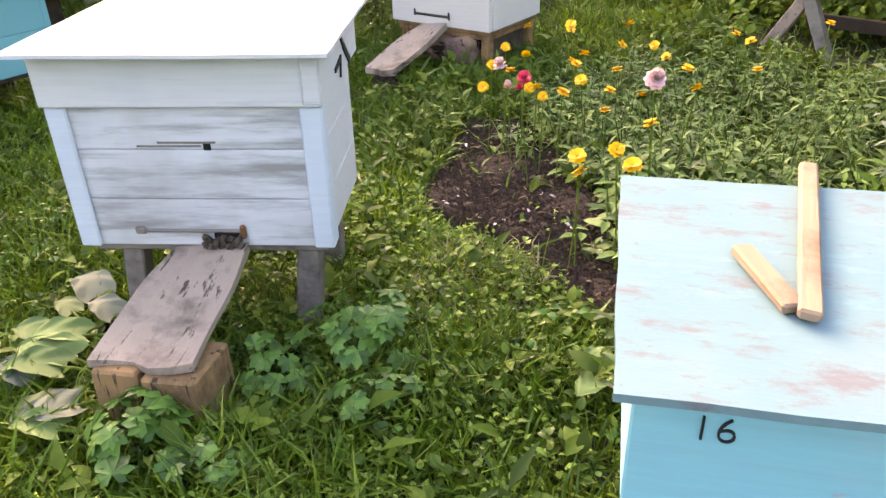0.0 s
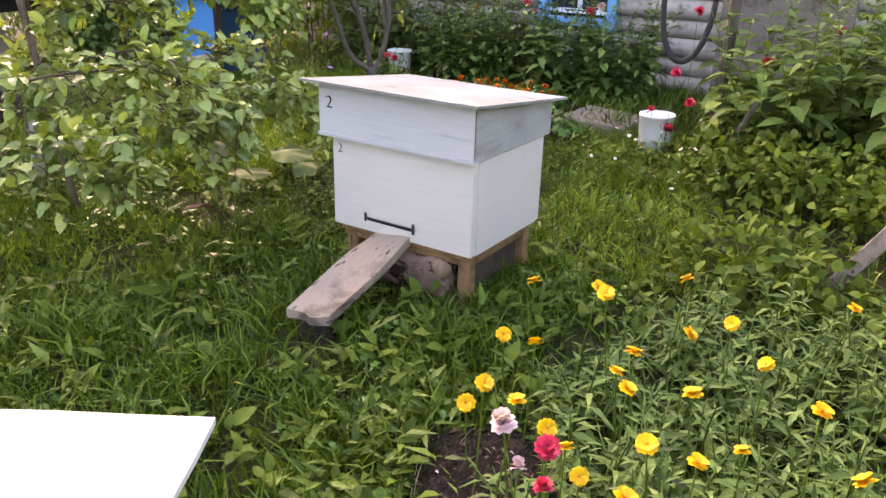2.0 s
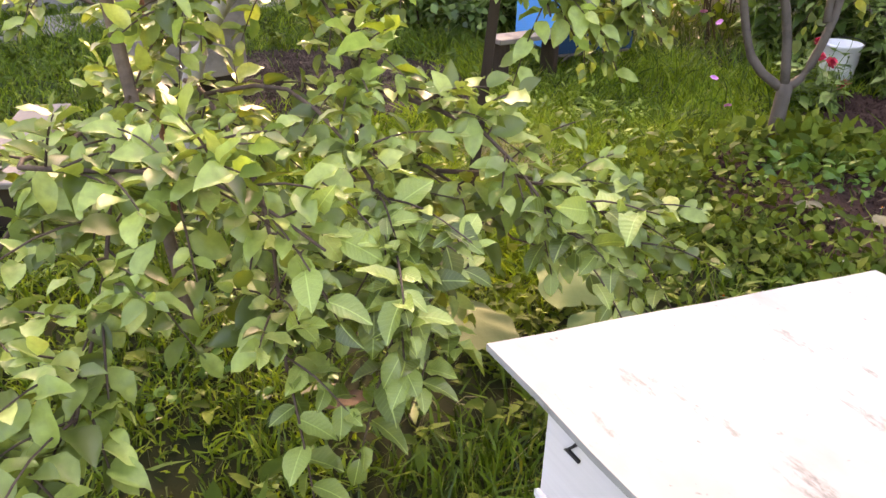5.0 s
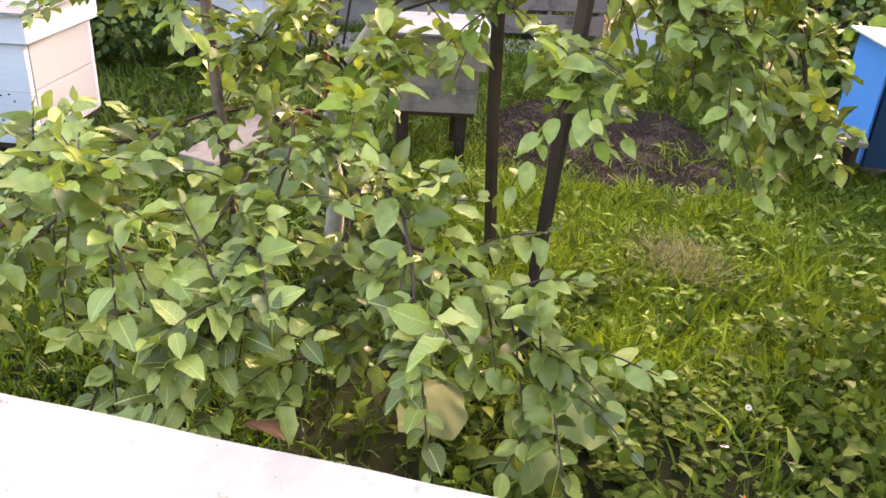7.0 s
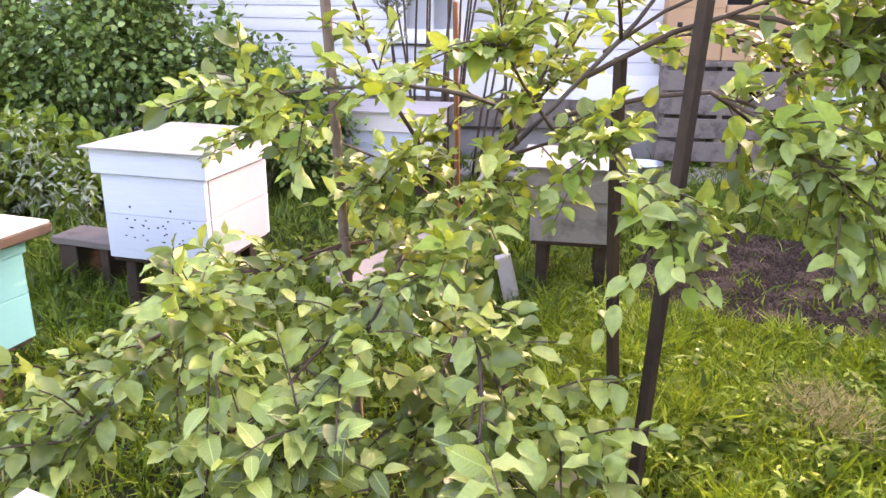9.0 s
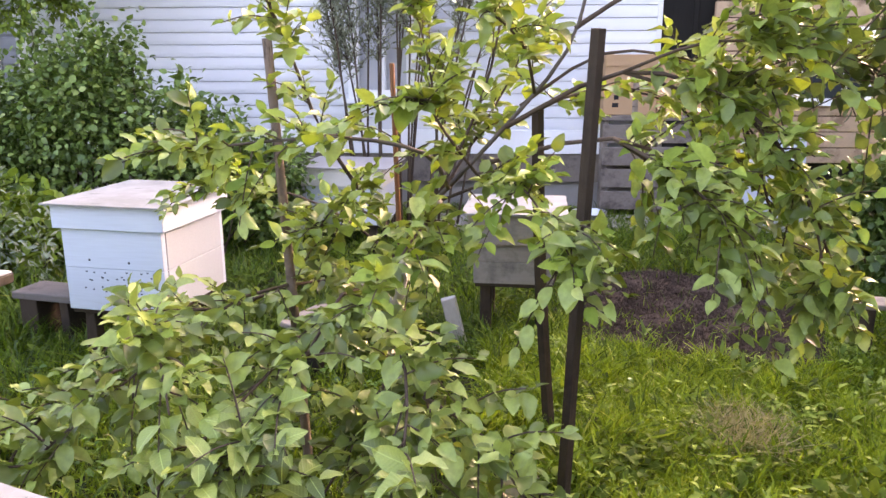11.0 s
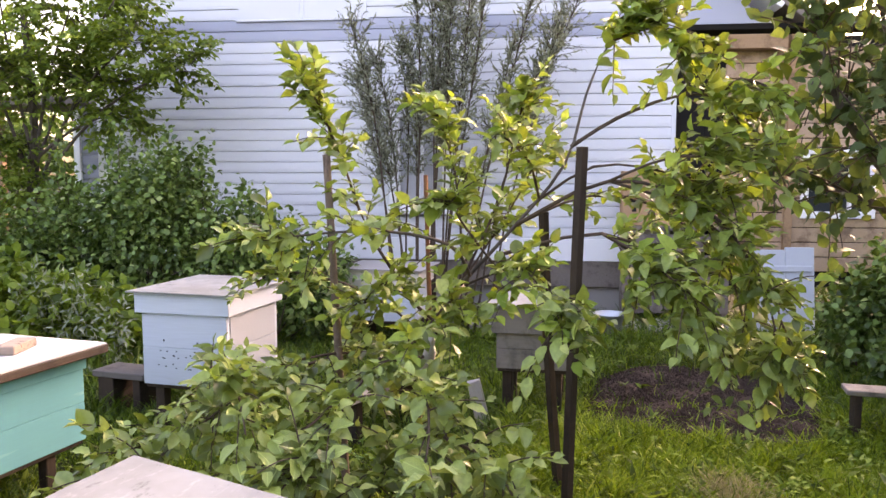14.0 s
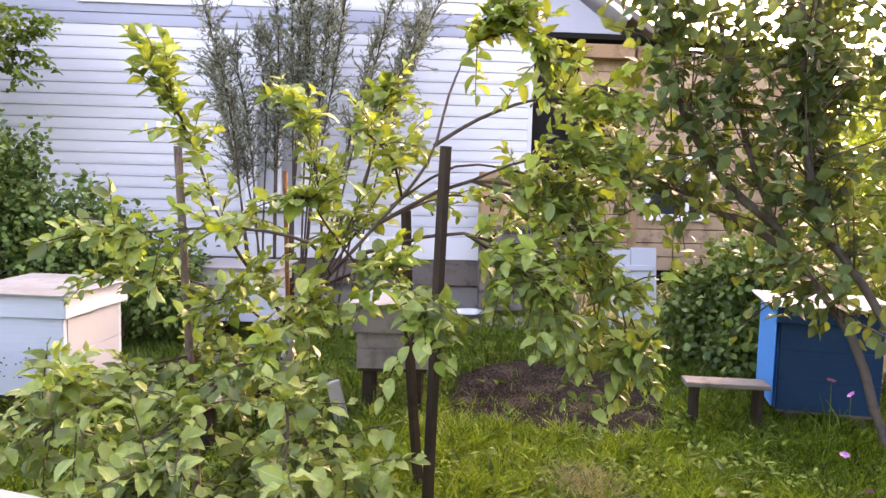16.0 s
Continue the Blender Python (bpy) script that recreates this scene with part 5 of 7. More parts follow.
# grey landing plank of the unpainted hive
gp = thing("landing_board", pose(-4.64, 5.97, 0, 0, 0, -32), "pale grey landing plank on short legs by the grey hive", "board", "landing boards")
part("plank", block(-0.30, 0.30, -0.085, 0.085, 0.245, 0.268, 0.004, turn=Matrix.Rotation(radians(5), 4, "Y"), jitter=0.004), HIVEGREY, gp)
for x in (-0.22, 0.19):
    slab("leg", x, x + 0.045, -0.06, 0.05, -0.02, 0.225, DARKWOOD, gp)

# ---- apple tree ----
APPLE = (-4.05, 6.30)


def rel(points):
    return [(x - APPLE[0], y - APPLE[1], z) for x, y, z in points]


apple = thing("apple_tree", pose(APPLE[0], APPLE[1], 0), "young spreading apple tree tied to dark stakes", "tree")
tri_mesh("trunk", *tube(rel([(-4.07, 6.30, -0.05), (-4.03, 6.32, 0.25), (-4.0, 6.30, 0.48), (-3.93, 6.36, 0.70), (-3.83, 6.46, 0.88)]), 0.032, 0.022, 10, 0.12)[:2], PALEBARK, apple, "whitewashed crooked trunk")
BOUGHS = [
    [(-4.0, 6.30, 0.50), (-3.85, 6.15, 0.60), (-3.5, 5.85, 0.60), (-3.28, 5.65, 0.50), (-3.12, 5.47, 0.40)],
    [(-4.0, 6.30, 0.55), (-3.62, 6.20, 0.62), (-3.15, 6.10, 0.55), (-2.80, 5.95, 0.42)],
    [(-4.0, 6.32, 0.45), (-3.50, 6.38, 0.50), (-3.10, 6.36, 0.46), (-2.82, 6.28, 0.36)],
    [(-3.93, 6.36, 0.66), (-3.78, 6.13, 1.05), (-3.68, 6.03, 1.38), (-3.62, 5.93, 1.64)],
    [(-3.80, 6.50, 0.92), (-3.62, 6.45, 1.05), (-3.48, 6.24, 1.11), (-3.38, 5.98, 1.10), (-3.36, 5.84, 1.08)],
    [(-3.83, 6.46, 0.88), (-3.76, 6.66, 1.10), (-3.70, 6.85, 1.34), (-3.70, 6.92, 1.58), (-3.68, 7.0, 1.76), (-3.66, 7.12, 1.85)],
    [(-3.70, 6.87, 1.40), (-3.70, 7.03, 1.50), (-3.70, 7.22, 1.57), (-3.67, 7.36, 1.56), (-3.63, 7.46, 1.42)],
    [(-3.72, 6.68, 1.12), (-3.63, 7.0, 1.28), (-3.58, 7.30, 1.20), (-3.50, 7.47, 0.98), (-3.46, 7.55, 0.70)],
    [(-3.76, 6.60, 1.00), (-3.60, 6.98, 1.10), (-3.53, 7.22, 0.96), (-3.47, 7.36, 0.70)],
    [(-3.82, 6.48, 0.88), (-3.70, 6.62, 0.95), (-3.52, 6.72, 0.98), (-3.36, 6.80, 0.90)],
    [(-3.85, 6.42, 0.80), (-3.62, 6.46, 0.86), (-3.40, 6.42, 0.82), (-3.2, 6.36, 0.72)],
    [(-3.95, 6.34, 0.62), (-4.05, 6.05, 0.80), (-4.1, 5.7, 0.88), (-4.12, 5.45, 0.80)],
    [(-3.83, 6.46, 0.88), (-4.0, 6.60, 1.10), (-4.12, 6.70, 1.28), (-4.16, 6.74, 1.40)],
    [(-3.92, 6.36, 0.70), (-3.72, 6.24, 0.86), (-3.55, 6.14, 0.84)],
    [(-3.72, 6.68, 1.12), (-3.95, 6.95, 1.22), (-4.12, 7.25, 1.16), (-4.2, 7.5, 0.95)],
    [(-3.85, 6.15, 0.60), (-3.45, 5.95, 0.66), (-3.05, 5.78, 0.56), (-2.82, 5.64, 0.44)],
    [(-3.62, 6.20, 0.62), (-3.30, 6.25, 0.70), (-2.95, 6.22, 0.62), (-2.70, 6.12, 0.48)],
    [(-3.50, 5.85, 0.60), (-3.22, 5.72, 0.68), (-2.95, 5.92, 0.70), (-2.78, 6.02, 0.62)],
    [(-3.50, 5.85, 0.60), (-3.55, 5.62, 0.56), (-3.56, 5.42, 0.45)],
    [(-3.50, 6.38, 0.50), (-3.15, 6.50, 0.52), (-2.92, 6.55, 0.42)],
    [(-3.28, 5.65, 0.50), (-3.02, 5.58, 0.48), (-2.87, 5.55, 0.38)],
    [(-3.36, 6.80, 0.90), (-3.22, 6.84, 0.92), (-3.10, 6.80, 0.82)],
    [(-3.60, 6.98, 1.10), (-3.40, 7.10, 1.04), (-3.26, 7.28, 0.90)],
    [(-3.20, 6.36, 0.72), (-2.95, 6.48, 0.66), (-2.74, 6.50, 0.52)],
    [(-3.12, 6.50, 0.52), (-2.92, 6.66, 0.52), (-2.76, 6.78, 0.40)],
    [(-3.70, 6.62, 0.95), (-3.50, 6.52, 1.12), (-3.38, 6.48, 1.22)],
    [(-3.70, 6.76, 1.22), (-3.54, 6.72, 1.36), (-3.47, 6.60, 1.46)],
    [(-3.63, 7.0, 1.28), (-3.5, 7.2, 1.36), (-3.45, 7.42, 1.34)],
    [(-3.83, 6.46, 0.88), (-3.90, 6.45, 1.15), (-3.90, 6.40, 1.43), (-3.90, 6.32, 1.60)],
    [(-3.83, 6.46, 0.88), (-3.90, 6.60, 1.20), (-3.90, 6.66, 1.45), (-3.88, 6.70, 1.60)],
    [(-3.74, 6.72, 1.18), (-3.70, 6.95, 1.33), (-3.67, 7.20, 1.31), (-3.63, 7.42, 1.22)],
    [(-3.63, 7.0, 1.28), (-3.60, 7.35, 1.15), (-3.58, 7.56, 0.85), (-3.55, 7.60, 0.62)],
    [(-3.60, 6.98, 1.10), (-3.74, 7.15, 0.98), (-3.72, 7.32, 0.78)],
    [(-3.58, 7.30, 1.20), (-3.72, 7.42, 1.0), (-3.64, 7.48, 0.75)],
    [(-3.68, 7.0, 1.76), (-3.66, 7.16, 1.80), (-3.64, 7.26, 1.70)],
    [(-3.67, 7.36, 1.56), (-3.62, 7.42, 1.62), (-3.58, 7.52, 1.58)],
]
# where the leaves begin along the barer boughs
BARE = {5: 0.74, 6: 0.62, 27: 0.45, 30: 0.5, 7: 0.3, 8: 0.3, 4: 0.25, 34: 0.4}
LEAFY = [0.8, 0.85, 0.75, 0.85, 0.9, 0.75, 0.8, 0.95, 1.05, 1.1, 1.1, 0.8, 0.8, 1.1, 0.9, 0.8, 0.8, 0.75, 0.7, 0.75, 0.7, 1.3, 1.4, 1.1, 1.1, 1.1, 0.8, 0.9, 1.0, 0.9, 0.8, 0.9, 0.9, 0.9, 1.3, 1.2]
leafP, leafD, leafN, leafL = [], [], [], []
twigs = []
for k, bough in enumerate(BOUGHS):
    V, T, pts = tube(rel(bough), 0.0080 if k < 9 else 0.0056, 0.0024, 7, 0.14)
    tri_mesh("bough", V, T, TWIG if k not in (4, 5) else BARK, apple)
    ln = np.linalg.norm(np.diff(pts, axis=0), axis=1).sum()
    start = BARE.get(k, 0.14)
    for q in range(int(ln * 24 * LEAFY[k]) + 3):
        u = start + (1 - start) * rng.random() ** 0.8
        i = min(int(u * (len(pts) - 1)), len(pts) - 2)
        p = pts[i] + (pts[i + 1] - pts[i]) * (u * (len(pts) - 1) - i)
        along = unit(pts[i + 1] - pts[i])
        d = unit(along * 0.9 + rng.normal(0, 0.65, 3) + np.array([0.12, -0.02, 0.28]))
        l = rng.uniform(0.07, 0.25)
        e1, e2 = p + d * l * 0.5, p + d * l + np.array([0, 0, -0.18 * l])
        twigs.append(tube([p, e1, e2], 0.0026, 0.0014, 4)[:2])
        # leaves stand round the shoot in a spiral and turn their upper sides to the sky
        side = unit(np.cross(d, np.array([0.02, 0.01, 1.0])))
        over_ = np.cross(side, d)
        m = int(l * 38) + rng.integers(3, 6)
        turn0 = rng.uniform(0, 6.3)
        for g, s in enumerate(np.linspace(0.12, 1.0, m)):
            b = p + (e2 - p) * s
            ang = turn0 + 2.4 * g
            out = side * np.cos(ang) + over_ * np.sin(ang) * 0.55
            tip = s > 0.9
            away = unit(out + d * (0.5 + 1.2 * tip) + np.array([0, 0, 0.04 + 0.1 * tip]) + rng.normal(0, 0.26, 3))
            leafP.append(b)
            leafD.append(away)
            leafN.append(np.array([0.22, 0, 1.0]) + 0.35 * out + rng.normal(0, 0.32, 3))
            leafL.append(rng.uniform(0.036, 0.078) * (0.72 if tip else 1.0))
tri_mesh("twig_work", *join(*twigs), TWIG, apple)["kind"] = "stuff"
leafP, leafD, leafN, leafL = map(np.array, (leafP, leafD, leafN, leafL))
near = np.argsort(-(leafP[:, 0] + 0.35 * np.abs(leafP[:, 1] + 0.1) * -1 + 0.2 * (leafP[:, 2] > 0.8)))[:300]
rest = np.setdiff1d(np.arange(len(leafP)), near)
# some upper leaves take the backlit colour
young = rest[(leafP[rest, 2] > 0.75) & (rng.random(len(rest)) < 0.27)]
old = np.setdiff1d(rest, young)
for which, mat in ((old, APPLE_LEAF), (young, APPLE_BACKLIT)):
    ob = tri_mesh("foliage", *leaf_arrays(leafP[which], leafD[which], leafN[which], leafL[which], leafL[which] * rng.uniform(0.25, 0.34, len(which)), APPLE_OVAL, 0.55, 0.26, 0.45), mat, apple)
    ob["kind"] = "stuff"
leaf_kinds = []
for k in range(6):
    V, T = leaf_arrays(np.zeros((1, 3)), np.array([[0, 1.0, 0]]), np.array([[0, 0, 1.0]]), 1.0, rng.uniform(0.27, 0.34), APPLE_OVAL, 0.55, 0.26, 0.5)
    ob = tri_mesh("leaf", V, T, APPLE_LEAF_OB)
    leaf_kinds.append(ob.data)
    bpy.data.objects.remove(ob)
for i in near:
    y = Vector(leafD[i]).normalized()
    x = y.cross(Vector(leafN[i])).normalized()
    z = x.cross(y)
    ob = new("leaf", leaf_kinds[i % 6])
    ob.parent = apple
    ob.matrix_local = Matrix.Translation(leafP[i]) @ Matrix((x, y, z)).transposed().to_4x4() @ Matrix.Scale(leafL[i], 4)


def stake(points, r, mat, label, flat=False):
    ob = thing("wooden_stake", pose(points[0][0], points[0][1], 0), label, "stake", "tree stakes")
    p = [(x - points[0][0], y - points[0][1], z) for x, y, z in points]
    tri_mesh("shaft", *tube(p, r, r * 0.9, 4 if flat else 8, 0.06)[:2], mat, ob, smooth=not flat)
    return ob


stake([(-3.95, 6.855, -0.05), (-3.9, 6.80, 0.6), (-3.86, 6.775, 1.16)], 0.021, DARKWOOD, "dark squared stake driven into the grass", True)
stake([(-3.445, 6.865, -0.05), (-3.38, 6.88, 0.7), (-3.317, 6.898, 1.387)], 0.020, DARKWOOD, "tall dark stake leaning against its twin", True)
stake([(-3.57, 6.08, -0.05), (-3.62, 6.03, 0.7), (-3.66, 5.985, 1.375)], 0.016, STAKEBROWN, "peeled grey-brown stake at the apple tree")
stake([(-4.25, 6.30, -0.05), (-4.2, 6.28, 0.7), (-4.16, 6.27, 1.30)], 0.010, RUST, "thin rust-brown rod in the apple tree")

# ---- plum tree ----
PL = (-3.44, 8.60)
plum = thing("plum_tree", pose(PL[0], PL[1], 0), "dark multi-stemmed plum tree over the blue hive", "tree")
tri_mesh("trunk", *tube([(0.01, 0.0, -0.05), (0.0, 0.0, 0.12), (0.004, 0.0, 0.30)], 0.036, 0.030, 10, 0.14)[:2], BARK, plum)
STEMS = [
    [(0, 0, 0.27), (-0.12, -0.10, 0.40), (-0.20, -0.20, 0.75), (-0.33, -0.45, 1.15), (-0.42, -0.60, 1.65), (-0.5, -0.7, 2.2)],
    [(0, 0, 0.27), (-0.05, -0.04, 0.60), (-0.16, -0.20, 0.95), (-0.26, -0.34, 1.2), (-0.28, -0.37, 1.6), (-0.32, -0.35, 2.4)],
    [(0, 0, 0.27), (0.06, 0.05, 0.38), (0.10, 0.09, 0.7), (0.05, 0.05, 1.2), (-0.12, -0.10, 1.7), (-0.2, -0.25, 2.3)],
    [(0.08, 0.07, 0.55), (0.0, 0.15, 0.9), (-0.1, 0.05, 1.4), (0.05, -0.05, 2.0)],
    [(-0.30, -0.40, 1.05), (-0.55, -0.50, 1.15), (-0.78, -0.82, 1.3), (-0.85, -1.05, 1.5)],
    [(-0.33, -0.45, 1.15), (-0.40, -0.62, 1.3), (-0.31, -0.85, 1.6), (-0.26, -0.95, 2.0)],
    [(-0.26, -0.34, 1.2), (-0.24, -0.40, 1.5), (-0.16, -0.5, 2.1)],
    [(-0.27, -0.36, 1.3), (-0.6, -0.15, 1.6), (-0.9, -0.05, 2.1)],
]
pP, pD, tw = [], [], []
for st in STEMS:
    V, T, pts = tube(st, 0.021, 0.008, 7, 0.08)
    tri_mesh("stem", V, T, BARK, plum)
    for q in range(66):
        u = (0.42 + 0.58 * rng.random()) * (len(pts) - 1)
        i = min(int(u), len(pts) - 2)
        p = pts[i] + (pts[i + 1] - pts[i]) * (u - i)
        d = unit(rng.normal(0, 1, 3) + np.array([0, 0, 0.5]))
        l = rng.uniform(0.12, 0.42)
        e = p + d * l - np.array([0, 0, 0.25 * l * l])
        tw.append(tube([p, (p + e) / 2 + np.array([0, 0, 0.04 * l]), e], 0.004, 0.0018, 4)[:2])
        for s in np.linspace(0.2, 1, 9):
            pP.append(p + (e - p) * s + rng.normal(0, 0.02, 3))
            pD.append(unit(d * 0.4 + rng.normal(0, 0.8, 3) + np.array([0, 0, -0.3])))
tri_mesh("twig_work", *join(*tw), TWIG, plum)["kind"] = "stuff"
pP, pD = np.array(pP), np.array(pD)
pl = rng.uniform(0.038, 0.072, len(pP))
cr = tri_mesh("crown", *leaf_arrays(pP, pD, np.array([0, 0, 1.0]) + rng.normal(0, 0.6, pP.shape), pl, pl * 0.34, OVAL, 0.3, 0.3), PLUM_LEAF, plum)
cr["kind"] = "stuff"

# ---- bird cherry behind the far hives ----
bc = thing("bird_cherry_tree", pose(-6.9, 2.4, 0), "leafy bird cherry tree beside the white house", "tree")
tri_mesh("trunk", *tube([(0, 0, -0.05), (0.05, 0.03, 0.8), (0.0, 0.08, 1.6), (0.1, 0.1, 2.6)], 0.05, 0.025, 8, 0.1)[:2], BARK, bc)
clumps = []
for dx, dy, dz, r in ((0.1, 0.2, 2.1, 0.5), (0.0, 0.75, 2.05, 0.42), (0.2, 1.1, 2.35, 0.36), (0.1, 1.45, 2.15, 0.25), (0.1, -0.3, 2.2, 0.5), (0.0, 0.45, 2.65, 0.5), (0.1, 0.95, 2.75, 0.36), (0.0, -0.3, 1.55, 0.4), (0.1, 0.85, 1.80, 0.26), (0.0, -0.7, 1.9, 0.45), (0.0, -0.2, 2.9, 0.5), (0.15, 0.1, 1.15, 0.28)):
    clumps.append((np.array((dx, dy, dz)), r))
tri_mesh("boughs", *join(*[tube([(0.03, 0.06, 1.0 + 0.05 * k), (t + np.array([0, 0, 1.5])) / 2, t], 0.018, 0.006, 5)[:2] for k, (t, r) in enumerate(clumps)]), BARK, bc)
sprays, cP, cD = [], [], []
for c, r in clumps:
    for q in range(int(70 * r)):
        v = unit(rng.normal(0, 1, 3) * (1, 1, 0.55))
        p = c + v * r * rng.uniform(0.0, 0.45)
        d = unit(v + np.array([0, 0, 0.25]) + rng.normal(0, 0.3, 3))
        l = r * rng.uniform(0.55, 1.05)
        e = p + d * l - np.array([0, 0, 0.30 * l])
        sprays.append(tube([p, (p + e) / 2 + np.array([0, 0, 0.12 * l]), e], 0.0045, 0.0018, 4)[:2])
        for w in range(5):
            u = 0.2 + 0.2 * w
            b = p + (e - p) * u + np.array([0, 0, 0.45 * l * u * (1 - u)])
            f = unit(d * 0.6 + np.cross(d, (0, 0, 1.0)) * (1 if w % 2 else -1) + rng.normal(0, 0.25, 3))
            tip = b + f * rng.uniform(0.10, 0.20) - np.array([0, 0, 0.03])
            for g in np.linspace(0.1, 1.0, 12):
                cP.append(b + (tip - b) * g + rng.normal(0, 0.008, 3))
                cD.append(unit(f * 0.6 + np.cross(f, (0, 0, 1.0)) * rng.choice((-0.9, 0.9)) + rng.normal(0, 0.3, 3) - np.array([0, 0, 0.2])))
tri_mesh("twig_work", *join(*sprays), BARK, bc)["kind"] = "stuff"
cP, cD = np.array(cP), np.array(cD)
cl = rng.uniform(0.034, 0.064, len(cP))
cr = tri_mesh("crown", *leaf_arrays(cP, cD, np.array([0.15, 0, 1.0]) + rng.normal(0, 0.4, cP.shape), cl, cl * 0.30, OVAL, 0.3, 0.3), CHERRY_LEAF, bc)
cr["kind"] = "stuff"

# ---- thin-stemmed willow-leaved shrub by the window ----
wl = thing("buckthorn_shrub", pose(-7.15, 5.85, 0), "tall thin-stemmed grey-leaved shrub before the window", "shrub")
stems, wp, wd = [], [], []
for k in range(20):
    a = rng.uniform(-1, 1)
    tip = np.array([rng.uniform(-0.3, 0.3), a * 1.0 + 0.20, rng.uniform(2.4, 3.2) - 0.35 * abs(a)])
    b = np.array([rng.normal(0, 0.06), a * 0.35 + rng.normal(0, 0.04), -0.03])
    V, T, pts = tube([b, b * 0.7 + tip * np.array([0.3, 0.25, 0.35]), tip * np.array([0.7, 0.74, 0.72]), tip], 0.011, 0.0035, 5, 0.1)
    stems.append((V, T))
    for q in range(92):
        u = (0.50 + 0.5 * rng.random()) * (len(pts) - 1)
        i = min(int(u), len(pts) - 2)
        p = pts[i] + (pts[i + 1] - pts[i]) * (u - i)
        d = unit(unit(pts[i + 1] - pts[i]) * 0.9 + rng.normal(0, 0.55, 3) + np.array([0, 0, 0.2]))
        l = rng.uniform(0.1, 0.30)
        e = p + d * l - np.array([0, 0, 0.5 * l * l])
        stems.append(tube([p, e], 0.0028, 0.0012, 3)[:2])
        for s in np.linspace(0.1, 1, 11):
            wp.append(p + (e - p) * s)
            wd.append(unit(d + rng.normal(0, 0.6, 3)))
tri_mesh("stem_growth", *join(*stems), TWIG, wl)["kind"] = "stuff"
wp, wd = np.array(wp), np.array(wd)
ll = rng.uniform(0.030, 0.060, len(wp))
cr = tri_mesh("crown", *leaf_arrays(wp, wd, rng.normal(0, 1, wp.shape) + np.array([0, 0, 0.6]), ll, ll * 0.15, LANCE, 0.2, 0.2), OLIVE_LEAF, wl)
cr["kind"] = "stuff"

# ---- bushes ----
bush("currant_bush", (-6.3, 3.9), [(-6.4, 3.3, 0.75, 0.45, 0.5, 0.5), (-6.3, 3.9, 0.95, 0.42, 0.45, 0.5), (-6.3, 4.5, 0.70, 0.40, 0.45, 0.42), (-6.4, 5.0, 0.5, 0.35, 0.4, 0.35), (-6.35, 4.0, 1.22, 0.24, 0.28, 0.30), (-6.2, 2.7, 0.6, 0.4, 0.45, 0.45), (-6.3, 3.6, 1.42, 0.09, 0.12, 0.28), (-6.35, 4.22, 1.36, 0.08, 0.09, 0.30), (-6.2, 4.62, 1.06, 0.12, 0.09, 0.26), (-6.3, 3.1, 1.24, 0.12, 0.10, 0.30), (-6.25, 4.0, 1.5, 0.06, 0.07, 0.22), (-6.2, 4.95, 0.82, 0.10, 0.10, 0.24)], 24000, 0.028, 0.056, 0.40, BUSH_LEAF, "dense dark green currant bush", stems=30)
bush("raspberry_bush", (-5.7, 3.3), [(-5.6, 3.6, 0.36, 0.35, 0.4, 0.32), (-5.7, 3.0, 0.42, 0.4, 0.4, 0.35), (-5.2, 2.7, 0.4, 0.4, 0.4, 0.35), (-5.55, 4.1, 0.30, 0.3, 0.3, 0.28), (-5.15, 3.4, 0.28, 0.25, 0.3, 0.26)], 4600, 0.05, 0.09, 0.38, CHERRY_LEAF, "lighter green raspberry growth behind the turquoise hive", stems=20)
bush("wormwood_plant", (-5.25, 3.95), [(-5.25, 3.9, 0.42, 0.14, 0.16, 0.38), (-5.15, 4.2, 0.34, 0.12, 0.14, 0.32), (-5.35, 3.55, 0.40, 0.16, 0.18, 0.36)], 700, 0.03, 0.06, 0.16, GREY_LEAF, "silvery grey wormwood by the bluish hive", "plant", LANCE, 16)
bush("currant_bush", (-6.15, 8.75), [(-6.25, 8.78, 0.34, 0.3, 0.22, 0.32), (-6.1, 9.12, 0.50, 0.4, 0.36, 0.44), (-5.75, 9.35, 0.45, 0.35, 0.35, 0.38), (-5.7, 8.85, 0.22, 0.24, 0.24, 0.20)], 7000, 0.035, 0.07, 0.42, BUSH_LEAF, "dark currant bush beside the blue hive", stems=24)
bush("sapling", (-4.75, 10.3), [(-4.9, 10.2, 0.9, 0.6, 0.5, 0.7), (-5.6, 10.4, 1.0, 0.6, 0.5, 0.8), (-6.4, 10.3, 1.1, 0.6, 0.6, 0.9), (-7.2, 10.6, 1.2, 0.7, 0.5, 1.0), (-5.3, 11.2, 1.6, 0.8, 0.5, 0.9)], 7500, 0.05, 0.09, 0.36, CHERRY_LEAF, "leafy saplings beyond the blue hive", stems=20)
bush("strawberry_patch", (-0.5, 7.0), [(-0.7, 7.6, 0.16, 0.5, 0.4, 0.16), (-0.1, 7.2, 0.18, 0.45, 0.35, 0.18), (-0.85, 6.5, 0.12, 0.32, 0.4, 0.12), (0.5, 6.5, 0.22, 0.4, 0.5, 0.2), (-0.5, 6.3, 0.07, 0.4, 0.25, 0.06), (0.4, 7.5, 0.3, 0.5, 0.5, 0.3), (-1.0, 7.9, 0.14, 0.3, 0.3, 0.14)], 8500, 0.03, 0.062, 0.36, BROAD_LEAF, "low spreading strawberry plants in the bed", "plants", OVAL, 30)


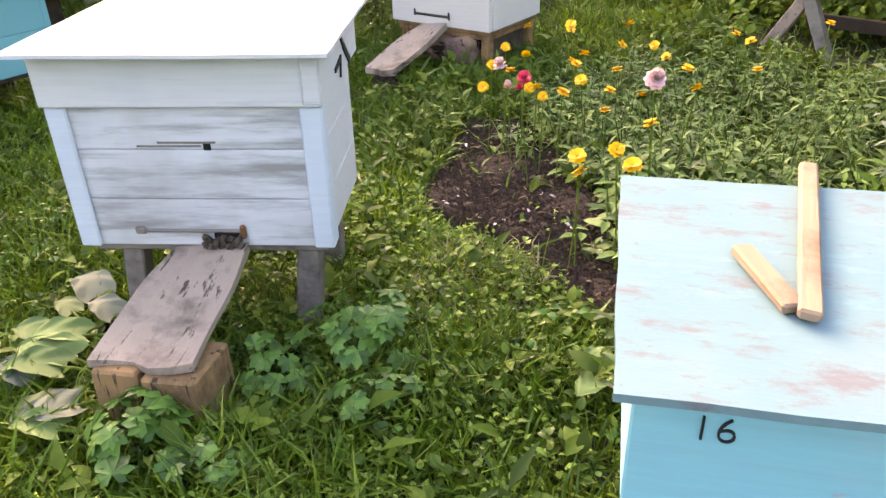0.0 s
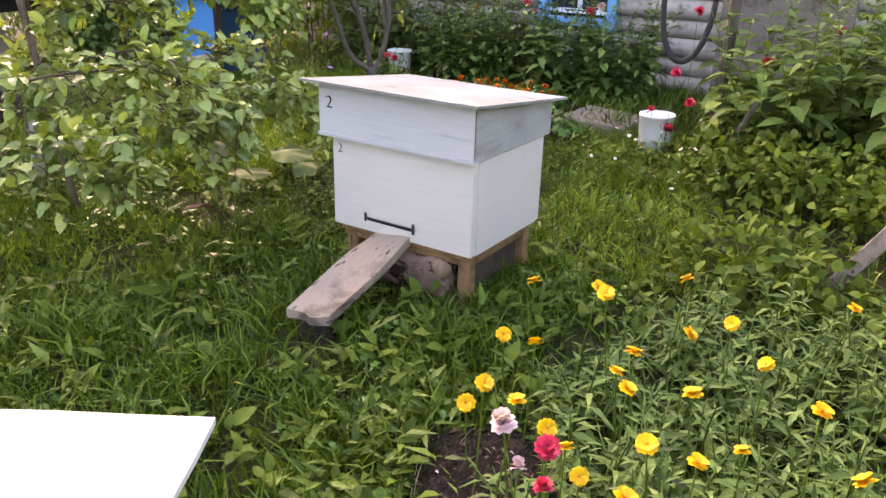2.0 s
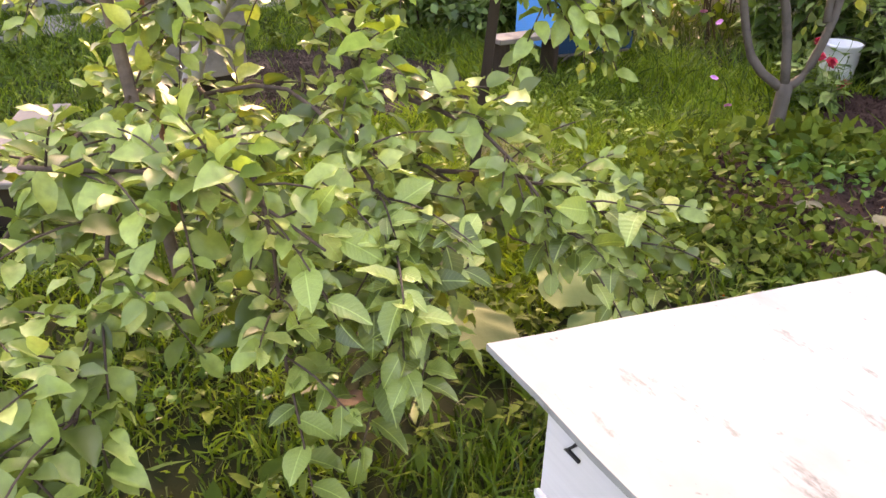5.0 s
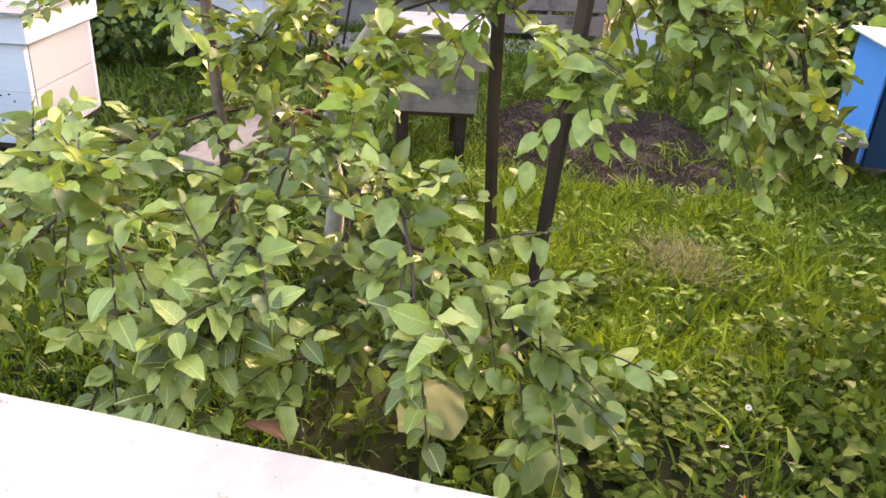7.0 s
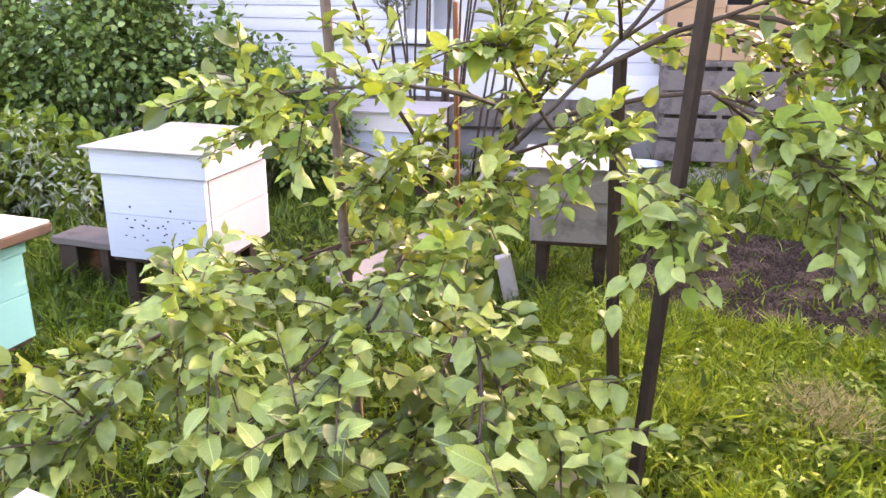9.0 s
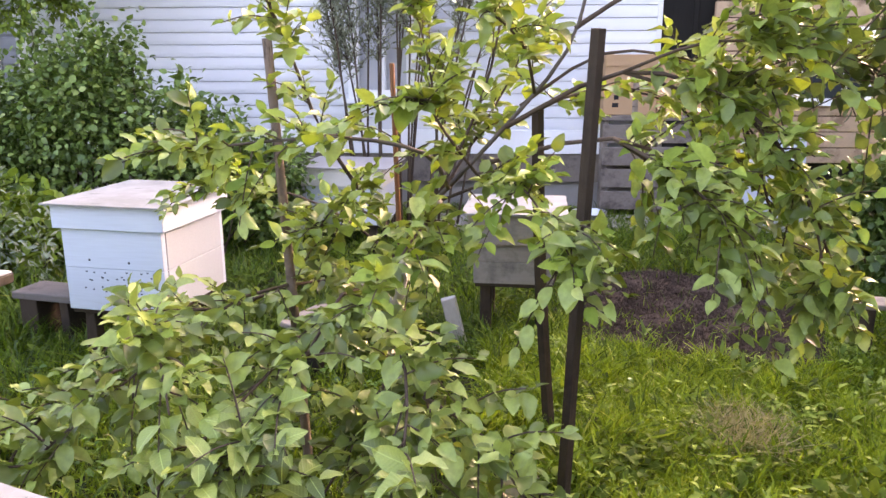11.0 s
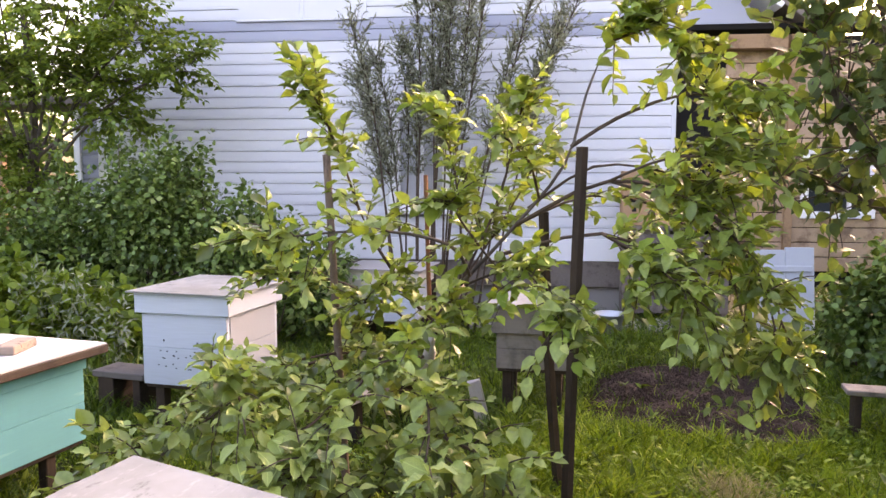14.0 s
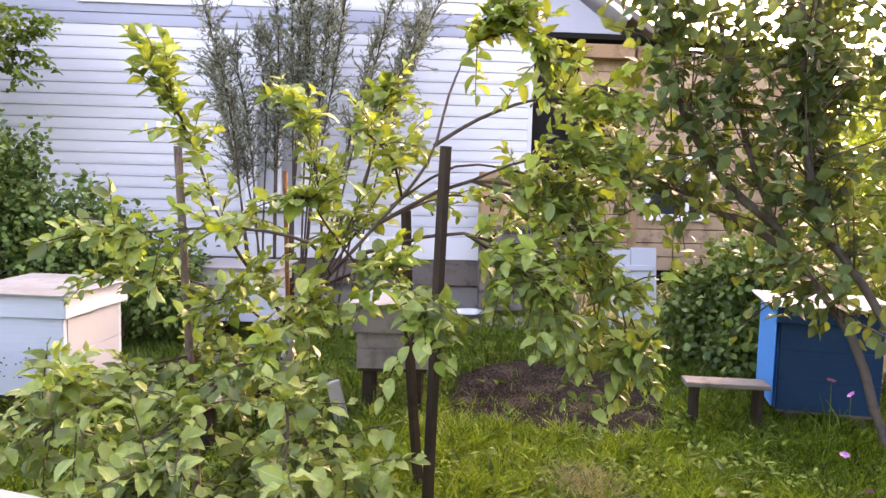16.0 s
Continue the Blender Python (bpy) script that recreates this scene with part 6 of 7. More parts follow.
def shoots(name, poly, n, gap, hmin, hmax, lmin, lmax, ratio, leaf, label, outline=LANCE, step=0.017, pairs=False, crest=0.55, spread=0.25):
    """Upright stems set close together, with leaves that wind up them and crowd at the tip."""
    p = np.array(poly)
    heads, spots, tries = [], [], 0
    while len(spots) < n and tries < n * 40:
        tries += 1
        q = rng.uniform(p.min(0), p.max(0))
        if inside(poly, q[0], q[1]) and all((q[0] - a) ** 2 + (q[1] - b) ** 2 > gap * gap for a, b in heads):
            heads.append(q)
            tall = rng.uniform(0.75, 1.1)
            for k in range(rng.integers(4, 8)):
                a, r = rng.uniform(0, 6.3), gap * 0.45 * rng.random() ** 0.5
                spots.append((q[0] + r * np.cos(a), q[1] + r * np.sin(a), np.cos(a) * r / gap, np.sin(a) * r / gap, tall))
    mid = p.mean(0)
    ob = thing(name, pose(mid[0], mid[1], 0), label, "plants")
    stems, P, D, N, L = [], [], [], [], []
    for x, y, ox, oy, tall in spots:
        h = rng.uniform(hmin, hmax) * tall
        base = np.array([x - mid[0], y - mid[1], height(x, y) - 0.01])
        lean = np.append(rng.normal(0, spread * h * 0.4, 2) + np.array([ox, oy]) * h * 0.9, h)
        bend = base + lean * np.array([0.3, 0.3, 0.5])
        stems.append(tube([base, bend, base + lean], 0.0028, 0.0016, 4)[:2])
        az, size = rng.uniform(0, 6.3), rng.uniform(lmin, lmax)
        levels = np.arange(0.12 * h, h, step * (2 if pairs else 1))
        for k, z in enumerate(levels):
            u = z / h
            at = base + (bend - base) * min(1, 2 * u) + (base + lean - bend) * max(0, 2 * u - 1)
            for m in range(2 if pairs else 1):
                a = az + (1.57 * k + 3.14 * m if pairs else 2.4 * k) + rng.normal(0, 0.2)
                e = -0.15 + 1.15 * u ** 2 + rng.normal(0, 0.15)
                P.append(at)
                D.append((np.cos(a) * np.cos(e), np.sin(a) * np.cos(e), np.sin(e)))
                N.append((-np.cos(a) * np.sin(e) + rng.normal(0, 0.2), -np.sin(a) * np.sin(e) + rng.normal(0, 0.2), np.cos(e)))
                L.append(size * (0.55 + 0.65 * np.sin(np.pi * min(1, u + 0.15))) * (crest if u > 0.9 else 1.0) * rng.uniform(0.85, 1.15))
    tri_mesh("stem_growth", *join(*stems), leaf, ob)["kind"] = "stuff"
    L = np.array(L)
    tri_mesh("foliage", *leaf_arrays(np.array(P), np.array(D), np.array(N), L, L * ratio * rng.uniform(0.85, 1.15, len(L)), outline, 0.35, 0.4, 0.2), leaf, ob)["kind"] = "stuff"
    return ob


shoots("zinnia_row", [(-3.40, 9.70), (-2.60, 9.52), (-1.80, 9.45), (-1.70, 10.10), (-3.2, 10.25), (-4.60, 10.45), (-4.60, 10.05), (-3.65, 10.02)], 330, 0.14, 0.46, 0.92, 0.065, 0.105, 0.27, BUSH_LEAF, "tall zinnias in front of the log wall", OVAL, 0.026, True)
shoots("zinnia_clump", [(-3.80, 9.20), (-3.50, 9.12), (-3.42, 9.38), (-3.72, 9.48)], 18, 0.12, 0.20, 0.30, 0.06, 0.09, 0.28, BUSH_LEAF, "low dark zinnias with red blooms beside the white bucket", OVAL, 0.026, True)
shoots("dahlia_plants", [(-1.32, 8.22), (-0.95, 8.02), (-0.5, 7.95), (0.35, 7.75), (0.45, 8.8), (-0.1, 9.4), (-0.72, 9.45), (-1.05, 8.75)], 150, 0.20, 0.42, 1.12, 0.11, 0.165, 0.25, ASTER_LEAF, "tall leafy dahlias with crimson flowers", OVAL, 0.042, True)
shoots("aster_plants", [(-1.06, 4.86), (-0.90, 4.52), (-0.72, 4.32), (-0.45, 4.20), (-0.25, 4.55), (-0.5, 5.05), (-0.95, 5.15)], 105, 0.125, 0.13, 0.27, 0.05, 0.075, 0.18, ASTER_LEAF, "grey-green asters with crowded leaves in the flower bed", ROUND_LANCE)
shoots("coreopsis_plants", [(-1.28, 5.0), (-0.95, 4.95), (-0.4, 4.95), (0.4, 4.9), (0.6, 5.7), (-0.2, 6.15), (-0.95, 6.1), (-1.32, 5.5)], 560, 0.095, 0.12, 0.29, 0.05, 0.085, 0.11, ASTER_LEAF, "narrow-leaved coreopsis filling the flower bed", LANCE, 0.015)
shoots("phlox_plants", [(-0.38, 4.10), (0.05, 3.95), (0.25, 4.7), (-0.2, 4.85), (-0.34, 4.5)], 50, 0.14, 0.26, 0.42, 0.07, 0.105, 0.14, LIGHT_PHLOX, "light green phlox shoots in the flower bed", ROUND_LANCE, 0.022, True)
shoots("marigold_plants", [(-0.66, 4.42), (-0.46, 4.18), (-0.34, 4.0), (-0.28, 4.3), (-0.5, 4.52)], 26, 0.12, 0.10, 0.2, 0.06, 0.09, 0.17, BED_LEAF, "dark green marigold plants at the near end of the bed", ROUND_LANCE)



def lobed_plant(spot, n, spread, high, size, label):
    """A clump of deeply cut round leaves, each on its own stalk."""
    ob = thing("cranesbill_plant", pose(spot[0], spot[1], height(*spot)), label, "plant", "cranesbill plants")
    stalks, leaves = [], []
    for k in range(n):
        az, out = rng.uniform(0, 2 * np.pi), spread * rng.random() ** 0.6
        tip = np.array([out * np.cos(az), out * np.sin(az), high * (1.05 - 0.55 * (out / spread) ** 2) * rng.uniform(0.7, 1.1)])
        stalks.append(tube([(0.01 * np.cos(az), 0.01 * np.sin(az), -0.01), tip * np.array([0.45, 0.45, 0.6]), tip], 0.0016, 0.0012, 4)[:2])
        N = unit(np.array([0.5 * np.cos(az), 0.5 * np.sin(az), 1.0]) + rng.normal(0, 0.2, 3))
        A = unit(np.cross(N, rng.normal(size=3)))
        B = np.cross(N, A)
        ang = np.array([-2.2, -1.4, -0.7, 0.0, 0.7, 1.4, 2.2])
        D = np.cos(ang)[:, None] * A + np.sin(ang)[:, None] * B
        L = size * rng.uniform(0.7, 1.15) * np.array([0.6, 0.8, 0.95, 1.0, 0.95, 0.8, 0.6])
        leaves.append(leaf_arrays(np.repeat(tip[None], 7, 0), D, np.repeat(N[None], 7, 0), L, L * 0.30, ((0, 0.1), (0.45, 0.75), (0.62, 1.0), (0.80, 0.55), (1.0, 0.0)), 0.2, 0.25))
    tri_mesh("stalk_growth", *join(*stalks), GERANIUM_LEAF, ob)["kind"] = "stuff"
    tri_mesh("foliage", *join(*leaves), GERANIUM_LEAF, ob)["kind"] = "stuff"
    return ob


lobed_plant((-1.19, 3.74), 34, 0.13, 0.20, 0.042, "fresh green cranesbill with cut leaves beneath the weathered hive")
lobed_plant((-1.36, 3.60), 22, 0.12, 0.12, 0.036, "small dark cranesbill beside the weathered hive leg")
lobed_plant((-1.26, 3.30), 14, 0.10, 0.09, 0.034, "low cranesbill before the landing plank")
lobed_plant((-1.43, 3.30), 26, 0.12, 0.13, 0.045, "grey-green cranesbill before the plank foot")
lobed_plant((-1.05, 3.55), 16, 0.12, 0.10, 0.034, "low cranesbill in the open grass")


def broad_leaf(x, y, yaw, l, w, rise, mat, label, z=0.04):
    """One large wavy heart-shaped leaf on a thick stalk."""
    nu, nv = 26, 14
    U, Vv = np.meshgrid(np.linspace(0, 1, nu + 1), np.linspace(-1, 1, nv + 1), indexing="ij")
    half = w * np.sqrt(np.clip(1 - (2 * (U * 0.97 + 0.03) - 0.92) ** 2 / 1.17, 0.0, 1)) * (1.15 - 0.45 * U)
    ph = rng.uniform(0, 6)
    px_ = l * (U - 0.10 * (np.abs(Vv) ** 2) * (1 - U) * 1.6)
    py_ = half * Vv * (1 + 0.05 * np.sin(17 * U + ph))
    pz_ = rise * l * np.sin(1.9 * U) + 0.22 * w * Vv**2 * (0.6 + 0.4 * np.sin(5 * U + ph)) + 0.05 * w * np.sin(15 * U + 6 * np.abs(Vv) + ph) * np.abs(Vv) - 0.35 * l * U**2 * 0.5
    P = np.stack([px_, py_, pz_], -1).reshape(-1, 3)
    idx = np.arange(P.shape[0]).reshape(U.shape)
    a, b, c, d = idx[:-1, :-1].ravel(), idx[1:, :-1].ravel(), idx[1:, 1:].ravel(), idx[:-1, 1:].ravel()
    ob = thing("burdock_leaf", pose(x, y, z, 0, 0, yaw), label, "leaf", "large leaves")
    tri_mesh("blade", P, np.concatenate([np.stack([a, b, c], 1), np.stack([a, c, d], 1)]), mat, ob)
    tri_mesh("stalk", *tube([(-0.10, 0, -z - 0.01), (-0.05, 0, -0.01), (0.02, 0, 0.0)], 0.006, 0.004, 6)[:2], BROAD_LEAF, ob)
    return ob


broad_leaf(-1.74, 3.40, 205, 0.13, 0.05, 0.22, BIGGREEN, "wide green leaf by the landing plank", 0.07)
broad_leaf(-1.78, 3.60, 170, 0.09, 0.04, 0.3, PALELEAF, "pale grey withered wide leaf beside the weathered hive", 0.07)
broad_leaf(-1.66, 3.33, 250, 0.11, 0.045, 0.2, WILTING, "wide green leaf turning pale by the landing plank", 0.06)
broad_leaf(-1.86, 3.48, 185, 0.11, 0.045, 0.25, BIGGREEN, "wide green leaf beside the weathered hive", 0.06)
for x, y, yaw, l, w, mat, lab in (
        (-1.90, 3.66, 150, 0.12, 0.05, PALELEAF, "pale withered dock leaf beside the weathered hive"), (-1.80, 3.52, 215, 0.13, 0.05, LIGHT_DOCK, "wide light green dock leaf"),
        (-1.76, 3.44, 190, 0.14, 0.055, LIGHT_DOCK, "wide light green dock leaf"), (-1.62, 3.33, 235, 0.11, 0.05, PALELEAF, "pale withered dock leaf by the plank foot"),
        (-1.60, 3.26, 200, 0.10, 0.04, LIGHT_DOCK, "wide light green dock leaf"), (-1.78, 3.35, 170, 0.11, 0.04, PALELEAF, "pale withered dock leaf in the lawn"),
        (-0.64, 3.84, 20, 0.085, 0.035, LIGHT_DOCK, "light green weed leaf by the light blue hive"), (-0.66, 3.84, 110, 0.08, 0.035, LIGHT_DOCK, "light green weed leaf by the light blue hive"),
        (-0.65, 3.82, 250, 0.09, 0.034, LIGHT_DOCK, "light green weed leaf by the light blue hive"), (-0.63, 3.82, 320, 0.09, 0.03, DRY_LEAF, "pale weed leaf by the light blue hive")):
    broad_leaf(x, y, yaw, l, w, 0.25, mat, lab, 0.06)
broad_leaf(-1.90, 3.58, 160, 0.08, 0.03, 0.2, WILTING, "small wide leaf turning pale beside the hive", 0.06)
broad_leaf(-2.98, 6.56, 165, 0.20, 0.08, 0.16, WILTING, "wide wilting leaf behind the white hive", 0.11)
broad_leaf(-2.96, 6.86, 150, 0.24, 0.105, 0.16, BIGGREEN, "very wide green leaf behind the white hive", 0.12)
broad_leaf(-3.28, 6.68, 120, 0.13, 0.05, 0.7, DRY_LEAF, "small pale withered leaf behind the white hive", 0.12)
broad_leaf(-2.84, 6.74, 120, 0.15, 0.06, 0.3, BIGGREEN, "wide green leaf behind the white hive", 0.10)
broad_leaf(-3.02, 6.26, 250, 0.13, 0.028, 0.3, LITTER, "curled dry yellow leaf under the apple tree", 0.06)
bush("wormwood_plant", (0.05, 4.85), [(0.05, 4.95, 0.40, 0.2, 0.2, 0.3), (0.25, 4.7, 0.42, 0.2, 0.2, 0.3)], 1500, 0.03, 0.06, 0.16, GREY_LEAF, "silvery wormwood behind the light blue hive", "plant", LANCE, 14)
bush("thistle_plant", (-2.62, 5.55), [(-2.62, 5.55, 0.08, 0.05, 0.05, 0.07)], 22, 0.06, 0.11, 0.16, BROAD_LEAF, "grey-green thistle in the grass by hive 2", "plant", OVAL, 5)
# the nearer, taller clumps are unseen, added to darken the hives' +x sides
bush("shade_thicket", (3.2, 8.0), [(2.2, 7.0, 0.9, 0.8, 1.0, 0.9), (2.6, 9.2, 1.1, 0.9, 1.0, 1.1), (1.6, 10.2, 1.1, 0.8, 0.7, 1.1), (2.4, 4.6, 0.9, 0.8, 1.2, 0.9), (1.7, 5.8, 1.3, 0.6, 0.9, 1.3), (1.7, 7.4, 1.4, 0.6, 0.9, 1.4), (1.7, 3.9, 1.2, 0.6, 0.9, 1.2)], 11000, 0.07, 0.13, 0.32, BUSH_LEAF, "bushes at the garden edge, with unseen ones added to shade the hives", stems=20)

gpz = thing("garden_post", pose(0.05, 5.95, 0), "old grey post with a dark trunk beside it", "post")
tri_mesh("shaft", *tube([(0, 0, -0.05), (0.01, 0, 0.6), (0.0, 0.02, 1.5)], 0.022, 0.018, 8, 0.1)[:2], GREYWOOD, gpz)
tri_mesh("trunk", *tube([(0.13, 0.05, -0.05), (0.10, 0.06, 0.5), (0.16, 0.1, 1.6)], 0.05, 0.04, 10, 0.15)[:2], BARK, gpz)


# ---- flowers ----
def petals(n, r, width, cup, rows=1):
    P, D, N = [], [], []
    for k in range(rows):
        for i in range(n):
            a = 2 * math.pi * (i + 0.5 * k) / n
            e = cup + 0.45 * k
            P.append((0, 0, 0.002 * k))
            D.append((math.cos(a) * math.cos(e), math.sin(a) * math.cos(e), math.sin(e)))
            N.append((-math.cos(a) * math.sin(e), -math.sin(a) * math.sin(e), math.cos(e)))
    return leaf_arrays(np.array(P, float), np.array(D), np.array(N), r, width, ROUND if width > 0.3 * r else OVAL, 0.15, 0.2)


def bloom_mesh(n, r, width, cup, rows, mat):
    ob = tri_mesh("bloom", *petals(n, r, width, cup, rows), mat)
    me = ob.data
    bpy.data.objects.remove(ob)
    return me


BLOOM = {
    "coreopsis": bloom_mesh(10, 0.0195, 0.0088, 0.22, 2, YELLOW),
    "marigold": bloom_mesh(10, 0.021, 0.009, 0.30, 3, ORANGE),
    "gladiolus": bloom_mesh(8, 0.028, 0.014, 0.10, 6, PINK),
    "zinnia": bloom_mesh(10, 0.030, 0.011, 0.20, 3, CRIMSON),
    "phlox": bloom_mesh(6, 0.016, 0.008, 0.3, 1, PURPLE),
    "daisy": bloom_mesh(8, 0.010, 0.004, 0.2, 1, PALE_PETAL),
}
heart = bmesh.new()
bmesh.ops.create_icosphere(heart, subdivisions=1, radius=0.007)
heart_me = bpy.data.meshes.new("flower_heart")
heart.to_mesh(heart_me)
heart.free()
heart_me.materials.append(ORANGE)
FLOWER_NAMES = {"coreopsis": "yellow coreopsis flower on a thin stem", "marigold": "orange marigold bloom near the ground", "gladiolus": "pale pink double bloom on a stem", "zinnia": "crimson zinnia bloom on a tall stem", "phlox": "purple bloom on a thin stem", "daisy": "tiny white daisy in the grass"}


def flower(kind, x, y, z, size=1.0):
    ob = thing(kind + "_flower", pose(x, y, height(x, y)), FLOWER_NAMES[kind], "flower", kind + " flowers")
    off = (random.uniform(-0.05, 0.05), random.uniform(-0.05, 0.05))
    tri_mesh("stem", *tube([(off[0], off[1], -0.01), (off[0] * 0.4, off[1] * 0.2, z * 0.55), (0, 0, z)], 0.0022, 0.0016, 4)[:2], BED_LEAF, ob)
    bl = new("bloom", BLOOM[kind])
    bl.parent = ob
    bl.matrix_local = Matrix.Translation((0, 0, z)) @ Euler((random.uniform(0.1, 0.8), random.uniform(-0.5, 0.3), random.uniform(0, 6))).to_matrix().to_4x4() @ Matrix.Scale(size * random.uniform(0.85, 1.15), 4)
    if kind in ("coreopsis", "zinnia", "daisy"):
        ht_ = new("heart", heart_me)
        ht_.parent = bl
        ht_.location = (0, 0, 0.003)
        ht_.scale = (0.6, 0.6, 0.5) if kind != "daisy" else (0.4, 0.4, 0.4)
    return ob


for x, y, z in ((-1.195, 5.435, 0.385), (-1.391, 5.512, 0.335), (-1.028, 5.73, 0.33), (-0.993, 5.42, 0.35), (-0.85, 5.13, 0.26), (-0.72, 5.20, 0.35), (-1.085, 5.12, 0.34), (-1.03, 4.77, 0.34), (-1.28, 5.0, 0.33), (-1.36, 5.03, 0.33), (-1.38, 5.22, 0.34), (-1.42, 5.1, 0.22), (-1.12, 5.2, 0.33), (-0.9, 5.6, 0.3), (-0.55, 5.5, 0.38), (-1.16, 4.92, 0.30), (-1.32, 5.28, 0.30), (-1.24, 5.6, 0.32), (-1.02, 4.95, 0.33), (-0.3, 5.7, 0.4), (-1.22, 5.02, 0.27), (-1.10, 5.30, 0.33), (-0.96, 5.22, 0.31), (-0.93, 4.98, 0.30), (-0.82, 5.38, 0.33), (-0.66, 5.0, 0.34), (-0.50, 5.2, 0.36), (-0.62, 5.75, 0.33), (-1.12, 4.86, 0.29), (-0.90, 4.80, 0.29)):
    flower("coreopsis", x, y, z)
for x, y, z in ((-0.86, 4.33, 0.33), (-0.77, 4.36, 0.36), (-0.84, 4.29, 0.31), (-0.72, 4.33, 0.34), (-0.66, 4.22, 0.33), (-0.60, 4.12, 0.34), (-0.55, 4.02, 0.30), (-0.72, 4.55, 0.36), (-0.50, 4.18, 0.38)):
    flower("coreopsis", x, y, z, 1.15)
for x, y, z in ((-1.251, 4.816, 0.38), (-0.724, 4.549, 0.48), (-1.21, 4.775, 0.33)):
    flower("gladiolus", x, y, z, 1.0 if z > 0.35 else 0.6)
for x, y, z in ((-1.175, 4.83, 0.35), (-1.155, 4.73, 0.34)):
    flower("zinnia", x, y, z, 0.7)
for x, y, z in ((-1.465, 8.22, 0.27), (-1.26, 8.15, 0.32), (-1.357, 8.18, 0.17), (-1.36, 8.19, 0.48), (-1.30, 8.35, 0.80), (-0.9, 8.3, 0.55), (-0.75, 8.55, 1.05), (-0.6, 8.2, 0.75)):
    flower("zinnia", x, y, z, 1.1)
for x, y, z in ((-3.62, 9.24, 0.27), (-3.56, 9.22, 0.26), (-3.70, 9.36, 0.30), (-3.48, 9.25, 0.16)):
    flower("zinnia", x, y, z, 1.0)
for k in range(26):
    flower(random.choice(("zinnia", "zinnia", "marigold", "gladiolus")), random.uniform(-4.4, -1.9), random.uniform(9.65, 10.0), random.uniform(0.55, 1.02), 1.15)
for k in range(46):
    flower("marigold", random.uniform(-3.0, -2.25), random.uniform(8.95, 9.35), random.uniform(0.10, 0.20), 1.0)
for x, y, z in ((-3.70, 8.45, 0.52), (-3.66, 8.42, 0.30), (-3.62, 8.50, 0.18), (-3.75, 8.40, 0.56)):
    flower("phlox", x, y, z, 1.1)
for k in range(34):
    flower("daisy", random.uniform(-1.7, -1.0), random.uniform(7.3, 8.15), random.uniform(0.10, 0.26))
for k in range(9):
    flower("daisy", random.uniform(-3.4, -2.6), random.uniform(7.2, 8.3), random.uniform(0.06, 0.12))
bush("marigold_foliage", (-2.6, 9.15), [(-2.8, 9.15, 0.08, 0.28, 0.2, 0.09), (-2.4, 9.15, 0.08, 0.25, 0.2, 0.09)], 1100, 0.03, 0.06, 0.25, GERANIUM_LEAF, "low marigold foliage in the shade", "plants", OVAL, 10)
bush("shade_plants", (-3.05, 8.85), [(-3.3, 8.6, 0.08, 0.3, 0.3, 0.08), (-2.9, 8.7, 0.07, 0.3, 0.25, 0.07), (-2.6, 8.95, 0.06, 0.25, 0.2, 0.06)], 1200, 0.04, 0.08, 0.36, BROAD_LEAF, "low leafy plants in the shaded bed", "plants", OVAL, 10)

bush("shade_plants", (-2.85, 8.45), [(-3.15, 8.35, 0.07, 0.2, 0.18, 0.07), (-2.8, 8.55, 0.09, 0.25, 0.2, 0.09), (-2.4, 8.65, 0.10, 0.22, 0.2, 0.10), (-2.55, 8.30, 0.06, 0.16, 0.12, 0.06)], 1100, 0.025, 0.055, 0.34, GERANIUM_LEAF, "low green plants on the reddish soil", "plants", OVAL, 12)
lobed_plant((-2.22, 8.22), 26, 0.15, 0.14, 0.05, "bright cut-leaved plant on the reddish soil")
lobed_plant((-2.45, 8.05), 16, 0.10, 0.10, 0.04, "small cut-leaved plant on the reddish soil")
lobed_plant((-2.05, 8.45), 24, 0.15, 0.16, 0.05, "bright cut-leaved plant at the edge of the soil")
bush("shade_plants", (-2.95, 7.75), [(-3.30, 7.75, 0.10, 0.22, 0.22, 0.11), (-2.95, 7.62, 0.09, 0.22, 0.18, 0.10), (-2.65, 7.72, 0.10, 0.22, 0.18, 0.11), (-3.45, 8.10, 0.10, 0.18, 0.22, 0.11), (-2.38, 7.66, 0.07, 0.2, 0.16, 0.08), (-3.02, 7.98, 0.09, 0.2, 0.16, 0.09)], 1500, 0.022, 0.052, 0.34, BROAD_LEAF, "dense low weeds at the edge of the shaded bed", "plants", OVAL, 20)
broad_leaf(-3.0, 8.0, 30, 0.09, 0.035, 0.2, DRY_LEAF, "fallen pale leaf on the reddish soil", 0.07)
broad_leaf(-2.75, 8.08, 120, 0.08, 0.03, 0.2, DRY_LEAF, "fallen pale leaf on the reddish soil", 0.07)
for ax, ay, yaw in ((-3.15, 9.50, 40), (-2.85, 9.75, 40)):
    ps = part("garden_path_slab", block(-0.16, 0.16, -0.17, 0.17, -0.02, 0.075, 0.01, jitter=0.012), PATHSTONE, None)
    ps.matrix_world = pose(ax, ay, 0, 0, 0, yaw)
    tagged(ps, "grey stepping slab beside the marigolds", "slab", kind="structure")

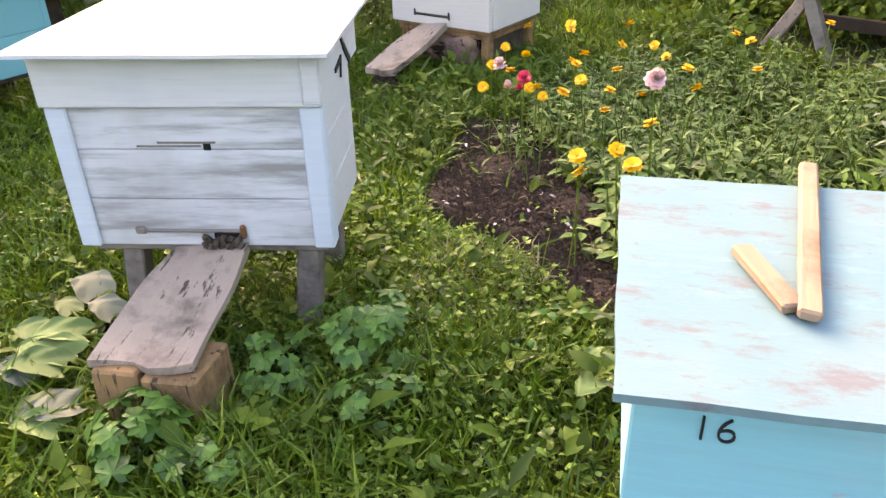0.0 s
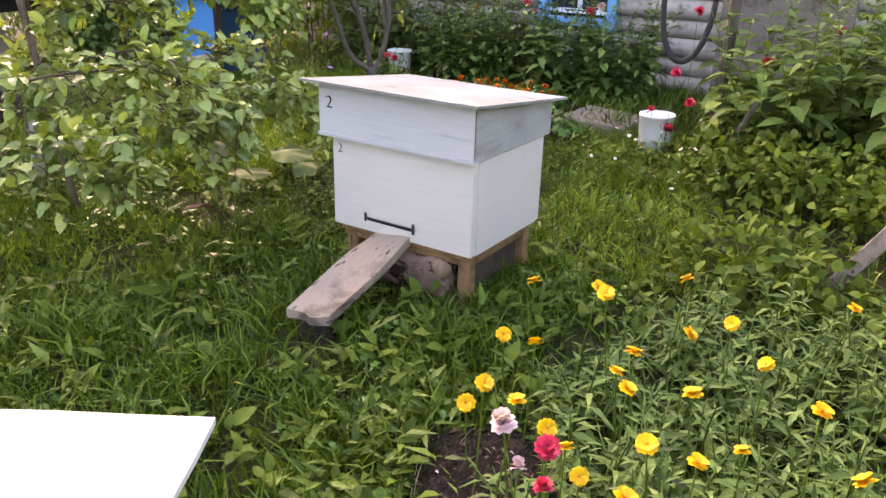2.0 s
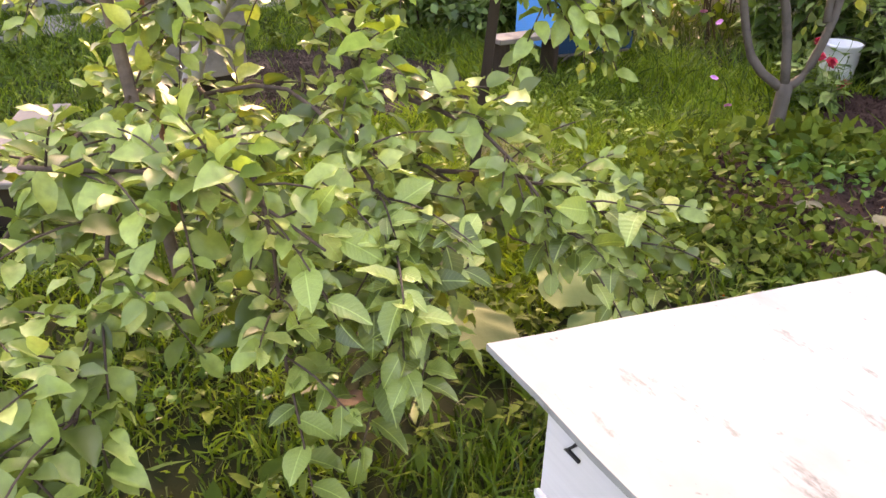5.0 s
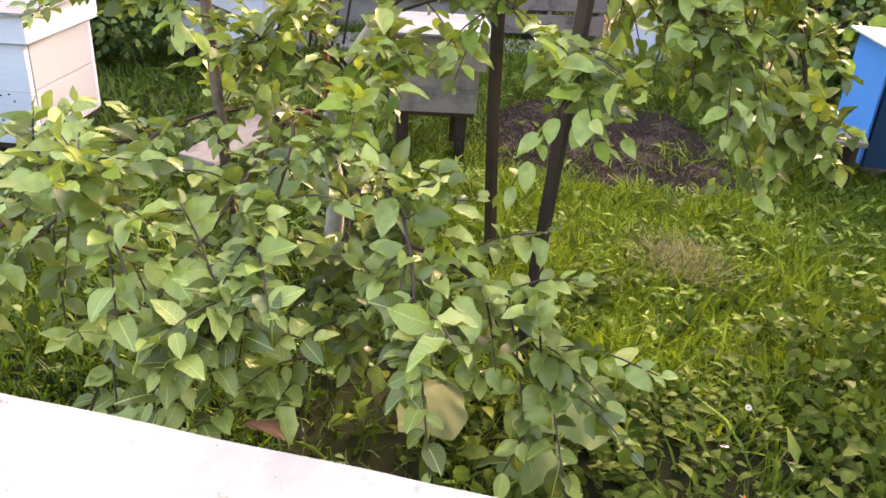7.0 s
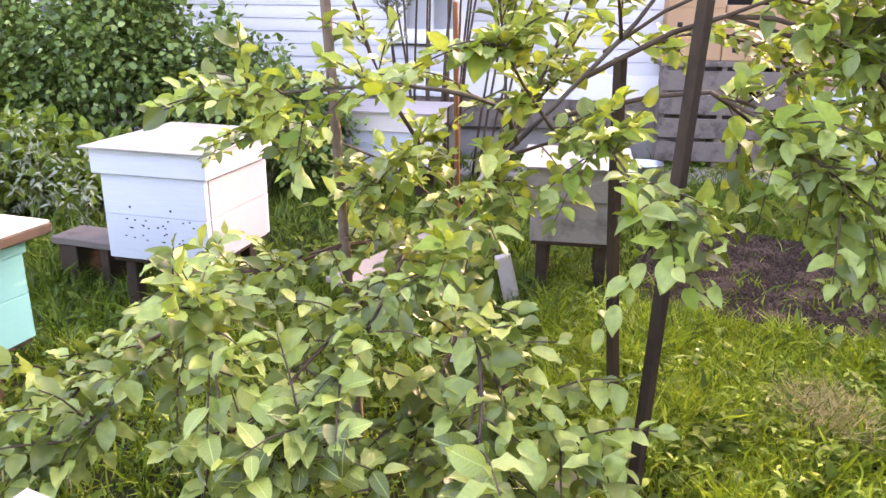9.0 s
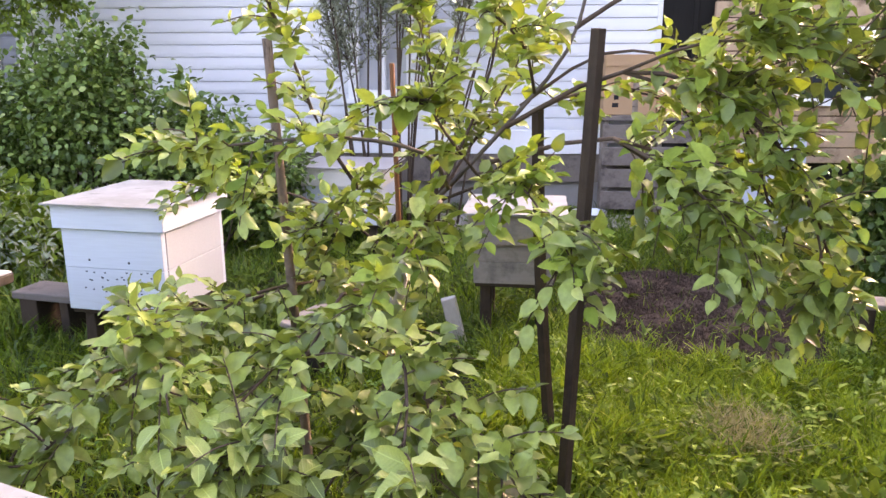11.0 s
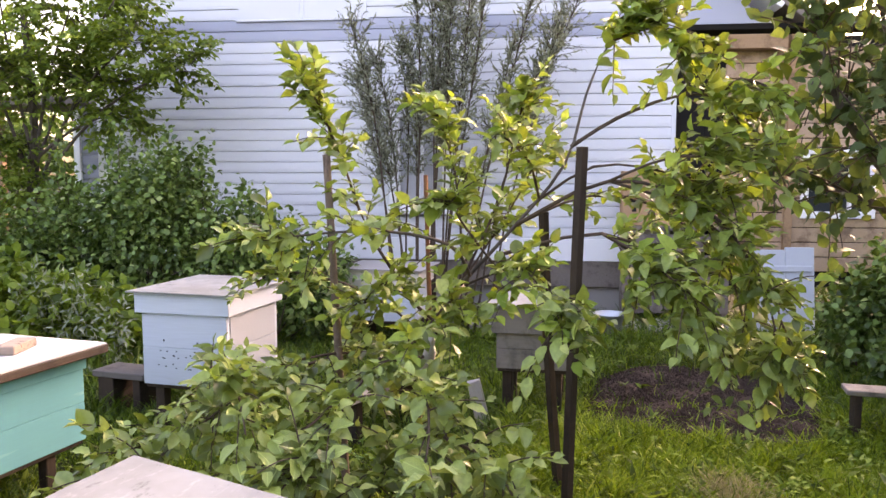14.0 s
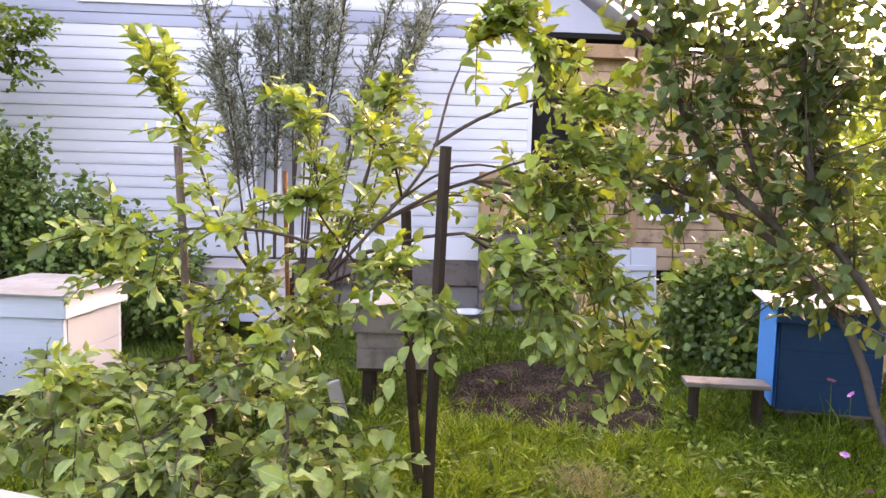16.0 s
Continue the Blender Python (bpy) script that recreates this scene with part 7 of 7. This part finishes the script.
# fallen petals on the soil
x, y = rng.uniform(-1.5, -0.8, 160), rng.uniform(4.2, 5.2, 160)
ok = inside(BED_A, x, y)
x, y = x[ok][:24], y[ok][:24]
n = len(x)
V, T = leaf_arrays(np.stack([x, y, np.full(n, 0.055)], 1), rng.normal(0, 1, (n, 3)) * (1, 1, 0.25), np.array([0, 0, 1.0]) + rng.normal(0, 0.3, (n, 3)), rng.uniform(0.010, 0.026, n), rng.uniform(0.003, 0.007, n), OVAL, 0.4, 0.4)
half = len(T) // 2
tagged(tri_mesh("fallen_petals", V, T, PINK), "pink and white petals fallen on the soil", "petals", kind="stuff")

x, y = np.concatenate([rng.uniform(-1.55, -0.6, 900), rng.uniform(-3.5, -2.0, 900)]), np.concatenate([rng.uniform(4.1, 5.3, 900), rng.uniform(7.75, 9.0, 900)])
ok = inside(BED_A, x, y) | inside(BED_C, x, y)
x, y = x[ok], y[ok]
n = len(x)
V, T = leaf_arrays(np.stack([x, y, height(x, y) + 0.042], 1), rng.normal(0, 1, (n, 3)) * (1, 1, 0.2), np.array([0, 0, 1.0]) + rng.normal(0, 0.3, (n, 3)), rng.uniform(0.008, 0.045, n), rng.uniform(0.0015, 0.006, n), LANCE, 0.4, 0.4)
tagged(tri_mesh("leaf_litter", V, T, LITTER), "brown leaf litter and straw on the soil", "litter", kind="stuff")

# orange willow leaf and straw bits in the grass by the apple tree
V, T = leaf_arrays(np.array([[-3.16, 6.14, 0.05]]), np.array([[0.5, 0.4, 0.5]]), np.array([[0, 0, 1.0]]), 0.12, 0.012, LANCE, 0.3, 0.3)
tagged(tri_mesh("fallen_leaf", V, T, DRY_LEAF), "single dry yellow leaf in the grass", "leaf")

# distant green edge of the garden
far = thing("far_trees", pose(-3, 6, 0), "distant trees round the garden", "trees", kind="stuff")
cl, rd = [], []
for k in range(46):
    a = 2 * math.pi * k / 46
    r = 17 + 4 * rng.random()
    cl.append((r * math.cos(a), r * math.sin(a), 1.6 + rng.random()))
    rd.append((1.9, 1.9, 1.9 + 1.2 * rng.random()))
fo = tri_mesh("foliage", *leaf_cloud(cl, rd, 26000, 0.22, 0.42, 0.4, DIAMOND, 0.4, 0.2, 0.5), BUSH_LEAF, far)
fo["kind"] = "stuff"
